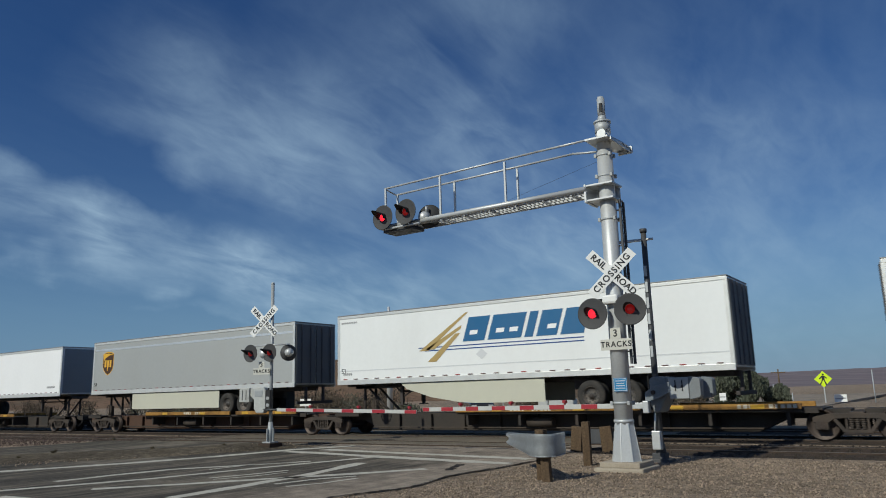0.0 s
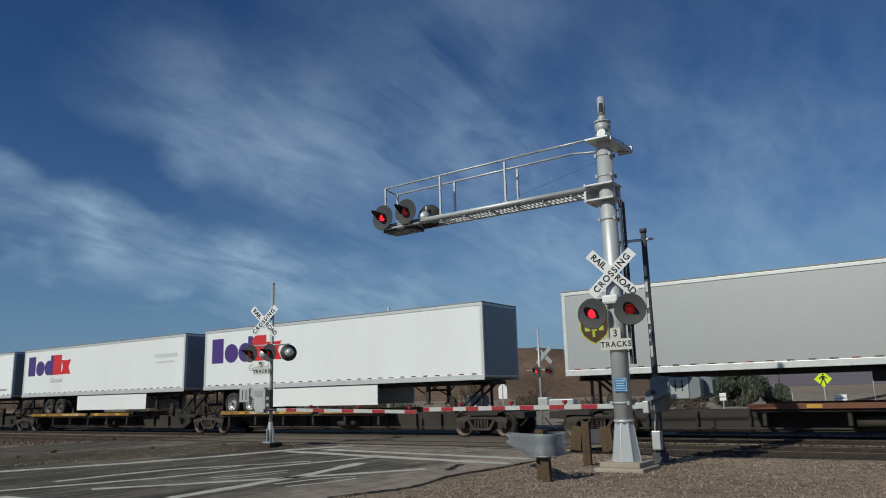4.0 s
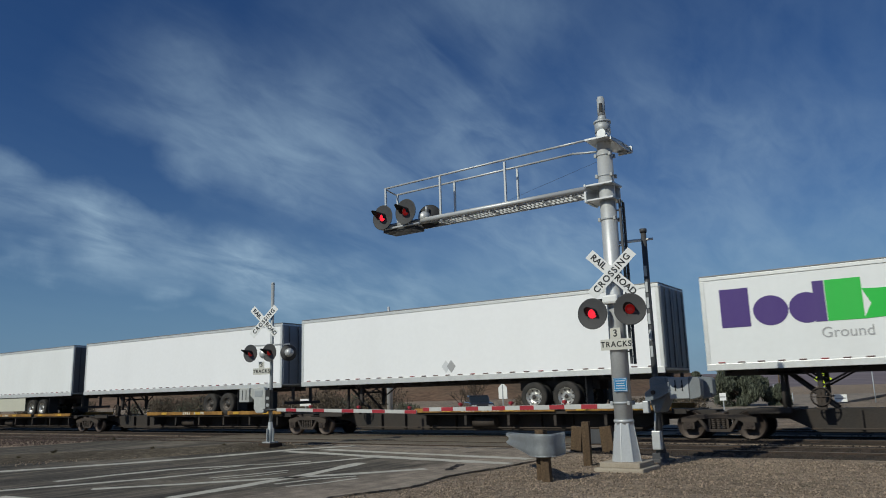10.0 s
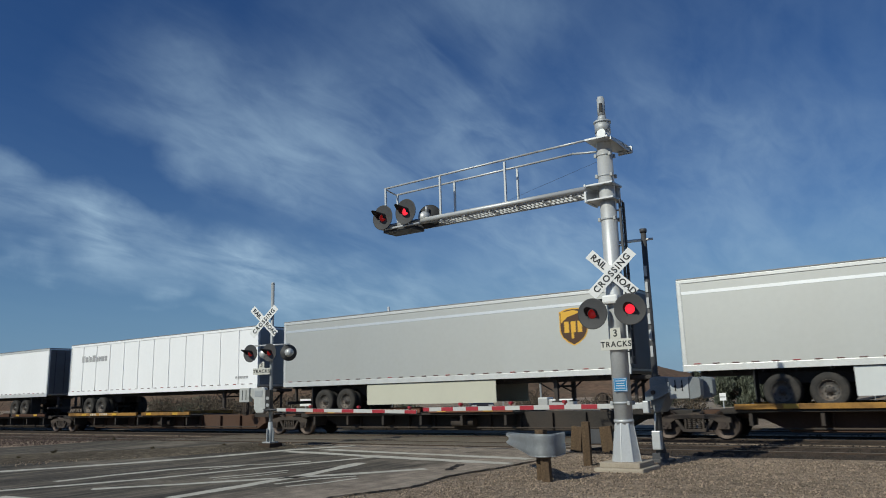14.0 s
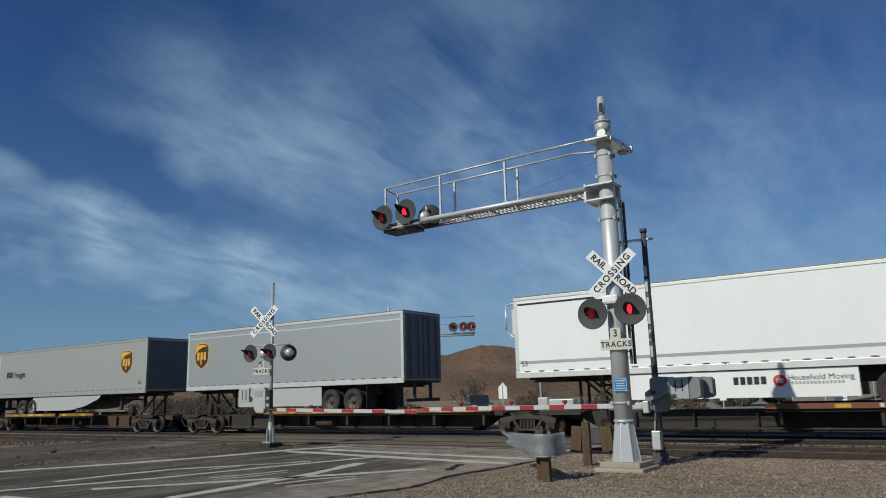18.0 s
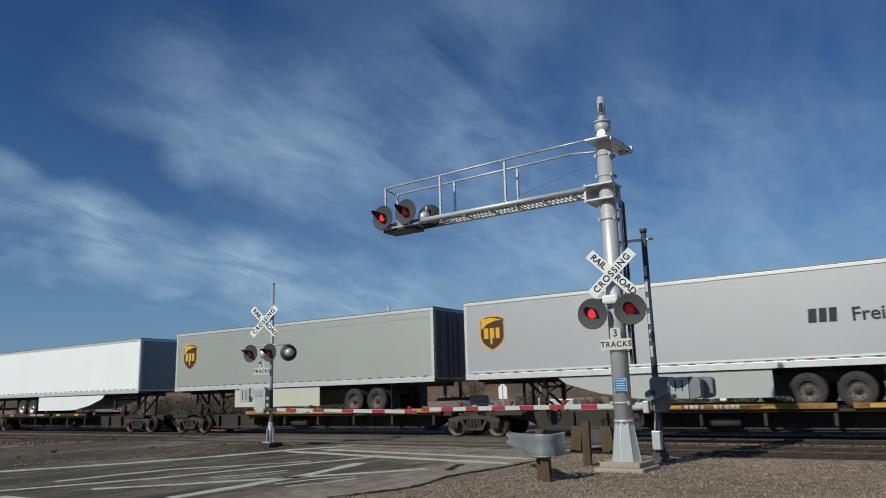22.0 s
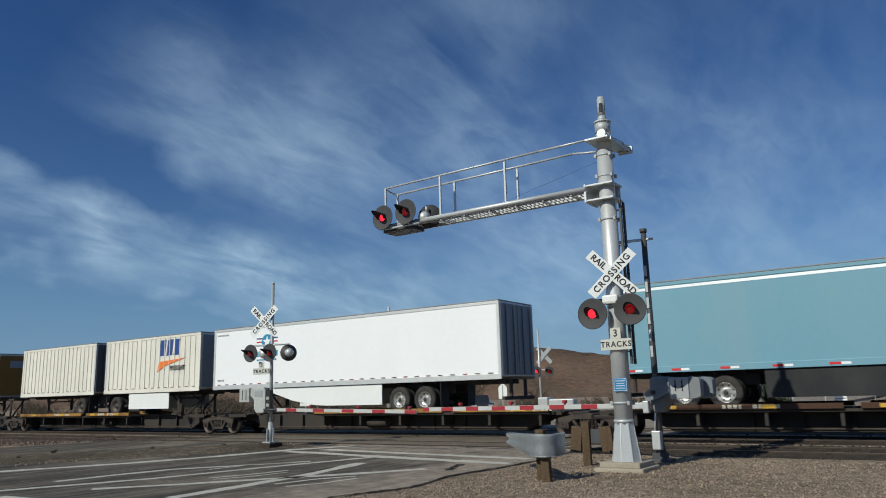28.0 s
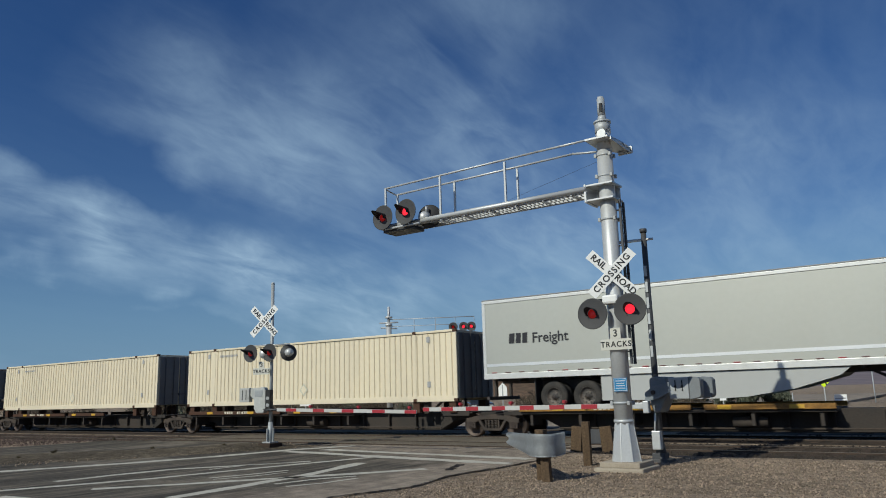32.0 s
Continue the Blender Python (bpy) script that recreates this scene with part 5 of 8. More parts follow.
far_sig = thing("far_mast_signal", pose(-17.4, 33.9, -0.05), "distant mast crossing signal seen from behind", "railway signal", "crossing signals")
bm = bmesh.new()
bm_rod(bm, (0, 0, 0), (0, 0, 4.8), 0.06, 0.05, 10)
part("mast", bm, M["silver"], far_sig)
for ang in (45, -45):
    bm = bmesh.new()
    bm_box(bm, (-0.55, -0.01, -0.10), (0.55, 0.0, 0.10))
    part("crossbuck_blade", bm, M["greymetal"], far_sig, m=pose(0.25, 0.08 + 0.0005 * ang, 3.45, 0, ang, 0))
bm = bmesh.new()
bm_rod(bm, (-0.75, 0.05, 2.72), (0.8, 0.05, 2.72), 0.03, seg=8)
part("light_bracket", bm, M["silver"], far_sig)
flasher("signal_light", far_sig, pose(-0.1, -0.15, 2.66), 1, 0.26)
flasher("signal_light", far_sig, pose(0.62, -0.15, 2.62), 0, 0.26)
bm = bmesh.new()
bm_box(bm, (0.0, -0.4, 0.75), (0.55, 0.3, 1.35), 0.05)
bm_box(bm, (0.55, -0.3, 0.85), (1.9, 0.2, 1.25), 0.05)
part("gate_motor", bm, M["silver"], far_sig, "silver gate motor and counterweights")

# pedestrian sign
ped = thing("pedestrian_sign", pose(-8.95, 67.8, -0.7), "fluorescent yellow diamond pedestrian crossing sign on a post", "road sign")
# sign yellow with a faint glow added, though the plate is no lamp
M["fluo"] = material("fluorescent_yellow", (0.62, 0.80, 0.02), 0.4, vary=0.05, emit=(0.6, 0.85, 0.02), emit_strength=0.10)
bm = bmesh.new()
bm_box(bm, (-0.05, -0.03, -0.3), (0.05, 0.03, 2.9))
part("post", bm, M["greymetal"], ped)
bm = bmesh.new()
bm_prism(bm, [(-0.66, 0), (0, -0.66), (0.66, 0), (0, 0.66)], -0.06, -0.03)
sg = part("sign_plate", bm, M["fluo"], ped, "fluorescent yellow diamond plate", pose(0, 0, 2.62, 0, 0, 8))
for pts in ([(-0.06, 0.30), (0.08, 0.30), (0.08, 0.44), (-0.06, 0.44)], [(-0.10, -0.05), (0.10, -0.05), (0.12, 0.27), (-0.08, 0.27)],
            [(-0.10, -0.05), (0.0, -0.05), (-0.20, -0.46), (-0.30, -0.44)], [(0.0, -0.05), (0.1, -0.05), (0.26, -0.46), (0.16, -0.48)],
            [(-0.10, 0.25), (-0.06, 0.15), (-0.26, -0.02), (-0.30, 0.04)], [(0.1, 0.25), (0.1, 0.15), (0.26, 0.02), (0.30, 0.08)]):
    bm = bmesh.new()
    bm_prism(bm, pts, -0.068, -0.0605)
    part("symbol_stroke", bm, M["letter"], sg)


def small_board(x, y, z, w, h, label, post=True):
    th = thing("notice_board", pose(x, y, -0.3), label, "sign", "small far signs")
    bm = bmesh.new()
    bm_box(bm, (-w / 2, -0.03, z - h / 2), (w / 2, 0.0, z + h / 2), 0.005)
    b = part("board", bm, M["white"], th)
    bm = bmesh.new()
    bm_box(bm, (-w * 0.42, -0.036, z - h * 0.1), (w * 0.42, -0.031, z + h * 0.05))
    part("board_line", bm, M["logo_grey"], b)
    if post:
        bm = bmesh.new()
        bm_box(bm, (-0.04, 0.0, -0.1), (0.04, 0.05, z + h / 2))
        part("post", bm, M["greymetal"], th)


small_board(-8.1, 70.0, 0.62, 0.95, 0.6, "small white notice board beyond the tracks")
small_board(-13.05, 52.0, 1.19, 0.42, 0.50, "small white marker board beside the tree")
small_board(-34.1, 34.0, 1.60, 0.95, 0.45, "small white board with two dark panels beyond the tracks")
pent = thing("notice_board", pose(-19.95, 34.5, -0.3), "white five sided sign plate beside the third track", "sign", "small far signs")
bm = bmesh.new()
bm_prism(bm, [(-0.26, 1.56), (0.26, 1.56), (0.26, 2.15), (0.0, 2.42), (-0.26, 2.15)], -0.03, 0.0)
part("board", bm, M["white"], pent)
bm = bmesh.new()
bm_box(bm, (-0.03, -0.05, 0.0), (0.03, -0.03, 2.30))
part("post", bm, M["greymetal"], pent)


def parked_car(m, label):
    """A low dark car: body, cabin, wheels, lamps."""
    M["carpaint"] = material("dark_car_paint", (0.015, 0.016, 0.02), 0.25, vary=0.1, coat=0.5, dirt=DUST, dirt_amount=0.15)
    M["carglass"] = material("dark_car_glass", (0.02, 0.025, 0.03), 0.08, vary=0.05)
    th = thing("car", m, label, "car")
    bm = bmesh.new()
    bm_prism(bm, [(-2.2, 0.35), (2.15, 0.35), (2.25, 0.62), (2.1, 0.88), (1.0, 0.98), (-1.9, 1.0), (-2.25, 0.8)], -0.88, 0.88, 0.06)
    part("body", bm, M["carpaint"], th)
    bm = bmesh.new()
    bm_prism(bm, [(-1.75, 0.98), (1.05, 0.96), (0.35, 1.42), (-1.05, 1.44)], -0.74, 0.74, 0.05)
    cab = part("cabin", bm, M["carglass"], th, "dark glazed cabin")
    bm = bmesh.new()
    bm_box(bm, (-1.05, -0.70, 1.40), (0.35, 0.70, 1.47), 0.03)
    part("roof", bm, M["carpaint"], cab)
    for x in (-1.4, 1.4):
        for y in (-0.86, 0.86):
            bm = bmesh.new()
            bm_lathe(bm, [(0.0, -0.1), (0.2, -0.1), (0.31, -0.09), (0.33, 0.0), (0.31, 0.09), (0.0, 0.1)], "y", 16)
            part("wheel", bm, M["tyre"], th, "", pose(x, y, 0.33))
    for y in (-0.62, 0.62):
        bm = bmesh.new()
        bm_box(bm, (2.14, y - 0.18, 0.64), (2.26, y + 0.18, 0.78), 0.02)
        part("headlight", bm, M["alu"], th)


parked_car(pose(-30.2, 48.4, -0.06, 0, 0, -50), "dark car waiting on the road beyond the tracks")


def utility_pole(x, y, h, label="weathered wooden utility pole with a crossarm"):
    th = thing("utility_pole", pose(x, y, -0.8), label, "utility pole", "utility poles")
    bm = bmesh.new()
    bm_rod(bm, (0, 0, 0), (0, 0, h), 0.14, 0.10, 8)
    part("pole", bm, M["timber"], th)
    bm = bmesh.new()
    bm_box(bm, (-1.1, -0.06, h - 0.6), (1.1, 0.06, h - 0.45))
    part("crossarm", bm, M["timber"], th)
    for q in (-1.0, -0.5, 0.5, 1.0):
        bm = bmesh.new()
        bm_rod(bm, (q, 0, h - 0.45), (q, 0, h - 0.25), 0.04, seg=6)
        part("insulator", bm, M["greymetal"], th)


utility_pole(-23.6, 130.0, 4.75)
for x, y, h in ((-12.6, 75.0, 1.2), (-5.75, 72.0, 3.0), (-17.0, 90.0, 2.0)):
    bm = bmesh.new()
    bm_rod(bm, (x, y, -0.8), (x, y, h - 0.4), 0.05, seg=8)
    solid("fence_post", bm, M["greymetal"], "thin grey post in the distance", "post", "far posts")


# ---------------------------------------------------------------- trees, scrub and hills
M["leaf"] = material("olive_foliage", (0.098, 0.108, 0.078), 0.8, per_island=0.4, vary=0.4, scale=1.0, fine=4.0)
M["leaf_dry"] = material("dry_scrub", (0.115, 0.092, 0.068), 0.85, per_island=0.5, vary=0.4, scale=1.0, fine=4.0)
M["bark"] = material("grey_bark", (0.11, 0.085, 0.065), 0.9, vary=0.35, fine=18.0, bump=0.5)
M["hill"] = material("brown_hill", (0.17, 0.107, 0.07), 0.95, vary=0.65, scale=0.03, fine=0.5, bump=1.0, dirt=(0.085, 0.068, 0.045), dirt_amount=0.8, dirt_scale=0.06)
# the haze of distance is put into the mountain's purple brown base colour
M["mountain"] = material("hazy_mountain", (0.205, 0.165, 0.17), 1.0, vary=0.3, scale=0.004, fine=0.02, dirt=(0.13, 0.12, 0.14), dirt_amount=0.8, dirt_scale=0.012)

for key in ("leaf", "leaf_dry", "bark", "hill", "mountain"):
    M[key].node_tree.nodes["Principled BSDF"].inputs["Specular IOR Level"].default_value = 0.15


def leaf_cloud(lobes, per, size, rnd, droop=1.0):
    """Small leaf clumps scattered in rough lobes: (x, y, z, radius)."""
    verts, faces = [], []
    for (cx, cy, cz, r) in lobes:
        for _ in range(per):
            d = Vector((rnd.gauss(0, 1), rnd.gauss(0, 1), rnd.gauss(0, 1))).normalized()
            q = r * (0.55 + 0.5 * rnd.random()) * (0.8 + 0.4 * noise.noise(d * 2.0 + Vector((cx, cy, cz))))
            c = Vector((cx, cy, cz)) + Vector((d.x * q, d.y * q, d.z * q * 0.85))
            rot = Euler((rnd.random() * 6, rnd.random() * 6, rnd.random() * 6)).to_matrix()
            s = size * (0.6 + 0.8 * rnd.random())
            k = len(verts)
            for v in ((-1, 0, 0), (0, -0.45, 0.1), (1, 0, 0), (0, 0.45, 0.1)):
                w = rot @ (Vector(v) * s)
                verts.append(c + Vector((w.x, w.y, w.z * droop)))
            faces.append((k, k + 1, k + 2, k + 3))
    me = bpy.data.meshes.new("crown")
    me.from_pydata(verts, [], faces)
    return me


def tree(x, y, h, spread, seed, per=260, leaf="leaf", label="bushy olive green desert tree with a low crown"):
    rnd = random.Random(seed)
    th = thing("tree", pose(x, y, -0.9), label, "tree", "trees by the crossing")
    bm = bmesh.new()
    bm_rod(bm, (0, 0, 0), (0.1, 0, h * 0.35), 0.22, 0.15, 8)
    part("trunk", bm, M["bark"], th)
    lobes = []
    for i in range(44):
        a = rnd.random() * 6.28
        q = spread * 0.82 * math.sqrt(rnd.random())
        zz = h * (0.10 + 0.74 * rnd.random() ** 0.7) * (1.0 - 0.40 * (q / spread) ** 2)
        lobes.append((q * math.cos(a), q * math.sin(a), zz, spread * (0.17 + 0.13 * rnd.random())))
        if i % 3 == 0:
            bm = bmesh.new()
            bm_rod(bm, (0.1, 0, h * 0.3), lobes[-1][:3], 0.09, 0.03, 6)
            part("limb", bm, M["bark"], th)
    lobes.append((0.1 * spread, 0, h * 0.82, spread * 0.30))
    me = leaf_cloud(lobes, per, 0.075, rnd, 1.9)
    me.materials.append(M[leaf])
    part("crown", me, None, th)


tree(-14.2, 62.0, 5.1, 2.75, 3, 1000)
tree(-11.5, 62.5, 2.8, 1.1, 4, 450, label="small grey green desert tree beside a larger one")
tree(-22.7, 80.0, 4.6, 1.5, 5, 400, label="distant olive green desert tree")


def bush(x, y, h, w, seed, leaf):
    if -0.69 < x / y < -0.55 and y < 57:      # keep the road open
        return
    rnd = random.Random(seed)
    lobes = [(rnd.uniform(-w, w) * 0.6, rnd.uniform(-w, w) * 0.5, h * (0.35 + 0.3 * rnd.random()), h * (0.4 + 0.2 * rnd.random())) for _ in range(4)]
    th = thing("shrub", pose(x, y, -0.1), "dry straggly desert shrub" if leaf == "leaf_dry" else "dusty green desert shrub", "shrub", "shrubs beyond the tracks")
    for i in range(7):
        bm = bmesh.new()
        a = rnd.random() * 6.28
        bm_rod(bm, (0, 0, 0), (w * 0.7 * math.cos(a), w * 0.7 * math.sin(a), h * rnd.uniform(0.7, 1.15)), 0.03, 0.01, 5)
        part("stem", bm, M["bark"], th)
    me = leaf_cloud(lobes, 240, 0.045 + 0.012 * h, rnd)
    me.materials.append(M[leaf])
    part("crown", me, None, th)


rb = random.Random(11)
for i in range(26):
    bush(rb.uniform(-62, -29), rb.uniform(39, 60), rb.uniform(1.0, 2.2), rb.uniform(0.8, 1.9), 100 + i, "leaf_dry" if rb.random() < 0.7 else "leaf")
for i in range(34):
    bush(rb.uniform(-88, -30), rb.uniform(35, 47), rb.uniform(1.3, 2.6), rb.uniform(1.2, 2.4), 300 + i, "leaf_dry" if rb.random() < 0.8 else "leaf")
for i in range(12):
    bush(rb.uniform(-27, -13), rb.uniform(44, 80), rb.uniform(0.8, 1.6), rb.uniform(0.7, 1.4), 200 + i, "leaf_dry" if rb.random() < 0.6 else "leaf")


def ridge(name, mat, label, pts, depth, seed, steps=90):
    """A range of hills: crest line (x, y, height) with folded slopes towards the viewer and away."""
    bm = bmesh.new()
    rows = []
    for i in range(steps + 1):
        t = i / steps * (len(pts) - 1)
        k = min(len(pts) - 2, int(t))
        f = t - k
        f = f * f * (3 - 2 * f)
        a, b = Vector(pts[k]), Vector(pts[k + 1])
        c = a.lerp(b, f)
        out = Vector((c.x, c.y, 0)).normalized()
        row = []
        for j in range(15):
            s = (j - 9) / 9.0
            q = max(0.0, 1 - abs(s)) if s < 0 else max(0.0, 1 - s * 1.5)
            hgt = c.z * (q ** 1.25)
            hgt += 0.16 * c.z * q * noise.fractal(Vector((c.x * 6 / depth + seed, c.y * 6 / depth, s * 3.0)), 0.8, 2.1, 5) * (1.0 if j != 9 else 0.5)
            p = c + out * s * depth
            row.append(bm.verts.new((p.x, p.y, hgt - 3.0)))
        rows.append(row)
    for a, b in zip(rows, rows[1:]):
        for j in range(14):
            bm.faces.new((a[j], b[j], b[j + 1], a[j + 1])).smooth = True
    solid(name, bm, M[mat], label, "hills", "hills on the horizon", "structure")


ridge("near_hill", "hill", "bare brown desert hill behind the railway", [(-420, 150, 9), (-330, 215, 14), (-244, 261, 21.5), (-225, 275, 19.5), (-206, 287, 22.5), (-185, 300, 25.8), (-163, 316, 25.0), (-136, 336, 20.5), (-109, 356, 12), (-80, 370, 6)], 120, 1.3)
ridge("far_mountains", "mountain", "hazy purple brown mountains on the horizon", [(-3600, 1300, 30), (-2400, 2000, 55), (-1600, 2400, 50), (-1000, 2600, 48), (-548, 2702, 43), (-380, 2817, 43), (-190, 2945, 48), (100, 3000, 60), (700, 2900, 70), (1600, 2500, 60)], 2300, 5.1, 140)


def bare_tree(x, y, h, seed):
    rnd = random.Random(seed)
    th = thing("bare_tree", pose(x, y, -0.4), "leafless grey brown desert tree with thin twigs", "tree", "bare trees beyond the tracks")

    def grow(p, d, length, r, depth, bm):
        q = p + d * length
        bm_rod(bm, p, q, r, r * 0.62, 5, False)
        if depth:
            for _ in range(3 if depth > 1 else 4):
                e = (d + Vector((rnd.gauss(0, 0.5), rnd.gauss(0, 0.5), rnd.uniform(-0.15, 0.5)))).normalized()
                grow(p.lerp(q, rnd.uniform(0.6, 1.0)), e, length * rnd.uniform(0.55, 0.85), r * 0.58, depth - 1, bm)

    for k in range(3):
        bm = bmesh.new()
        grow(Vector((0.1 * k, 0, 0)), Vector((0.35 * (k - 1), 0.1, 1)).normalized(), h * 0.34, 0.07, 4, bm)
        part("limb", bm, M["bark"], th, "bare twiggy limb")


bare_tree(-33.7, 53.5, 4.3, 21)
bare_tree(-29.6, 57.0, 2.9, 22)
bare_tree(-46.0, 47.0, 2.8, 23)
bare_tree(-36.5, 56.0, 3.0, 24)


# ---------------------------------------------------------------- the train
TRACK_Y, DECK = 24.66, 0.92
V_TRAIN = 22.15
# small departures from the even pace: (seconds, metres)
PACE = [(0.0, 0.21), (1.0, 0.04), (2.0, 0.05), (3.0, -0.09), (3.5, -0.21), (5.5, -0.07), (6.0, -0.24), (7.0, -0.08), (8.0, -0.20), (9.0, -0.22), (10.0, -0.29), (11.0, -0.37),
        (12.0, 0.34), (13.0, 0.43), (14.0, 0.32), (14.5, 0.40), (16.5, -0.35), (17.0, -0.27), (18.0, -0.22), (19.0, 0.04), (20.0, 0.12), (21.0, 0.25), (22.0, 0.48), (23.0, 0.35),
        (24.0, 0.16), (25.0, 0.14), (25.5, 0.15), (27.5, 0.04), (28.0, 0.07), (29.0, 0.06), (30.0, -0.38), (31.0, -0.31), (32.0, -0.32)]
RIDERS = []        # (thing, its place along the train, height)
WHEELSETS = []
HW = 1.30          # half width of a trailer
TOP, BOT = 4.09, 1.17


def flat(name, pts, mat, parent, proud=0.006, label="", face=-1.30):
    """A thin painted shape on the near side of a trailer, in x and z."""
    bm = bmesh.new()
    bm_prism(bm, pts, face - proud, face - 0.001)
    return part(name, bm, M[mat], parent, label)


def rect(x0, x1, z0, z1, lean=0.0):
    return [(x0, z0), (x1, z0), (x1 + lean, z1), (x0 + lean, z1)]


def oval(cx, cz, rx, rz, n=28):
    return [(cx + rx * math.cos(2 * math.pi * i / n), cz + rz * math.sin(2 * math.pi * i / n)) for i in range(n)]


def bars(parent, x, z, widths, h, mat, gap=0.06, heights=None, lean=0.0, proud=0.012, name="logo_bar"):
    """A row of plain upright blocks in the place of lettering."""
    for i, w in enumerate(widths):
        hh = h * (heights[i] if heights else 1.0)
        if hh:
            flat(name, rect(x, x + w, z, z + hh, lean), mat, parent, proud)
        x += w + gap
    return x


def shield(parent, cx, cz, w, lime=False):
    h = w * 1.22
    def outline(k):
        a, b = w * 0.5 * k, h * 0.5 * k
        return [(cx - a, cz + b * 0.82), (cx - a * 0.5, cz + b * 0.97), (cx, cz + b), (cx + a * 0.5, cz + b * 0.97), (cx + a, cz + b * 0.82), (cx + a, cz - b * 0.25), (cx + a * 0.82, cz - b * 0.58),
                (cx + a * 0.42, cz - b * 0.86), (cx, cz - b * 1.03), (cx - a * 0.42, cz - b * 0.86), (cx - a * 0.82, cz - b * 0.58), (cx - a, cz - b * 0.25)]
    gold = "logo_lime" if lime else "logo_gold"
    em = flat("emblem", outline(1.0), gold, parent, 0.006, "gold edged brown shield emblem")
    flat("emblem_field", outline(0.93), "logo_brown", em, 0.010)
    flat("emblem_swoosh", [(cx - w * 0.44, cz + h * 0.40), (cx - w * 0.44, cz + h * 0.10), (cx - w * 0.2, cz + h * 0.26), (cx + w * 0.15, cz + h * 0.345), (cx + w * 0.42, cz + h * 0.36), (cx, cz + h * 0.44)], gold, em, 0.014)
    bars(em, cx - w * 0.33, cz - h * 0.16, (w * 0.17, w * 0.17, w * 0.15), h * 0.30, gold, w * 0.07, (1.0, 1.0, 1.0), 0, 0.014, "emblem_bar")
    flat("emblem_bar", rect(cx - w * 0.08, cx + w * 0.0, cz - h * 0.32, cz - h * 0.15), gold, em, 0.014)


def five_blocks(parent, x, z, h, second, ground=True):
    """Three dark blocks and two bright ones, tall and round by turns, with a small grey word below."""
    w = h * 0.80
    flat("logo_bar", rect(x, x + w * 0.90, z, z + h), "logo_purple", parent, 0.010)
    flat("logo_disc", oval(x + w * 1.52, z + h * 0.37, w * 0.52, h * 0.38), "logo_purple", parent, 0.010)
    flat("logo_disc", oval(x + w * 2.56, z + h * 0.37, w * 0.50, h * 0.38), "logo_purple", parent, 0.010)
    flat("logo_bar", rect(x + w * 2.78, x + w * 3.10, z, z + h), "logo_purple", parent, 0.012)
    flat("logo_bar", rect(x + w * 3.12, x + w * 4.10, z, z + h), second, parent, 0.010)
    cx, cz = x + w * 4.60, z + h * 0.36
    flat("logo_lozenge", [(cx - w * 0.52, z), (cx + w * 0.02, z + h * 0.02), (cx + w * 0.60, z), (cx + w * 0.34, cz), (cx + w * 0.58, z + h * 0.72), (cx, z + h * 0.70), (cx - w * 0.50, z + h * 0.72), (cx - w * 0.30, cz)], second, parent, 0.012)
    if ground:
        part("lettering", text_mesh("Ground", h * 0.36, M["logo_grey"]), None, parent, m=pose(x + w * 3.6, -HW - 0.008, z - h * 0.28) @ FACE)


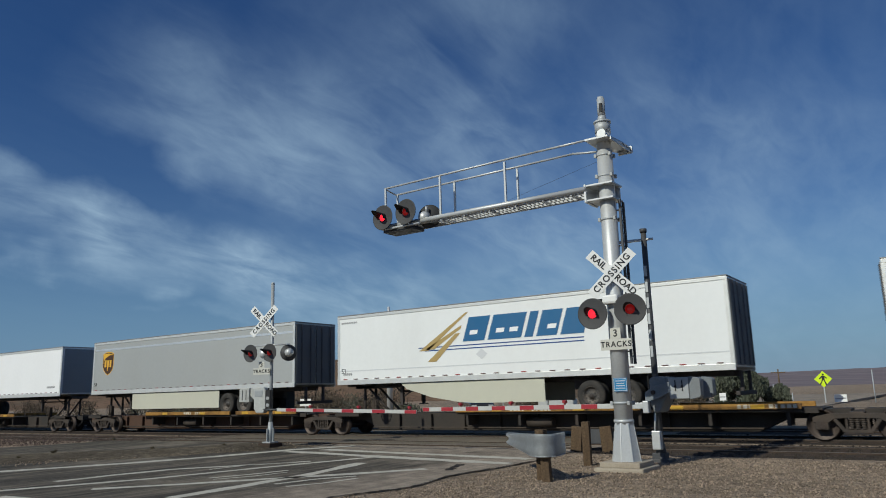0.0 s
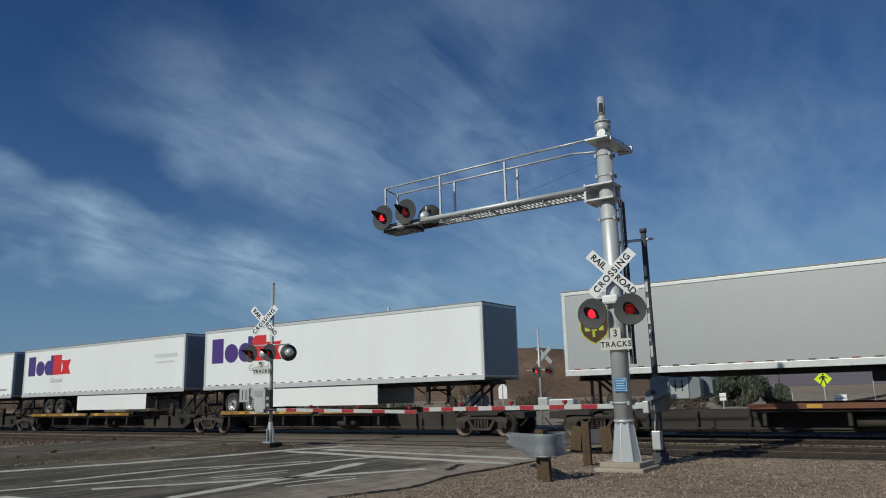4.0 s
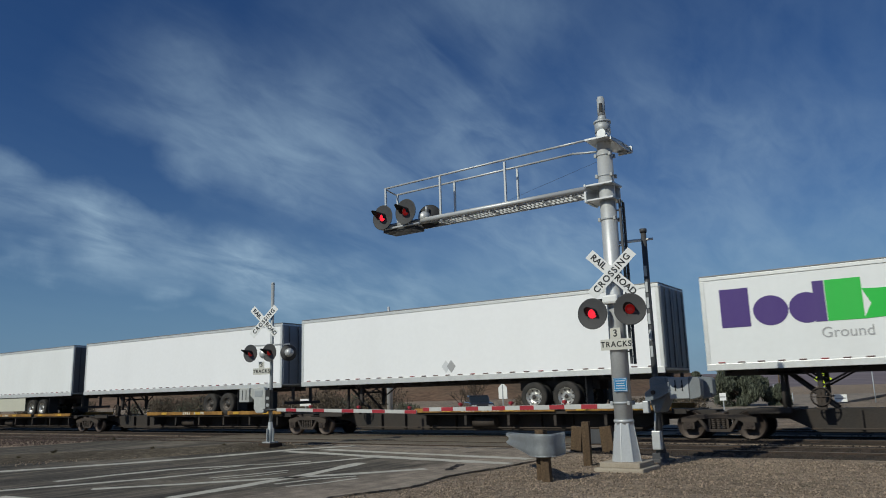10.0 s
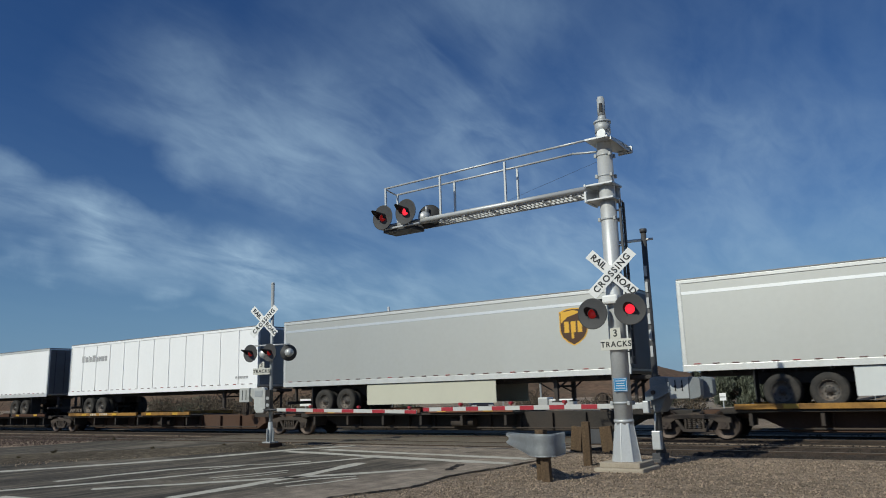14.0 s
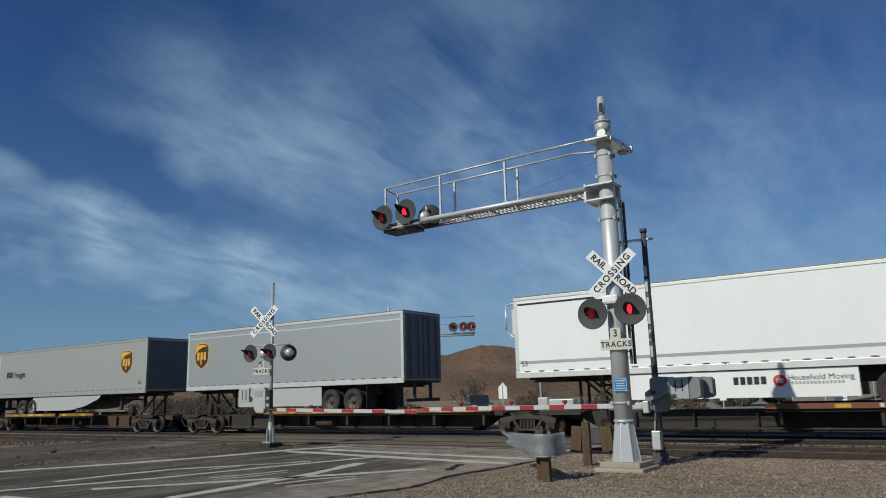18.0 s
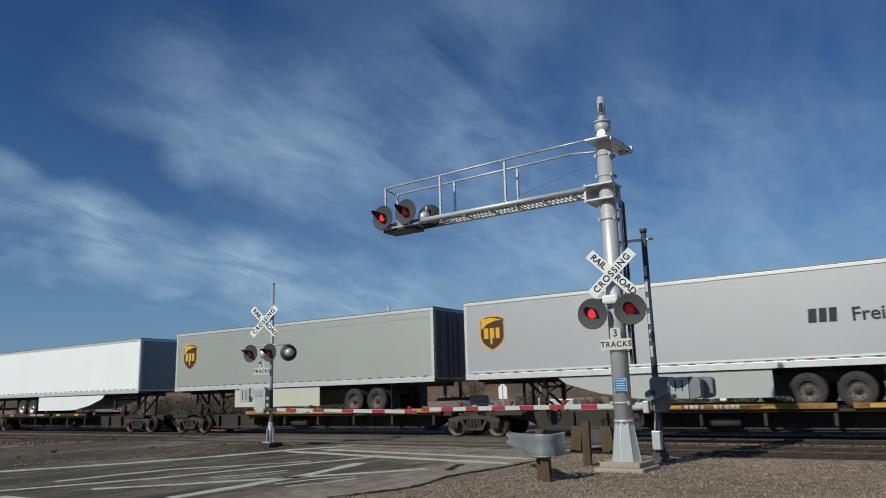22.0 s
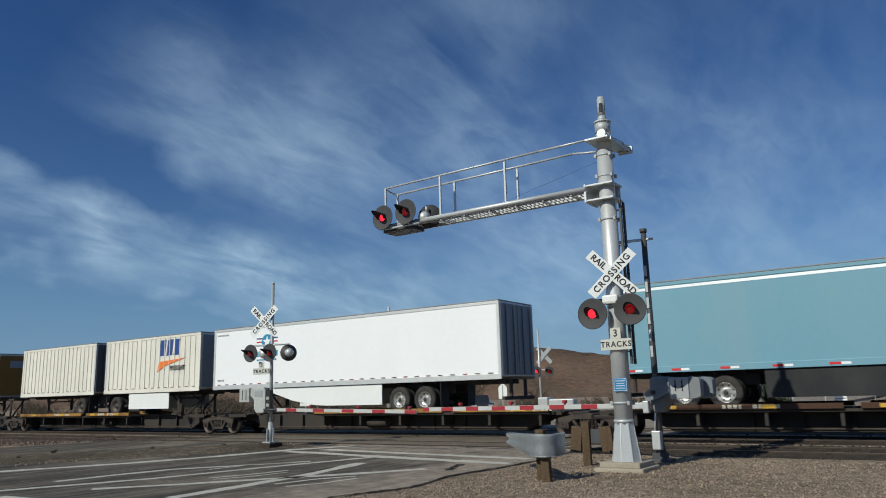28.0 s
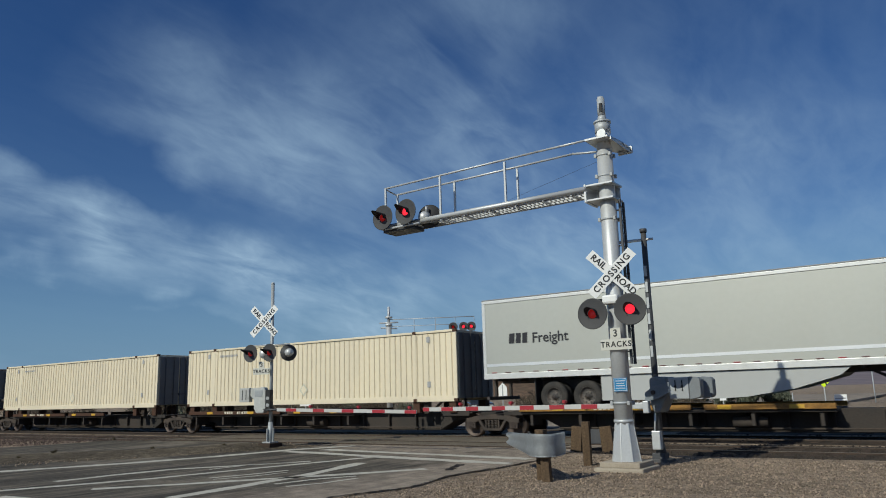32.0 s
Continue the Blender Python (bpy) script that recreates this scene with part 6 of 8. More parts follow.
def logo(kind, b, L):
    """Emblems as plain shapes, placed by fractions of the trailer's length from its left end."""
    X = lambda f: -L / 2 + L * f
    if kind == "feathers":
        for pts in ([(X(.268), 2.36), (X(.405), 3.72), (X(.412), 3.72), (X(.295), 2.36)], [(X(.285), 2.40), (X(.392), 3.25), (X(.39), 3.12), (X(.312), 2.40)], [(X(.292), 1.93), (X(.375), 2.95), (X(.388), 2.95), (X(.318), 1.93)]):
            flat("logo_feather", pts, "logo_tan", b, 0.010)
        bars(b, X(.395), 2.62, (0.95, 1.40, 0.34, 0.80, 0.88), 0.90, "logo_teal", 0.14, (1, 1, 1, 1, 1), 0.30)
        for q in (0.30, 1.45, 2.02, 3.55):
            flat("logo_gap", rect(X(.395) + q, X(.395) + q + 0.34, 2.86, 3.02, 0.05), "logo_white", b, 0.015)
        flat("logo_line", rect(X(.265), X(.70), 2.46, 2.50), "logo_blue", b)
        flat("logo_line", rect(X(.285), X(.70), 2.34, 2.38), "logo_blue", b)
        flat("placard", [(X(.43), 2.12), (X(.445), 1.92), (X(.46), 2.12), (X(.445), 2.32)], "logo_pale", b)
    elif kind.startswith("shield"):
        _, f, size, lime = kind.split(":")
        shield(b, X(float(f)), 2.86, float(size), lime == "1")
    elif kind == "blocks_red":
        five_blocks(b, X(.035), 2.44, 1.17, "logo_red")
    elif kind == "blocks_green":
        five_blocks(b, X(.035), 2.44, 1.17, "logo_green")
    elif kind == "ghost":
        bars(b, X(.845), 2.95, (0.16,) * 9, 0.20, "logo_pale", 0.05)
        bars(b, X(.855), 2.68, (0.20,) * 6, 0.10, "logo_pale", 0.05)
    elif kind == "green_words":
        bars(b, X(.055), 2.95, (0.34, 0.24, 0.30, 0.46, 0.14, 0.28, 0.24), 0.46, "logo_dkgreen", 0.05, (1.0, 0.75, 0.75, 0.75, 1.0, 0.75, 0.75), 0.04)
        flat("logo_line", rect(X(.085), X(.16), 3.56, 3.60), "logo_dkgreen", b)
        part("lettering", text_mesh("TRAILER LEASING", 0.22, M["logo_black"]), None, b, m=pose(X(.07) + 1.12, -HW - 0.008, 2.74) @ FACE)
    elif kind == "red_disc_words":
        flat("logo_square", rect(X(.795), X(.830), 3.02, 3.45), "logo_red", b)
        flat("logo_disc", oval(X(.8125), 3.235, 0.20, 0.17), "logo_white", b, 0.010)
        part("lettering", text_mesh("INTERMODAL", 0.27, M["logo_black"]), None, b, m=pose(X(.840) + 0.88, -HW - 0.008, 3.36) @ FACE)
        part("lettering", text_mesh("SERVICES", 0.27, M["logo_black"]), None, b, m=pose(X(.840) + 0.68, -HW - 0.008, 3.11) @ FACE)
        flat("logo_line", rect(X(.84), X(.96), 2.95, 2.97), "logo_black", b)
        bars(b, X(.865), 2.52, (0.08,) * 9, 0.13, "logo_black", 0.04)
        flat("placard", [(X(.475), 2.02), (X(.488), 1.76), (X(.501), 2.02), (X(.488), 2.28)], "logo_grey", b)
        for lo, hi in ((.06, .066), (.074, .08)):
            flat("mark", rect(X(lo), X(hi), 1.50, 1.74), "logo_grey", b)
    elif kind == "crown_words":
        bars(b, X(.075), 3.02, (0.20, 0.06, 0.22, 0.10, 0.20, 0.30, 0.16, 0.22, 0.32, 0.22), 0.36, "logo_grey", 0.06, (1, 1, .8, 1, .8, 1, .75, .75, .75, .75))
    elif kind == "oval_e":
        slanted_emblem(b, X(.787), 2.90, 0.86, 0.93)
        flat("logo_line", rect(X(.01), X(.20), 3.75, 3.82), "logo_black", b)
        flat("logo_line", rect(X(.01), X(.99), 1.66, 1.76), "logo_grey", b)
    elif kind == "oval_e_left":
        slanted_emblem(b, X(.215), 2.75, 0.73, 0.83, 0.038)
        bars(b, X(.37), 3.52, (0.12,) * 14, 0.12, "logo_grey", 0.04, None, 0, 0.046)
    elif kind == "dark_words_left":
        bars(b, X(.068), 2.42, (0.22, 0.20, 0.20), 0.36, "logo_black", 0.06, None, 0.03)
        part("lettering", text_mesh("Freight", 0.50, M["logo_black"]), None, b, m=pose(X(.118) + 0.84, -HW - 0.008, 2.56) @ FACE)
    elif kind == "dark_words_right":
        bars(b, X(.73), 2.42, (0.22, 0.20, 0.20), 0.40, "logo_black", 0.06, None, 0.03)
        part("lettering", text_mesh("Freight", 0.54, M["logo_black"]), None, b, m=pose(X(.79) + 0.90, -HW - 0.008, 2.57) @ FACE)
    elif kind == "strongman":
        flat("logo_band", rect(X(.105), X(.255), 3.18, 3.48), "logo_blue", b)
        bars(b, X(.115), 3.23, (0.16,) * 8, 0.2, "logo_pale", 0.08, None, 0.06, 0.012)
        for pts in (rect(X(.08), X(.094), 2.35, 3.0), rect(X(.077), X(.083), 1.95, 2.4), rect(X(.09), X(.096), 1.95, 2.4), rect(X(.07), X(.104), 3.0, 3.1), rect(X(.068), X(.106), 3.18, 3.40)):
            flat("logo_shape", pts, "logo_blue", b, 0.008)
        flat("logo_line", rect(X(.10), X(.25), 2.62, 2.65), "logo_blue", b)
    elif kind == "star_words_left":
        cx = X(.232)
        star(b, cx, 3.28, 0.35, "logo_sky")
        bars(b, cx - 0.74, 2.62, (0.15,) * 8, 0.24, "logo_sky", 0.035)
        bars(b, cx - 0.66, 2.42, (0.07,) * 12, 0.08, "logo_sky", 0.04)
    elif kind == "star_words_right":
        star(b, X(.580), 3.14, 0.47)
        bars(b, X(.642), 2.98, (0.26, 0.26, 0.26, 0.14, 0.28, 0.28, 0.28, 0.26), 0.46, "logo_blue", 0.05, (1, 1, 1, 0, 1, 1, 1, 1))
        bars(b, X(.73), 2.66, (0.08,) * 15, 0.14, "logo_grey", 0.05)
        flat("notice", rect(X(.90), X(.925), 1.55, 1.78), "logo_yellow", b)
    elif kind == "orange_swoosh":
        bars(b, X(.595), 3.02, (0.46, 0.46, 0.46), 0.82, "logo_blue", 0.13, (1.0, 1.0, 1.0), 0.10)
        flat("logo_swoosh", [(X(.58), 2.20), (X(.60), 2.72), (X(.86), 2.86), (X(.66), 2.50)], "logo_orange", b, 0.036)
        part("lettering", text_mesh("FREIGHT", 0.32, M["logo_black"]), None, b, m=pose(X(.70) + 0.72, -HW - 0.045, 2.36) @ FACE)
    elif kind == "rust_edge":
        flat("rusty_edge", rect(X(0), X(.012), 1.40, 3.92), "sill_rust", b, 0.024, "rusty orange end edge")
    elif kind == "tape":
        for i in range(11):
            x0 = X(.03 + .092 * i)
            flat("tape_red", rect(x0, x0 + 0.30, 1.22, 1.29), "logo_red", b, 0.032)
            flat("tape_white", rect(x0 + 0.30, x0 + 0.55, 1.22, 1.29), "logo_white", b, 0.032)
        flat("placard", [(X(.68), 1.98), (X(.69), 1.80), (X(.70), 1.98), (X(.69), 2.16)], "logo_sky", b)
    elif kind == "small_print":
        bars(b, X(.015), 3.72, (0.07,) * 9, 0.07, "logo_grey", 0.025)
        bars(b, X(.02), 1.56, (0.07,) * 5, 0.09, "logo_grey", 0.03)
    elif kind == "number_bars":
        bars(b, X(.905), 1.66, (0.07,) * 9, 0.11, "logo_grey", 0.03)
    elif kind == "number_left":
        bars(b, X(.07), 1.62, (0.11,) * 10, 0.16, "logo_grey", 0.05)
        part("lettering", text_mesh("53", 0.34, M["logo_black"]), None, b, m=pose(X(.04), -HW - 0.008, 1.70) @ FACE)
    elif kind == "number_right":
        part("lettering", text_mesh("53", 0.28, M["logo_black"]), None, b, m=pose(X(.965), -HW - 0.008, 1.72) @ FACE)
    elif kind == "number_nose":
        part("lettering", text_mesh("53", 0.28, M["logo_black"]), None, b, m=pose(X(.022), -HW - 0.008, 1.72) @ FACE)
    elif kind == "placards_high":
        for f in (.478, .500):
            flat("placard", [(X(f) - .2, 2.02), (X(f), 1.80), (X(f) + .2, 2.02), (X(f), 2.24)], "logo_pale" if f < .485 else "logo_orange", b, 0.012)
            flat("placard_edge", [(X(f) - .13, 2.02), (X(f), 1.88), (X(f) + .13, 2.02), (X(f), 2.16)], "logo_white" if f < .485 else "logo_tan", b, 0.016)
    elif kind == "placards":
        for f in (.478, .493):
            flat("placard", [(X(f) - .2, 1.72), (X(f), 1.48), (X(f) + .2, 1.72), (X(f), 1.96)], "logo_pale" if f < .485 else "logo_grey", b, 0.006 if f < .485 else 0.009)
    elif kind == "number_plate_right":
        flat("plate", rect(X(.77), X(.865), 1.90, 2.15), "logo_white", b)
        bars(b, X(.775), 1.95, (0.12,) * 9, 0.15, "logo_black", 0.045, None, 0, 0.010)
    elif kind == "upright_mark":
        for i in range(9):
            flat("mark", rect(X(.715) + 0.05 * (i % 2), X(.715) + 0.05 * (i % 2) + 0.09, 2.20 + 0.09 * i, 2.26 + 0.09 * i), "logo_grey", b)


def slanted_emblem(b, cx, cz, rx, rz, base=0.0):
    """A red oval with a dark rim and one slanted yellow letter shape with a dark edge."""
    ring = flat("logo_ring", oval(cx, cz, rx * 1.12, rz * 1.11), "logo_black", b, base + 0.004)
    flat("logo_oval", oval(cx - rx * 0.05, cz + rz * 0.02, rx, rz), "logo_red", ring, base + 0.007, "red oval emblem with a yellow letter shape")
    for k, mat, proud, dx in ((1.0, "logo_maroon", 0.010, 0.07), (0.92, "logo_yellow", 0.013, 0.0)):
        w, h = rx * 0.60 * k, rz * 0.58 * k
        t = h * 0.44
        lean = 0.22
        pts = [(-w, -h), (w * 0.92, -h), (w * 0.92, -h + t), (-w * 0.25, -h + t), (-w * 0.25, -t * 0.42), (w * 0.72, -t * 0.42), (w * 0.72, t * 0.42), (-w * 0.25, t * 0.42), (-w * 0.25, h - t), (w, h - t), (w, h), (-w, h)]
        flat("logo_letter", [(cx + x + dx * rx + lean * z, cz + z - dx * rz * 0.7) for x, z in pts], mat, ring, base + proud)


def star(b, cx, cz, r, disc="logo_teal"):
    for s in (-1, 1):
        for dz, mat in ((0.16, "logo_blue"), (0.0, "logo_red"), (-0.16, "logo_blue")):
            flat("logo_line", rect(min(cx + s * r * 0.9, cx + s * r * 2.0), max(cx + s * r * 0.9, cx + s * r * 2.0), cz + dz - 0.03, cz + dz + 0.03), mat, b)
    flat("logo_disc", oval(cx, cz, r, r), disc, b, 0.008)
    pts = []
    for i in range(10):
        a = math.pi / 2 + i * math.pi / 5
        q = r * (0.86 if i % 2 == 0 else 0.34)
        pts.append((cx + q * math.cos(a), cz + q * math.sin(a)))
    flat("logo_star", pts, "logo_white", b, 0.012)


def make_tyre(bm):
    return bm_lathe(bm, [(0.30, 0.0), (0.33, -0.02), (0.47, -0.02), (0.505, 0.015), (0.51, 0.06), (0.51, 0.20), (0.505, 0.235), (0.47, 0.26), (0.47, 0.29), (0.505, 0.33), (0.51, 0.5), (0.47, 0.56), (0.30, 0.56)], "y", 22)


def make_rim(bm):
    bm_lathe(bm, [(0.0, 0.03), (0.09, 0.03), (0.10, 0.10), (0.17, 0.12), (0.20, 0.10), (0.27, 0.09), (0.285, 0.01), (0.31, -0.005), (0.315, 0.03), (0.315, 0.5)], "y", 20)
    for i in range(8):
        a = 2 * math.pi * i / 8
        bm_rod(bm, (0.135 * math.cos(a), 0.06, 0.135 * math.sin(a)), (0.135 * math.cos(a), 0.12, 0.135 * math.sin(a)), 0.018, seg=5)
    return bm


def make_hub(bm):
    bm_lathe(bm, [(0.0, 0.005), (0.07, 0.01), (0.085, 0.06)], "y", 12)
    for i in range(8):
        a = 2 * math.pi * (i + 0.5) / 8
        bm_rod(bm, (0.225 * math.cos(a), 0.088, 0.225 * math.sin(a)), (0.225 * math.cos(a), 0.11, 0.225 * math.sin(a)), 0.032, seg=7)
    return bm


def road_wheel(parent, x, rim="rim", side=-1):
    m = pose(x, side * 1.28, 0.51) if side < 0 else pose(x, 1.28, 0.51, 0, 0, 180)
    w = part("wheel", shared("tyre", make_tyre, M["tyre"]), None, parent, "", m)
    part("rim", shared("rim_" + rim, make_rim, M[rim]), None, w)
    part("hub", shared("wheel_hub", make_hub, M["blackside"]), None, w)


def grooves(x0, x1, crest, bottom, pitch=0.28):
    """The plan line of a corrugated sheet: wide crests, narrow grooves."""
    n = round((x1 - x0) / pitch)
    p = (x1 - x0) / n
    out = []
    for i in range(n):
        a = x0 + p * i
        out += [(a, crest), (a + p * 0.56, crest), (a + p * 0.64, bottom), (a + p * 0.92, bottom)]
    return out + [(x1, crest)]


def trailer(name, left, L, nose, body, label, logos=(), rim="rim_dark", skirt=None, wheels=0.78, ribs=0, rail="alu", endmat="shaded_end_dark", stripes=(), band=None, top=TOP, strip=True, corr=0, ribmat=None):
    """A road trailer. left: its left end along the train; nose: +1 or -1; wheels: the tandem's place from the nose as a fraction."""
    th = thing(name, pose(0, TRACK_Y, DECK), label, "trailer", "trailers on the train")
    RIDERS.append((th, left + L / 2, DECK))
    h = L / 2
    bm = bmesh.new()
    bm_box(bm, (-h + 0.02, -HW, BOT + 0.10), (h - 0.02, HW, top - 0.04), 0.018)
    b = part("body", bm, M[body], th, "")
    bm = bmesh.new()
    bm_box(bm, (-h + 0.004, -HW - 0.024, top - 0.045), (h - 0.004, HW + 0.024, top), 0.012)
    part("roof", bm, M["roof_dull"], th, "dull grey roof sheet with a rolled edge")
    for s in (-1, 1):
        y0, y1 = (-HW - 0.022, -HW + 0.02) if s < 0 else (HW - 0.02, HW + 0.022)
        bm = bmesh.new()
        bm_box(bm, (-h, y0, top - 0.16), (h, y1, top - 0.047), 0.012)
        part("top_rail", bm, M["alu"] if rail == "alu" else M[rail], th)
        bm = bmesh.new()
        bm_box(bm, (-h, y0 - (0.004 if s < 0 else 0), BOT), (h, y1 + (0.004 if s > 0 else 0), BOT + 0.20), 0.012)
        part("bottom_rail", bm, M["alu"] if rail == "alu" else M[rail], th)
        for e in (-1, 1):
            bm = bmesh.new()
            bm_box(bm, (min(e * h, e * (h - 0.13)), y0 + (0.006 if s < 0 else 0), BOT + 0.2), (max(e * h, e * (h - 0.13)), y1 - (0.006 if s > 0 else 0), top - 0.16), 0.010)
            part("corner_post", bm, M["alu"] if e != nose or rail == "alu" else M[body], th)
    for z0, z1, mat in stripes:
        flat("side_band", rect(-h + 0.14, h - 0.14, z0, z1), mat, b, 0.007)
    if band:
        flat("side_band", rect(-h + 0.14, h - 0.14, BOT + 0.2, BOT + 0.53), band, b, 0.006)
    if ribs:
        rm = shared("rib_%s_%.2f" % (ribmat or body, top), lambda q: bm_box(q, (-0.022, -HW - 0.036, BOT + (0.54 if band else 0.22)), (0.022, -HW + 0.002, top - 0.17), 0.006), M[ribmat or body])
        for i in range(ribs):
            part("side_rib", rm, None, b, m=pose(-h + L * (i + 1) / (ribs + 1), 0, 0))
    if corr:
        bm = bmesh.new()
        prev = None
        for x, y in grooves(-h + 0.14, h - 0.14, -HW - 0.036, -HW + 0.03):
            cur = (bm.verts.new((x, y, BOT + 0.22)), bm.verts.new((x, y, top - 0.17)))
            if prev:
                bm.faces.new((prev[0], cur[0], cur[1], prev[1]))
            prev = cur
        part("corrugated_side", bm, M[body], th)
    # conspicuity strips along the bottom rail
    if strip:
        n = int(L / 0.56)
        for i in range(n):
            x = -h + 0.45 + (L - 0.9) * i / (n - 1)
            key = "strip_dark" if i % 5 else "strip_dim"
            me = shared("reflector_" + key, lambda q: bm_box(q, (-0.10, -HW - 0.034, BOT + 0.215), (0.10, -HW - 0.0, BOT + 0.245)), M[key])
            part("reflector", me, None, th, m=pose(x, 0, 0))
    # the rear: doors with lock rods, and an underride guard
    rear = -nose
    # doors and rods use dark colours with the shade of the end in them
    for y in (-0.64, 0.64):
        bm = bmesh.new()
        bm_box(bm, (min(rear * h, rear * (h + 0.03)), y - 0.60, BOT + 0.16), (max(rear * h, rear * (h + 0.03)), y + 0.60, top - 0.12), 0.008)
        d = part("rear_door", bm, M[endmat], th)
        for q in (-0.28, 0.28):
            bm = bmesh.new()
            bm_rod(bm, (rear * (h + 0.06), y + q, BOT + 0.18), (rear * (h + 0.06), y + q, top - 0.14), 0.02, seg=6)
            part("lock_rod", bm, M["motor"], d)
    bm = bmesh.new()
    for y in (-0.55, 0.55):
        bm_box(bm, (rear * (h - 0.05) - 0.05, y - 0.06, 0.45), (rear * (h - 0.05) + 0.05, y + 0.06, BOT), 0.01)
    bm_box(bm, (rear * (h - 0.05) - 0.06, -1.15, 0.42), (rear * (h - 0.05) + 0.06, 1.15, 0.55), 0.012)
    part("underride_guard", bm, M["blackside"], th)
    # nose panels take darkened colours; the shade of this end is in them
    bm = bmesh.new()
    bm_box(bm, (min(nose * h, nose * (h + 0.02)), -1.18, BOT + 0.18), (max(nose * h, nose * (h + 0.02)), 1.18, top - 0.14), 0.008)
    part("nose_panel", bm, M["nose_ochre_shaded" if corr else "shaded_end_dark" if "grey" in body else "nose_sheet"], th)
    # underframe
    bm = bmesh.new()
    for y in (-0.45, 0.45):
        bm_box(bm, (-h + 0.3, y - 0.05, BOT - 0.16), (h - 0.3, y + 0.05, BOT + 0.02))
    for i in range(int(L / 0.9)):
        x = -h + 0.5 + i * 0.9
        bm_box(bm, (x - 0.03, -1.2, BOT - 0.08), (x + 0.03, 1.2, BOT + 0.04))
    part("underframe", bm, M["blackside"], th, "dark steel cross members")
    # tandem
    xa = nose * (h - wheels * L)
    bm = bmesh.new()
    bm_box(bm, (xa - 1.5, -0.62, 0.72), (xa + 1.5, -0.38, BOT - 0.1), 0.02)
    bm_box(bm, (xa - 1.5, 0.38, 0.72), (xa + 1.5, 0.62, BOT - 0.1), 0.02)
    for dx in (-0.62, 0.62):
        bm_rod(bm, (xa + dx, -1.1, 0.51), (xa + dx, 1.1, 0.51), 0.065, seg=8)
        bm_box(bm, (xa + dx - 0.25, -0.6, 0.45), (xa + dx + 0.25, -0.4, 0.75), 0.02)
    part("tandem_frame", bm, M["blackside"], th, "dark axle carriage")
    axles = (-0.62, 0.62) if L > 10 else (0.0,)
    for dx in axles:
        road_wheel(th, xa + dx, rim, -1)
        road_wheel(th, xa + dx, rim, 1)
    xf = xa - nose * (1.35 if L > 10 else 0.75)
    for y in (-0.95, 0.95):
        bm = bmesh.new()
        bm_box(bm, (xf - 0.012, y - 0.28, 0.2), (xf + 0.012, y + 0.28, BOT))
        part("mud_flap", bm, M["black"], th)
    # landing gear
    xl = nose * (h - min(3.0, L * 0.28))
    for y in (-0.72, 0.72):
        bm = bmesh.new()
        bm_box(bm, (xl - 0.07, y - 0.07, 0.42), (xl + 0.07, y + 0.07, BOT - 0.05), 0.01)
        bm_box(bm, (xl - 0.05, y - 0.05, 0.34), (xl + 0.05, y + 0.05, 0.5))
        bm_box(bm, (xl - 0.14, y - 0.14, 0.30), (xl + 0.14, y + 0.14, 0.34), 0.006)
        part("landing_leg", bm, M["blackside"], th)
        bm = bmesh.new()
        bm_rod(bm, (xl, y, 0.62), (xl - nose * 0.95, y * 0.8, BOT - 0.05), 0.03, seg=6)
        bm_rod(bm, (xl, y, 0.75), (xl + nose * 0.5, y * 0.8, BOT - 0.05), 0.03, seg=6)
        part("leg_brace", bm, M["blackside"], th)
    bm = bmesh.new()
    bm_rod(bm, (xl, -0.7, 0.85), (xl, 0.7, 0.85), 0.04, seg=6)
    part("leg_crossbar", bm, M["blackside"], th)
    if skirt:
        mat, f0, f1, taper = skirt      # fractions from the left end
        x0, x1 = -h + L * f0, -h + L * f1
        for y in (-1.235, 1.235):
            bm = bmesh.new()
            if taper < 0:
                pts = [(x0 - 0.3, BOT - 0.02), (x0, 0.92), (x0 + 1.2, 0.58), (x0 + 2.5, 0.38), (x0 + 3.2, 0.34), (x1, 0.34), (x1, BOT - 0.02)]
            elif taper > 0:
                pts = [(x0, BOT - 0.02), (x0, 0.34), (x1 - 3.2, 0.34), (x1 - 2.5, 0.38), (x1 - 1.2, 0.58), (x1, 0.92), (x1 + 0.3, BOT - 0.02)]
            else:
                pts = [(x0, BOT - 0.02), (x0, 0.34), (x1, 0.34), (x1, BOT - 0.02)]
            bm_prism(bm, pts, y - 0.012, y + 0.012)
            part("side_skirt", bm, M[mat], th, "smooth aerodynamic side skirt")
    for k in logos:
        logo(k, b, L)
    return th


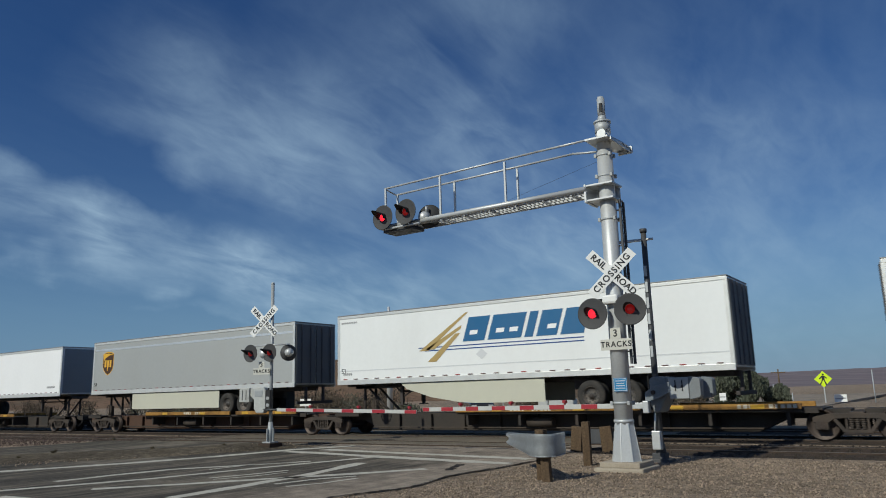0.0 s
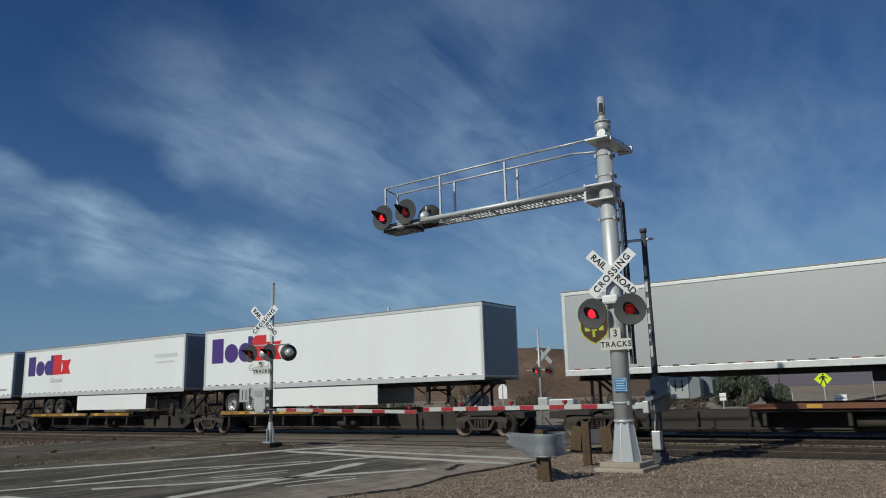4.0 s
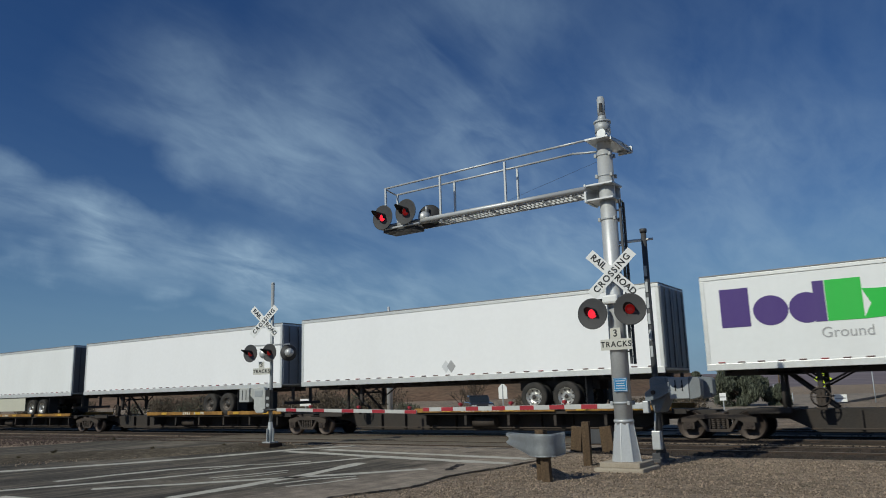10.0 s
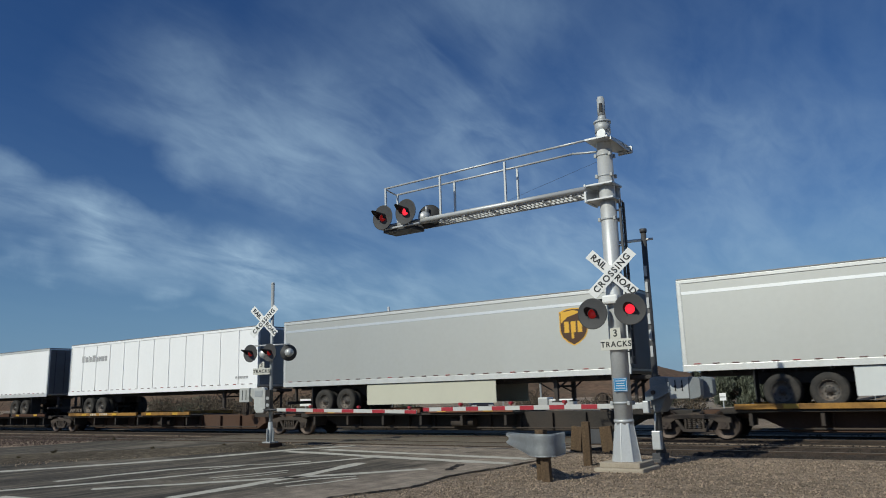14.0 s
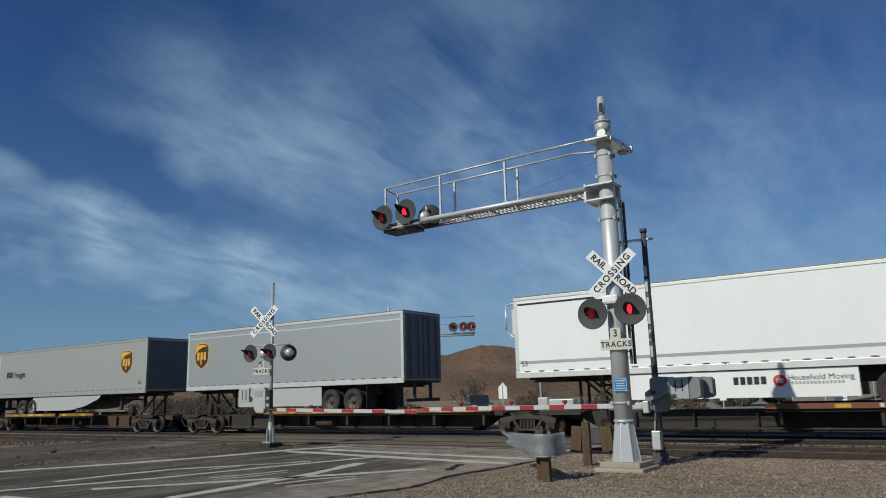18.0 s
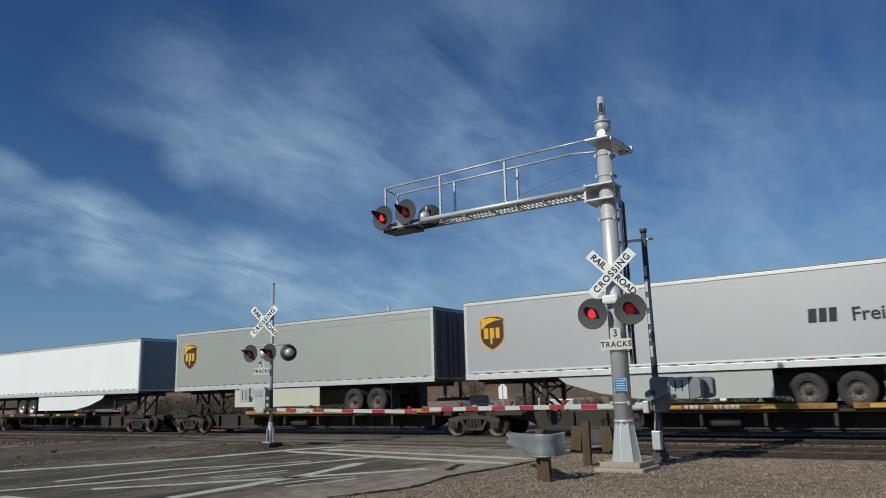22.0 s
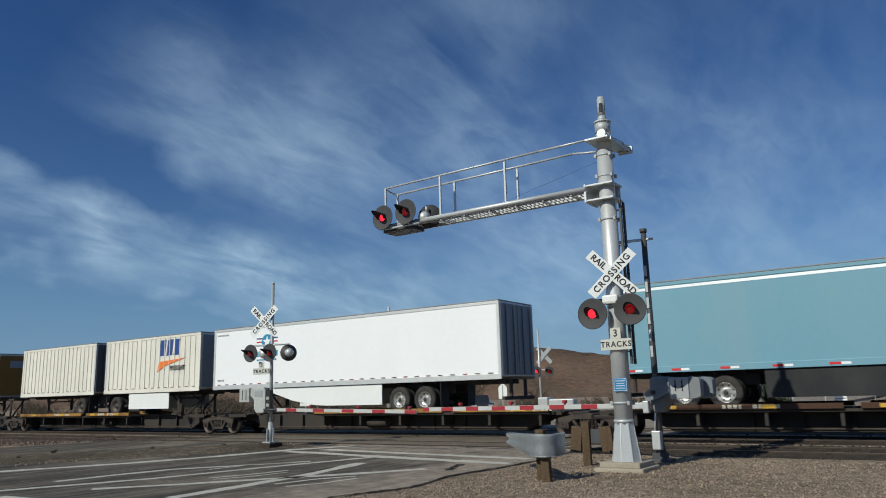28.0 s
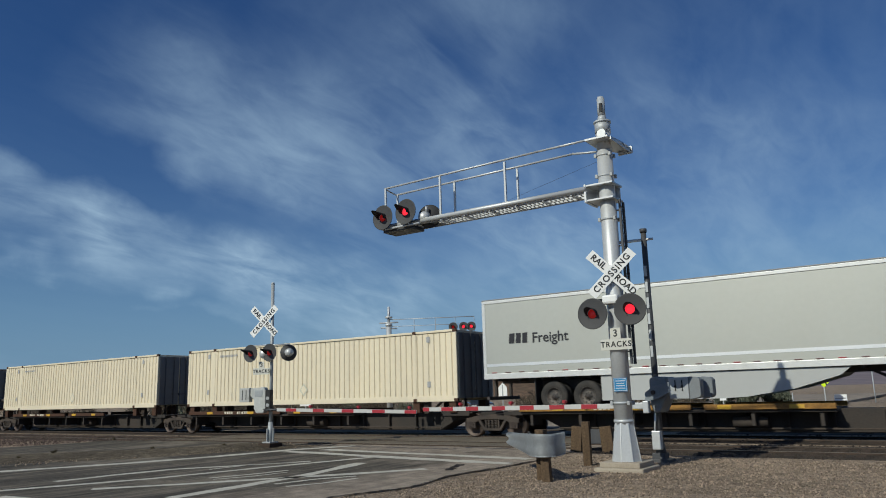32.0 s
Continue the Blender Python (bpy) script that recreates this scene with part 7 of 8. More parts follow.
def box_container(name, left, L, mat, label, top=2.72):
    """A corrugated container standing on the car's deck."""
    z0 = DECK + 0.41
    th = thing(name, pose(0, TRACK_Y, z0), label, "container", "containers on the train")
    RIDERS.append((th, left + L / 2, z0))
    h = L / 2
    bm = bmesh.new()
    bm_box(bm, (-h + 0.03, -HW + 0.08, 0.1), (h - 0.03, HW - 0.08, top - 0.02), 0.01)
    part("body", bm, M[mat], th)
    for s in (-1, 1):
        bm = bmesh.new()
        prev = None
        for x, y in grooves(-h + 0.12, h - 0.12, s * (HW - 0.005), s * (HW - 0.045), 0.275):
            cur = (bm.verts.new((x, y, 0.16)), bm.verts.new((x, y, top - 0.12)))
            if prev:
                bm.faces.new((prev[0], cur[0], cur[1], prev[1]))
            prev = cur
        part("corrugated_side", bm, M[mat], th)
        for za, zb in ((0.0, 0.22), (top - 0.09, top)):
            bm = bmesh.new()
            bm_box(bm, (-h, s * HW - 0.07 if s > 0 else -HW, za), (h, HW if s > 0 else -HW + 0.07, zb), 0.012)
            part("side_rail", bm, M[mat], th)
        for x in (-h + 0.08, -h + 2.0, h - 2.0, h - 0.08):
            bm = bmesh.new()
            bm_box(bm, (x - 0.08, s * HW - 0.09 if s > 0 else -HW - 0.012, 0.0), (x + 0.08, HW + 0.012 if s > 0 else -HW + 0.09, top + 0.01), 0.012)
            post = part("post", bm, M[mat], th)
            for z in (0.0, top - 0.11):
                bm = bmesh.new()
                bm_box(bm, (x - 0.085, s * HW - 0.10 if s > 0 else -HW - 0.016, z - 0.004), (x + 0.085, HW + 0.016 if s > 0 else -HW + 0.10, z + 0.125), 0.01)
                part("corner_casting", bm, M["sill_rust"], post)
    for x in (-h + 0.3, -h + 2.0, h - 2.0, h - 0.3):
        for y in (-1.05, 1.05):
            bm = bmesh.new()
            bm_box(bm, (x - 0.16, y - 0.18, -0.41), (x + 0.16, y + 0.18, 0.01), 0.015)
            part("support_foot", bm, M["sill_rust"], th, "rusty steel support foot")
    bars(th, -h + 2.4, top - 0.42, (0.11,) * 8, 0.10, "logo_grey", 0.05, None, 0, 0.004)
    flat("placard", [(-0.25, 0.62), (0.0, 0.34), (0.25, 0.62), (0.0, 0.90)], "skirt_cream", th, 0.008)
    flat("placard", [(-0.17, 0.62), (0.0, 0.42), (0.17, 0.62), (0.0, 0.82)], "container_cream", th, 0.011)
    for x in (-h + 1.5, h - 1.4):
        for z in (top - 0.45, 0.55):
            flat("mark", rect(x, x + 0.16, z, z + 0.22), "logo_grey", th, 0.004)
    # container doors and rods: shade put into the colour in place of cream
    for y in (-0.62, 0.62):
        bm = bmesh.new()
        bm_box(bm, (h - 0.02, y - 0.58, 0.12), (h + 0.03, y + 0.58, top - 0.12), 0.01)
        d = part("end_door", bm, M["shaded_end_dark"], th)
        for q in (-0.25, 0.25):
            bm = bmesh.new()
            bm_rod(bm, (h + 0.06, y + q, 0.1), (h + 0.06, y + q, top - 0.1), 0.022, seg=6)
            part("lock_rod", bm, M["motor"], d)
    return th


def make_wheelset(bm):
    for s in (-1, 1):
        prof = [(0.0, -0.09), (0.10, -0.10), (0.13, -0.06), (0.36, -0.02), (0.40, -0.075), (0.425, -0.075), (0.435, 0.05), (0.46, 0.065), (0.455, 0.085), (0.38, 0.085), (0.36, 0.02), (0.12, 0.06), (0.0, 0.06)]
        bm_lathe(bm, [(r, -s * q) if s > 0 else (r, q) for r, q in prof], "y", 26, (0, s * 0.77, 0))
    bm_rod(bm, (0, -0.98, 0), (0, 0.98, 0), 0.085, seg=10)
    for s in (-1, 1):
        bm_rod(bm, (0, s * 0.94, 0), (0, s * 1.08, 0), 0.11, seg=12)
        for i in range(3):
            a = 2 * math.pi * i / 3
            bm_rod(bm, (0.06 * math.cos(a), s * 1.08, 0.06 * math.sin(a)), (0.06 * math.cos(a), s * 1.10, 0.06 * math.sin(a)), 0.022, seg=6)
    return bm


def make_sideframe(bm):
    for s in (-1,):
        y0, y1 = (-1.06, -0.92) if s < 0 else (0.92, 1.06)
        bm_prism(bm, [(-1.12, 0.50), (-1.12, 0.66), (-0.62, 0.76), (0.62, 0.76), (1.12, 0.66), (1.12, 0.50), (0.72, 0.50), (0.56, 0.60), (0.30, 0.62), (-0.30, 0.62), (-0.56, 0.60), (-0.72, 0.50)], y0, y1, 0.012)
        bm_prism(bm, [(-0.62, 0.60), (-0.36, 0.22), (0.36, 0.22), (0.62, 0.60), (0.50, 0.60), (0.30, 0.31), (-0.30, 0.31), (-0.50, 0.60)], y0 + 0.01, y1 - 0.01, 0.01)
        for x in (-0.30, 0.24):
            bm_box(bm, (x, y0 + 0.02, 0.30), (x + 0.06, y1 - 0.02, 0.64))
        for x in (-0.89, 0.89):
            bm_box(bm, (x - 0.17, y0 + 0.0, 0.30), (x + 0.17, y1, 0.54), 0.02)
    return bm


def make_spring(bm):
    prof = [(0.0, 0.31)]
    for k in range(5):
        prof += [(0.045, 0.315 + 0.06 * k), (0.068, 0.33 + 0.06 * k), (0.068, 0.35 + 0.06 * k), (0.045, 0.365 + 0.06 * k)]
    return bm_lathe(bm, prof + [(0.0, 0.61)], "z", 8)


def bogie(parent, x):
    """A two-axle truck under a car."""
    fr = part("bogie", shared("bogie_bolster", lambda b: bm_box(b, (-0.2, -1.0, 0.55), (0.2, 1.0, 0.80), 0.03), M["bogie"]), None, parent, "grimy cast steel railway truck", pose(x, 0, 0.03))
    for rz in (0, 180):
        part("side_frame", shared("bogie_sideframe", make_sideframe, M["bogie"]), None, fr, m=pose(0, 0, 0, 0, 0, rz))
        for sx in (-0.15, 0.0, 0.15):
            part("spring", shared("bogie_spring", make_spring, M["bogie"]), None, fr, m=pose(sx, -0.99 if rz else 0.99, 0))
    for dx in (-0.89, 0.89):
        w = part("wheelset", shared("wheelset", make_wheelset, M["wheelsteel"]), None, fr, "", pose(dx, 0, 0.425))
        WHEELSETS.append(w)


def spine_car(x0, x1, wheel_left, sill, spine, trucks, label):
    """One platform of a spine car between its joints x0 and x1; trucks: the places of its own trucks."""
    L = x1 - x0
    h = L / 2
    th = thing("spine_car", pose(0, TRACK_Y, 0), label, "railway car", "cars of the train")
    RIDERS.append((th, x0 + h, 0.0))
    s = -1 if wheel_left else 1
    bm = bmesh.new()
    bm_prism(bm, [(-h + 0.15, 0.90), (-h + 0.15, 0.66), (-h + 1.9, 0.62), (-h + 2.7, 0.22), (h - 2.7, 0.22), (h - 1.9, 0.62), (h - 0.15, 0.66), (h - 0.15, 0.90)], -0.48, 0.48, 0.015)
    part("centre_sill", bm, M[spine], th, "deep welded steel centre sill")
    # webs and stiffeners on the sill
    for i in range(9):
        bm = bmesh.new()
        x = -h + 3.8 + (L - 7.6) * i / 8
        bm_box(bm, (x - 0.03, -0.62, 0.28), (x + 0.03, -0.475, 0.86), 0.006)
        part("stiffener", bm, M[spine], th)
    # wheel platform with a side sill, from the tandem's end past the middle
    a, b = (-h + 1.3, h * 0.30) if s < 0 else (-h * 0.30, h - 1.3)
    bm = bmesh.new()
    bm_box(bm, (a, -1.26, 0.84), (b, 1.26, DECK), 0.01)
    part("wheel_platform", bm, M["spine"], th, "dark wheel platform")
    for side in (-1, 1):
        for q0, q1 in ((a, a + (b - a) * 0.60), (a + (b - a) * 0.64, b)):
            bm = bmesh.new()
            y0, y1 = (-1.36, -1.26) if side < 0 else (1.26, 1.36)
            bm_box(bm, (q0, y0, 0.925), (q1, y1, 1.085), 0.012)
            sl = part("side_sill", bm, M[sill], th, "faded painted side sill")
            if side < 0 and q1 - q0 > 4:
                xx = q0 + (q1 - q0) * (0.3 + 0.35 * random.random())
                for w in (0.10, 0.12, 0.11, 0.08, 0.11, 0.07, 0.11, 0.12, 0.10):
                    bm = bmesh.new()
                    bm_box(bm, (xx, -1.366, 0.955), (xx + w, -1.3605, 1.065))
                    part("reporting_mark", bm, M["mark_cream"], sl)
                    xx += 0.16 if w != 0.08 else 0.40
    for i in range(6):
        x = a + 0.4 + (b - a - 0.8) * i / 5
        bm = bmesh.new()
        bm_prism(bm, [(x - 0.05, 0.86), (x + 0.05, 0.86), (x + 0.05, 0.45), (x - 0.05, 0.45)], -1.2, -0.48)
        part("outrigger", bm, M["spine"], th)
    # hitch stand at the other end
    xh = -s * (h - 1.9)
    bm = bmesh.new()
    bm_box(bm, (xh - 0.5, -0.5, 1.92), (xh + 0.5, 0.5, 2.06), 0.03)
    for y in (-0.35, 0.35):
        bm_rod(bm, (xh - 0.1, y, 1.95), (xh - 0.1, y, 0.9), 0.06, seg=8)
        bm_rod(bm, (xh + 0.1, y, 1.95), (xh + s * 1.3, y, 0.92), 0.05, seg=8)
    part("hitch_stand", bm, M["blackside"], th, "dark fifth wheel hitch stand")
    # end steps, hand rails and brake gear
    for e in (-1, 1):
        bm = bmesh.new()
        bm_box(bm, (e * (h - 1.5) - 0.7, -1.1, 0.88), (e * (h - 1.5) + 0.7, 1.1, 0.93), 0.01)
        bm_box(bm, (e * (h - 1.5) - 0.6, -1.14, 0.80), (e * (h - 1.5) + 0.6, -1.10, 0.96))
        part("end_platform", bm, M["spine"], th)
    bm = bmesh.new()
    bm_rod(bm, (-0.3, -0.75, 0.55), (0.7, -0.75, 0.55), 0.17, seg=12)
    part("brake_reservoir", bm, M["bogie"], th)
    bm = bmesh.new()
    bm_rod(bm, (-h + 2.5, -0.66, 0.34), (h - 2.5, -0.66, 0.34), 0.03, seg=6)
    part("brake_pipe", bm, M["bogie"], th)
    for f in (0.15, 0.42, 0.70, 0.9):
        bm = bmesh.new()
        xd = a + (b - a) * f
        bm_box(bm, (xd - 0.20, -1.3725, 0.95), (xd + 0.20, -1.3605, 1.06))
        part("reflective_decal", bm, M["decal"], th, "yellow reflective decal")
    if trucks:
        bm = bmesh.new()
        xb = -s * (h - 2.9)
        bm_lathe(bm, [(0.25, -0.02), (0.28, 0.0), (0.25, 0.02), (0.23, 0.0), (0.25, -0.02)], "y", 16, (xb, -1.12, 1.25))
        bm_rod(bm, (xb - 0.25, -1.12, 1.25), (xb + 0.25, -1.12, 1.25), 0.015, seg=6)
        bm_rod(bm, (xb, -1.12, 1.0), (xb, -1.12, 1.5), 0.015, seg=6)
        bm_rod(bm, (xb, -1.12, 1.25), (xb, -0.95, 1.25), 0.03, seg=6)
        part("brake_wheel", bm, M["bogie"], th, "round hand brake wheel")
        bm = bmesh.new()
        bm_box(bm, (xb - 0.12, -1.1, 0.88), (xb + 0.12, -0.9, 1.45), 0.02)
        part("brake_stand", bm, M["bogie"], th)
    for e in (-1, 1):
        bm = bmesh.new()
        bm_tube(bm, [(e * (h - 0.9 + 0.1125 * k), -0.62 + 0.0125 * k, 0.68 - 0.34 * math.sin(math.pi * k / 8)) for k in range(9)], 0.028)
        part("air_hose", bm, M["black"], th)
    for x in trucks:
        bogie(th, x - (x0 + h))
    return th


# the trailers in order from the train's head: name, left end, length, nose, body, label, and what sets each apart
BROAD_LINE = ((3.57, 3.67, "bright_strip"),)
HIGH_LINE = ((3.68, 3.74, "bright_strip"),)
G, WH, DW = "trailer_grey", "trailer_white", "trailer_dull_white"
S53 = 16.15
TRAIN = [
    ("Z0", dict(left=-1.51, L=S53, nose=1, body=WH, label="plain white box trailer on a railway spine car", wheels=0.75), 0),
    ("A", dict(left=-21.75, L=S53, nose=-1, body=WH, label="white box trailer with blue blocks and tan feather stripes", logos=("feathers", "number_nose", "small_print"), skirt=("skirt_cream", .225, .60, -1), wheels=0.745, stripes=((1.72, 1.76, "logo_pale"),)), 0),
    ("B", dict(left=-40.48, L=S53, nose=-1, body=G, label="grey box trailer with a brown and gold shield emblem", logos=("shield:.092:1.05:0", "number_nose"), skirt=("skirt_cream", .24, .68, 0), stripes=BROAD_LINE, wheels=0.755), 1),
    ("C", dict(left=-60.0, L=S53, nose=1, body="trailer_bright_white", label="clean white box trailer with polished wheels", logos=("number_bars", "small_print"), rim="rim", wheels=0.774), 0),
    ("D", dict(left=-80.55, L=S53, nose=-1, body=DW, label="off white panelled trailer with dirt on its ribs", logos=("number_left",), ribs=12, rim="rim", wheels=0.755, rail=DW), 0),
    ("E", dict(left=-99.4, L=13.72, nose=-1, body="trailer_mid_grey", label="dark grey short trailer with a lime and brown shield", logos=("shield:.085:1.05:1",), wheels=0.77), 1),
    ("F", dict(left=-118.8, L=S53, nose=1, body=WH, label="white trailer with purple and red letter blocks", logos=("blocks_red",), skirt=("skirt_white", .27, .68, 0), wheels=0.83, rim="rim", endmat="shaded_end_slate"), 0),
    ("P", dict(left=-136.5, L=S53, nose=1, body=WH, label="white trailer with large purple and red letter blocks", logos=("blocks_red", "ghost"), skirt=("skirt_white", .39, .80, 0), wheels=0.76), 0),
    ("Q", dict(left=-153.98, L=S53, nose=1, body="trailer_bright_white", label="clean white trailer with dark green word blocks", logos=("green_words", "number_bars"), wheels=0.73, rim="rim"), 0),
    ("R", dict(left=-169.3, L=13.72, nose=1, body="trailer_olive_grey", label="grey short trailer with a lime and brown shield", logos=("shield:.895:1.05:1",), stripes=HIGH_LINE, wheels=0.751), 0),
    ("S", dict(left=-189.8, L=S53, nose=-1, body="trailer_cool_grey", label="dull grey trailer with a brown shield and grey skirt", logos=("shield:.084:1.05:0", "number_nose"), skirt=("skirt_grey", .25, .665, -1), stripes=HIGH_LINE + ((3.82, 3.92, "bright_strip"),), wheels=0.763), 1),
    ("U", dict(left=-209.3, L=S53, nose=1, body=DW, label="ribbed off white trailer with narrow grey stripes", logos=("number_bars", "rust_edge"), ribs=16, wheels=0.82, rim="rim", rail=DW, ribmat="logo_grey", endmat="container_rust"), 0),
    ("V", dict(left=-227.45, L=S53, nose=-1, body=WH, label="white trailer with purple and green letter blocks", logos=("blocks_green", "ghost"), wheels=0.738, rim="rim", endmat="shaded_end_slate"), 0),
    ("W", dict(left=-244.9, L=S53, nose=-1, body="trailer_bright_white", label="plain white trailer with small grey placards", logos=("placards",), wheels=0.745, rim="rim", endmat="shaded_end_slate"), 0),
    ("X", dict(left=-262.29, L=S53, nose=-1, body="trailer_bright_white", label="plain white trailer with nothing on its side", wheels=0.73, endmat="shaded_end_slate"), 0),
    ("Y", dict(left=-279.75, L=S53, nose=-1, body=WH, label="white trailer with purple and green letter blocks and skirt", logos=("blocks_green",), skirt=("skirt_cream", .27, .67, 0), wheels=0.76, rim="rim"), 1),
    ("Z", dict(left=-298.1, L=14.63, nose=1, body=WH, label="white trailer with a red square emblem and black word bars", logos=("red_disc_words",), wheels=0.79, rim="rim"), 0),
    ("A2", dict(left=-317.39, L=S53, nose=1, body="trailer_grey", label="grey trailer with brown shield and cream skirt", logos=("shield:.895:1.05:0",), skirt=("skirt_pale", .29, .68, 0), stripes=BROAD_LINE, wheels=0.79), 0),
    ("B2", dict(left=-335.23, L=S53, nose=1, body=G, label="grey trailer with brown shield and long cream skirt", logos=("shield:.88:1.05:0",), skirt=("skirt_cream", .30, .68, 0), stripes=BROAD_LINE, wheels=0.81), 0),
    ("C2", dict(left=-353.1, L=S53, nose=1, body="trailer_bright_white", label="white panelled trailer with grey word blocks", logos=("crown_words", "number_bars"), ribs=11, wheels=0.83, rail="trailer_bright_white"), 0),
    ("D2", dict(left=-371.7, L=S53, nose=-1, body="trailer_bright_white", label="plain bright white trailer with bare side", wheels=0.80), 0),
    ("F2", dict(left=-388.5, L=13.72, nose=1, body="trailer_olive_grey", label="pale grey short trailer with a lime and brown shield", logos=("shield:.85:1.1:1",), stripes=HIGH_LINE, wheels=0.80), 0),
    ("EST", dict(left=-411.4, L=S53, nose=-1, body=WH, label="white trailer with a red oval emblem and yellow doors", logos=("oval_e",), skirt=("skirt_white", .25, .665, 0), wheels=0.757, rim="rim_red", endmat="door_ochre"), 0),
    ("G2", dict(left=-430.2, L=13.72, nose=-1, body="trailer_mid_grey", label="grey short trailer with a brown and gold shield", logos=("shield:.08:1.05:0",), skirt=("skirt_grey", .28, .67, 0), stripes=HIGH_LINE, wheels=0.755), 1),
    ("H2", dict(left=-449.8, L=S53, nose=1, body="trailer_olive_grey", label="grey trailer with shield, dark word blocks and tapered skirt", logos=("shield:.885:1.05:0", "dark_words_left", "number_right"), skirt=("skirt_grey", .28, .72, 1), wheels=0.76, rim="rim_dark", rail="trailer_olive_grey"), 0),
    ("I2", dict(left=-467.9, L=S53, nose=-1, body=WH, label="white trailer with a blue band and blue figure emblem", logos=("strongman",), wheels=0.778, rim="rim", endmat="shaded_end_slate"), 0),
    ("J2", dict(left=-485.35, L=S53, nose=-1, body=WH, label="white trailer with purple and red letter blocks and skirt", logos=("blocks_red", "ghost"), skirt=("skirt_white", .24, .62, 0), wheels=0.76, rim="rim"), 0),
    ("K2", dict(left=-502.85, L=S53, nose=-1, body="trailer_cool_grey", label="purplish grey trailer with shield and dark word blocks", logos=("shield:.075:1.05:0", "dark_words_right"), skirt=("skirt_grey", .25, .66, -1), wheels=0.755, stripes=((1.42, 1.48, "bright_strip"),)), 0),
    ("L2", dict(left=-520.44, L=S53, nose=-1, body="trailer_olive_grey", label="warm grey trailer with brown shield and cream skirt", logos=("shield:.07:1.05:0",), skirt=("skirt_cream", .28, .62, 0), stripes=((3.66, 3.69, "logo_grey"),), wheels=0.78), 1),
    ("M2", dict(left=-539.7, L=S53, nose=1, body="trailer_bright_white", label="white trailer with a white tapered side skirt", skirt=("skirt_white", .36, .78, 1), wheels=0.72, rim="rim", logos=()), 0),
    ("N2", dict(left=-557.1, L=S53, nose=1, body="trailer_soft_white", label="white trailer with a small upright mark", logos=("upright_mark",), wheels=0.74, rim="rim"), 0),
    ("O2", dict(left=-574.53, L=S53, nose=1, body="trailer_orange", label="orange panelled trailer with a dusty tan lower band", ribs=12, band="trailer_tan", rail="trailer_tan", skirt=("skirt_cream", .37, .80, 1), wheels=0.766, rim="rim_dark", logos=("placards_high",)), 0),
    ("P2", dict(left=-592.15, L=S53, nose=1, body=WH, label="white trailer with a blue star disc and word blocks", logos=("star_words_right",), ribs=11, ribmat="trailer_white", rail=WH, skirt=("skirt_cream", .31, .70, 1), wheels=0.80, rim="rim"), 0),
    ("Q2", dict(left=-610.2, L=S53, nose=-1, body="trailer_bright_white", label="plain white trailer with a dark blue lower line", stripes=((1.40, 1.48, "logo_blue"),), wheels=0.70, rim="rim", endmat="shaded_end_slate"), 1),
    ("R2", dict(left=-629.57, L=S53, nose=1, body="trailer_blue", label="light blue trailer with a white number plate", logos=("number_plate_right", "tape"), wheels=0.82, rim="rim", skirt=("black", .29, .62, 0), rail="trailer_blue", stripes=((3.82, 3.91, "bright_strip"),), strip=False), 0),
    ("S2", dict(left=-649.95, L=S53, nose=-1, body="trailer_bright_white", label="white trailer with a blue star disc, doors closed", logos=("star_words_left", "small_print"), skirt=("skirt_white", .26, .65, -1), wheels=0.745, rim="rim", endmat="shaded_end_slate"), 0),
    ("T2", dict(left=-659.3, L=8.30, nose=1, body="trailer_cream_white", label="short ribbed off white trailer with blue and orange blocks", logos=("orange_swoosh",), ribs=19, wheels=0.86, skirt=("skirt_white", .28, .70, 0), rail="trailer_cream_white", ribmat="trailer_cream_white"), 0),
    ("U2", dict(left=-668.5, L=8.20, nose=-1, body="trailer_cream_white", label="short ribbed off white trailer with no emblem", ribs=19, wheels=0.84, rail="trailer_cream_white", ribmat="trailer_cream_white"), 0),
    ("V2", dict(left=-688.0, L=S53, nose=1, body="trailer_pale_grey", label="white corrugated container trailer with yellow ends", logos=("oval_e_left",), corr=1, wheels=0.80, endmat="container_yellow", rail="trailer_pale_grey"), 1),
    ("W2", dict(left=-705.3, L=S53, nose=1, body="trailer_bright_white", label="plain glossy white trailer with bare side", wheels=0.80, rim="rim"), 0),
    ("X2", dict(left=-722.75, L=S53, nose=1, body="trailer_olive_grey", label="grey trailer with shield, dark word blocks and grey skirt", logos=("shield:.885:1.05:0", "dark_words_left", "number_right"), skirt=("skirt_grey", .28, .72, 1), stripes=((1.62, 1.72, "bright_strip"),), wheels=0.79), 0),
]
for code, spec, _ in TRAIN:
    trailer("box_trailer", **spec)
# words and emblem on the skirt of the trailer with yellow doors
est = RIDERS[[c for c, s, _ in TRAIN].index("EST") - len(TRAIN)][0]
skirt_near = [o for o in est.children if o.name.startswith("side_skirt") and min(v.co.y for v in o.data.vertices) < 0][0]
for i in range(5):
    flat("logo_bar", rect(-0.68 + 0.195 * i, -0.53 + 0.195 * i, 0.72, 0.95), "logo_black", skirt_near, 0.006, "", -1.247)
flat("logo_disc", oval(0.62, 0.82, 0.19, 0.17), "logo_red", skirt_near, 0.005, "", -1.247)
flat("logo_bar", rect(0.53, 0.71, 0.76, 0.88), "logo_pale", skirt_near, 0.009, "", -1.247)
text_part("Household Moving", 0.225, M["logo_black"], skirt_near, pose(1.69, -1.252, 0.89) @ FACE)
for i in range(14):
    flat("logo_bar", rect(0.92 + 0.1 * i, 0.99 + 0.1 * i, 0.70, 0.78), "logo_grey", skirt_near, 0.005, "", -1.247)
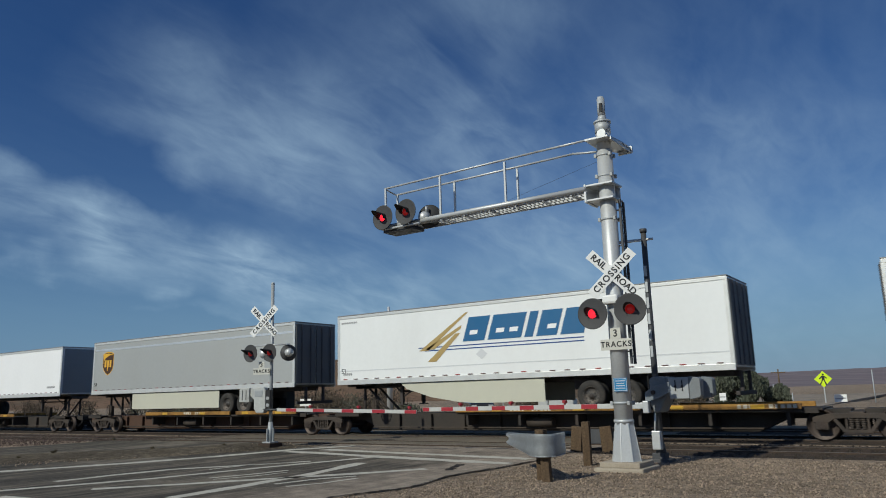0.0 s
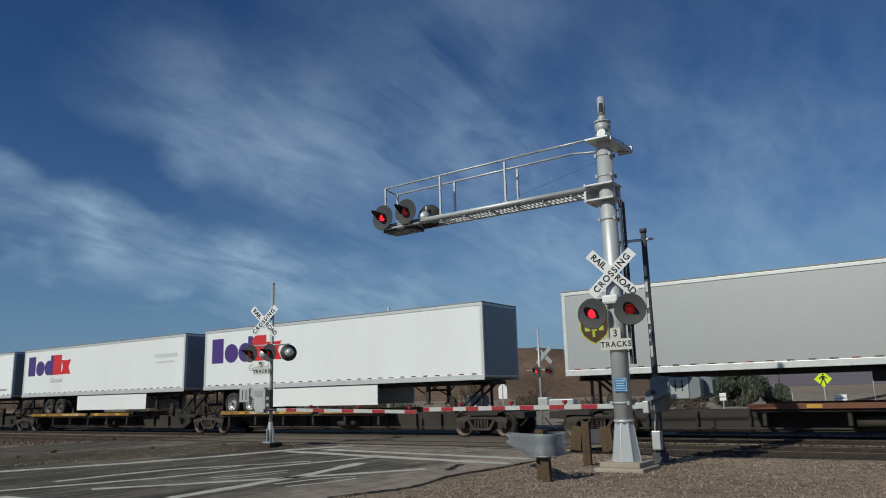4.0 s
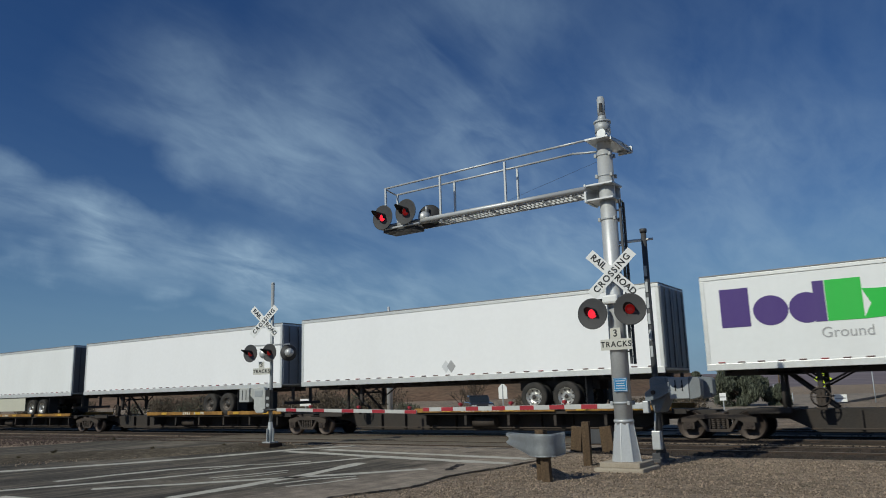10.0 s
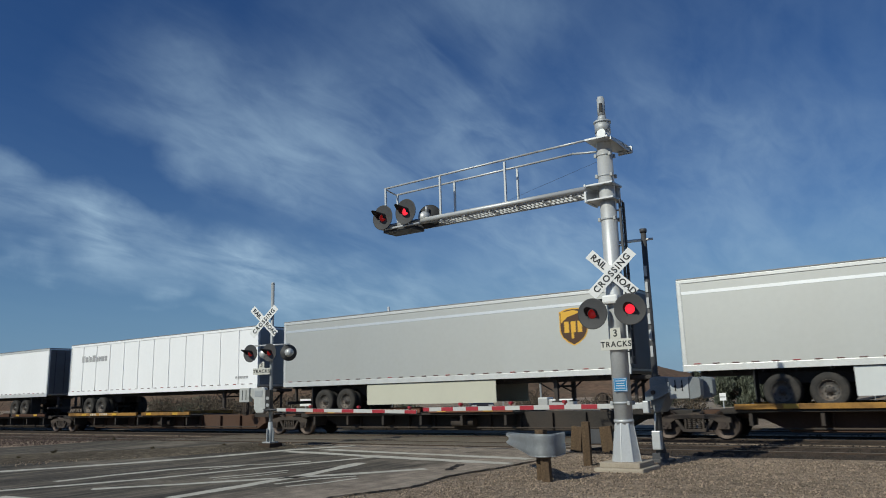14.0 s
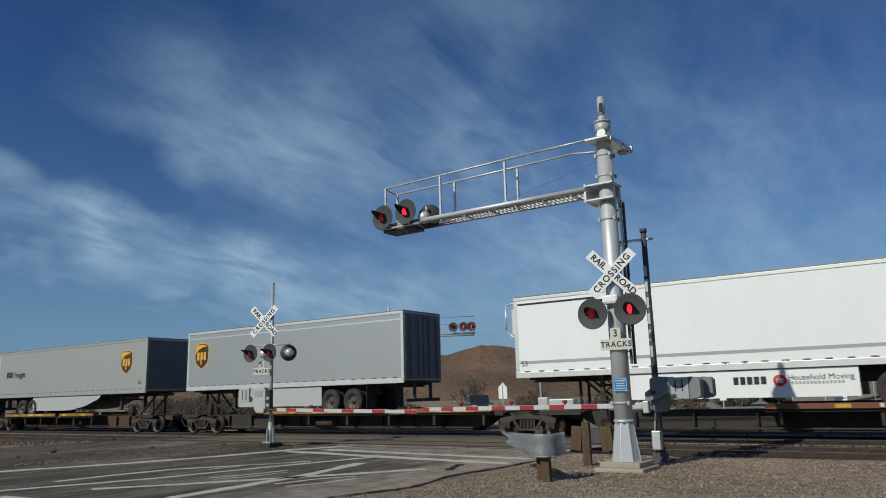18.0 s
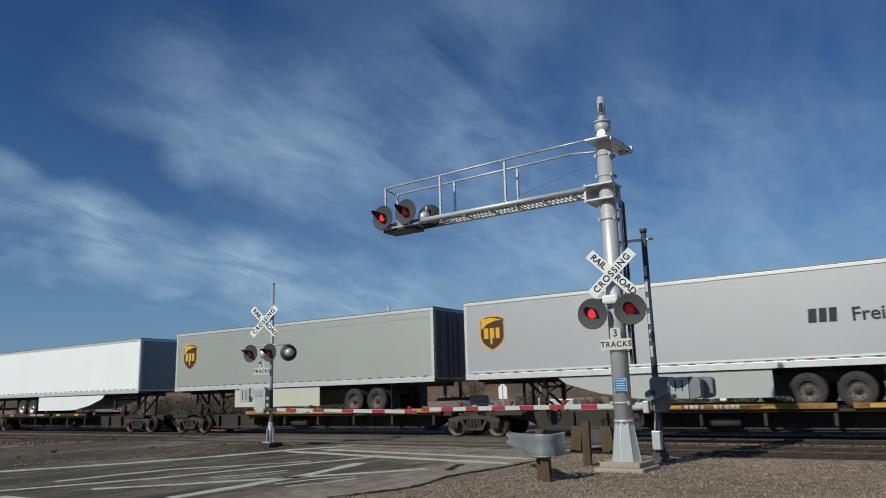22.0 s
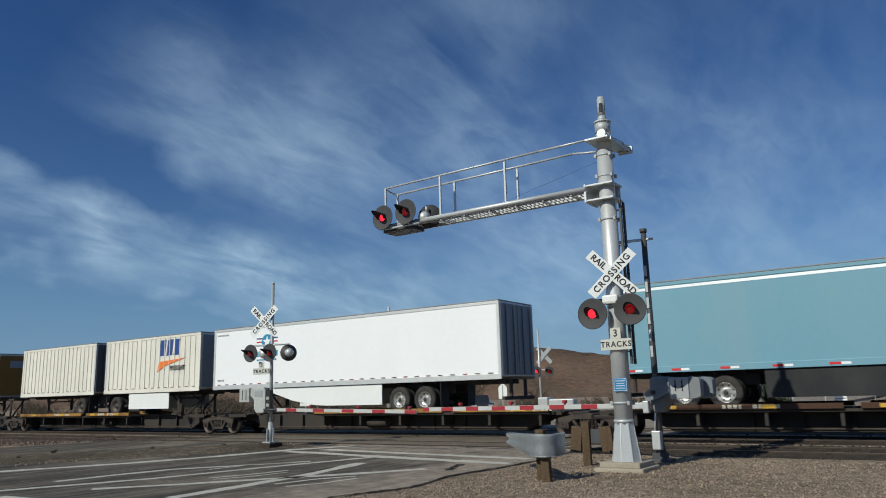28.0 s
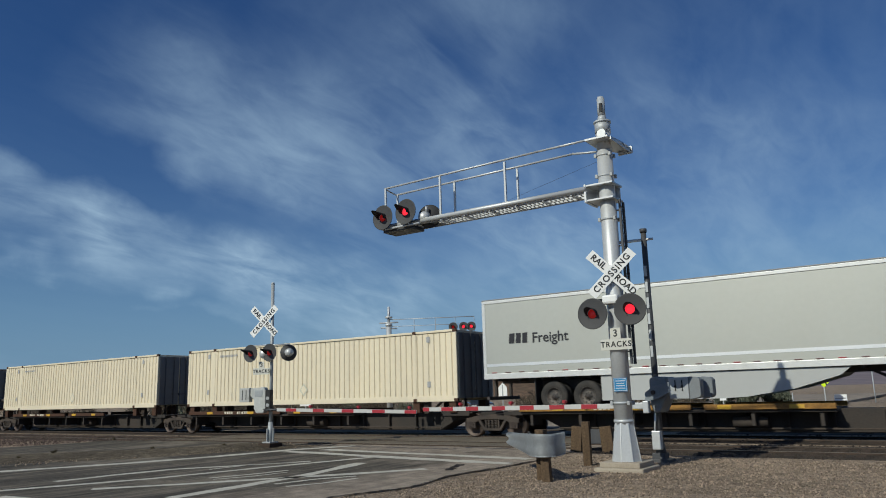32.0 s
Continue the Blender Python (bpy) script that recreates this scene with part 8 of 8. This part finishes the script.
text_part("53", 0.26, M["logo_black"], [o for o in est.children if o.name.startswith("body")][0], pose(-7.72, -HW - 0.008, 1.66) @ FACE)
# emblems on end doors: (trailer, which end, colour)
for code, mat in (("V", "logo_purple"), ("F", "logo_purple"), ("EST", "logo_blue")):
    th = RIDERS[[c for c, s, _ in TRAIN].index(code) - len(TRAIN)][0]
    spec = dict((c, s) for c, s, _ in TRAIN)[code]
    e = -spec["nose"]
    x = e * (spec["L"] / 2 + 0.034)
    for k, (y, z, w, hh) in enumerate(((-0.95, 3.25, 0.34, 0.42), (-0.55, 3.25, 0.30, 0.32), (-0.22, 3.25, 0.14, 0.42), (0.12, 3.25, 0.36, 0.42), (0.56, 3.25, 0.30, 0.32)) if code != "EST" else ((-0.95, 2.2, 0.62, 0.55), (0.25, 2.2, 0.62, 0.55), (-0.8, 3.1, 0.5, 0.5), (-0.2, 3.2, 0.9, 0.3))):
        bm = bmesh.new()
        bm_box(bm, (x - 0.003, y, z), (x + 0.003, y + w, z + hh))
        part("door_mark", bm, M[mat], th)
# carrier and placards on the nose of the trailer with the red square emblem
zt = RIDERS[[c for c, s, _ in TRAIN].index("Z") - len(TRAIN)][0]
for y, z, w, hh, mat in ((-0.95, 3.3, 0.36, 0.36, "logo_pale"), (-0.45, 3.45, 0.9, 0.14, "logo_pale"), (-0.45, 3.24, 0.7, 0.14, "logo_pale"), (-0.5, 2.75, 0.7, 0.10, "logo_pale"), (-0.95, 2.2, 0.3, 0.3, "logo_dkgreen")):
    bm = bmesh.new()
    bm_box(bm, (7.336, y, z), (7.342, y + w, z + hh))
    part("nose_mark", bm, M[mat], zt)
# tube frame and box on the nose of the trailer with yellow doors
bm = bmesh.new()
bm_box(bm, (-8.42, -0.85, 2.75), (-8.10, 0.85, 3.70), 0.03)
unit = part("front_unit", bm, M["skirt_pale"], est, "pale equipment box on the trailer's nose")
for y in (-0.95, 0.95):
    bm = bmesh.new()
    bm_rod(bm, (-8.10, y, 2.5), (-8.60, y, 2.9), 0.03, seg=8)
    bm_rod(bm, (-8.60, y, 2.9), (-8.60, y, 3.85), 0.03, seg=8)
    bm_rod(bm, (-8.60, y, 3.85), (-8.10, y, 3.95), 0.03, seg=8)
    part("guard_tube", bm, M["alu"], unit)
# yellow ends of the corrugated one
v2 = RIDERS[-3][0]
for x0, x1 in ((-8.06, -5.72), (7.60, 8.05)):
    bm = bmesh.new()
    prev = None
    for x, y in [(x0, -HW + 0.01)] + grooves(x0, x1, -HW - 0.068, -HW - 0.042, 0.2) + [(x1, -HW + 0.01)]:
        cur = (bm.verts.new((x, y, BOT + 0.03)), bm.verts.new((x, y, TOP - 0.06)))
        if prev:
            bm.faces.new((prev[0], cur[0], cur[1], prev[1]))
        prev = cur
    part("end_section", bm, M["container_yellow"], v2, "yellow painted end section")
v2_body = next(o for o in v2.children if o.name.startswith("body"))
flat("placard", rect(4.35, 5.55, 2.86, 3.36), "logo_white", v2_body, 0.044)
flat("placard", [(4.32, 3.06), (4.56, 2.80), (4.80, 3.06), (4.56, 3.32)], "logo_pale", v2_body, 0.048)
for x, z, n in ((-5.30, 3.66, 2), (-5.30, 1.66, 2), (6.62, 3.55, 3), (6.62, 1.62, 3)):
    for i in range(n):
        flat("mark", rect(x, x + 0.24, z - 0.14 * i, z - 0.14 * i + 0.09), "logo_grey", v2_body, 0.044)
text_part("53", 0.30, M["logo_black"], v2_body, pose(-6.9, -HW - 0.074, 3.18) @ FACE)
bm = bmesh.new()
bm_box(bm, (8.112, -0.55, 3.15), (8.128, 0.55, 3.62), 0.004)
part("nose_plate", bm, M["shaded_end_slate"], v2, "dull plate on the ochre end")
box_container("box_container", -740.1, 16.15, "container_cream", "cream corrugated container standing on a spine car")
box_container("box_container", -758.8, 16.15, "container_cream", "cream corrugated container with end doors toned dark for shade")
box_container("box_container", -777.2, 16.15, "container_rust", "dark rust brown corrugated container")

# joints between platforms, from the head: the ends of the load on either side and whether two trucks stand there
ends = [(s["left"], s["left"] + s["L"]) for c, s, _ in TRAIN if c != "U2"]
ends[[c for c, s, _ in TRAIN].index("T2")] = (-668.5, -651.0)
ends += [(-740.1, -723.95), (-758.8, -742.65), (-777.2, -761.05)]
noses = [s["nose"] for c, s, _ in TRAIN if c != "U2"] + [1, 1, 1]
doubles = [i for i, (c, s, dbl) in enumerate([q for q in TRAIN if q[0] != "U2"]) if dbl]
SILLS = {5: "sill_brown", 8: "sill_rust", 18: "sill_brown", 20: "sill_rust", 22: "sill_brown", 26: "sill_rust", 29: "sill_rust", 31: "sill_brown", 34: "sill_rust", 37: "sill_rust", 32: "sill_rust", 33: "sill_rust", 38: "sill_rust", 40: "sill_rust", 41: "sill_rust"}
joint_right = ends[0][1] + 1.0
own = [joint_right - 1.2]
for i, (lo, hi) in enumerate(ends):
    nxt = ends[i + 1][1] if i + 1 < len(ends) else lo - 2.0
    gap = lo - nxt
    if (i in doubles and gap > 2.6) or i + 1 == len(ends):
        jl, trucks, jr, nxt_own = lo - gap / 2 + 0.35, [lo + 0.9], lo - gap / 2 - 0.35, [nxt - 0.4]
    else:
        c = lo + 0.1 if gap < 2.4 else (lo - 1.1 if gap < 4.6 else lo + 0.2)
        jl, trucks, jr, nxt_own = c + 0.02, [c], c - 0.02, []
    brown = i in (2, 10, 16, 17, 19, 24, 30)
    spine_car(jl, joint_right, noses[i] > 0, SILLS.get(i, "sill_yellow"), "spine_brown" if brown else "spine", own + trucks, "dark spine car platform with faded yellow side sills")
    joint_right, own = jr, nxt_own


# words along the side sill of one platform
sill_car = min((r for r in RIDERS if r[0].name.startswith("spine_car")), key=lambda r: abs(r[1] + 477.3))
text_part("ALL PURPOSE SPINE CAR", 0.15, M["mark_cream"], next(o for o in sill_car[0].children if o.name.startswith("side_sill")), pose(-475.2 - sill_car[1], -1.364, 1.005) @ FACE)


def motions():
    for th, s, z in RIDERS:
        walk(th, [(t, pose(s + V_TRAIN * t + off, TRACK_Y, z)) for t, off in PACE])
    # every wheelset rolls at the same rate, so all share one set of keys
    lead = WHEELSETS[0]
    x, z = lead.location.x, lead.location.z
    turn_rate = V_TRAIN / 0.435
    k = int(32 * FPS)
    for sign in (-1, 1):
        group = [w for w in WHEELSETS if w.location.x * sign > 0]
        first = group[0]
        walk(first, [(i / FPS, pose(sign * 0.89, 0, 0.425) @ Matrix.Rotation(turn_rate * i / FPS, 4, "Y")) for i in range(k + 1)])
        for w in group[1:]:
            w.rotation_mode = "QUATERNION"
            w.animation_data_create()
            w.animation_data.action = first.animation_data.action
            w.animation_data.action_slot = first.animation_data.action_slot
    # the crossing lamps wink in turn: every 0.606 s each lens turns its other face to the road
    # the turning stands in for the lamps switching on and off
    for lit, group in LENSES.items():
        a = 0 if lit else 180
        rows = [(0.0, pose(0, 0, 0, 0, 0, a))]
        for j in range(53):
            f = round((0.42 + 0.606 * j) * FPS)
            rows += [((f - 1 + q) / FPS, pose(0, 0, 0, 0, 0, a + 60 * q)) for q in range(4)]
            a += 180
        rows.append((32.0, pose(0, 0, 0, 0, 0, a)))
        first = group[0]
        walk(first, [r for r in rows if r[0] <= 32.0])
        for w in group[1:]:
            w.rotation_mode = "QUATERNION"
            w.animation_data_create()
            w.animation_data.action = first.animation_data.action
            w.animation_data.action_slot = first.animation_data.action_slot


motions()
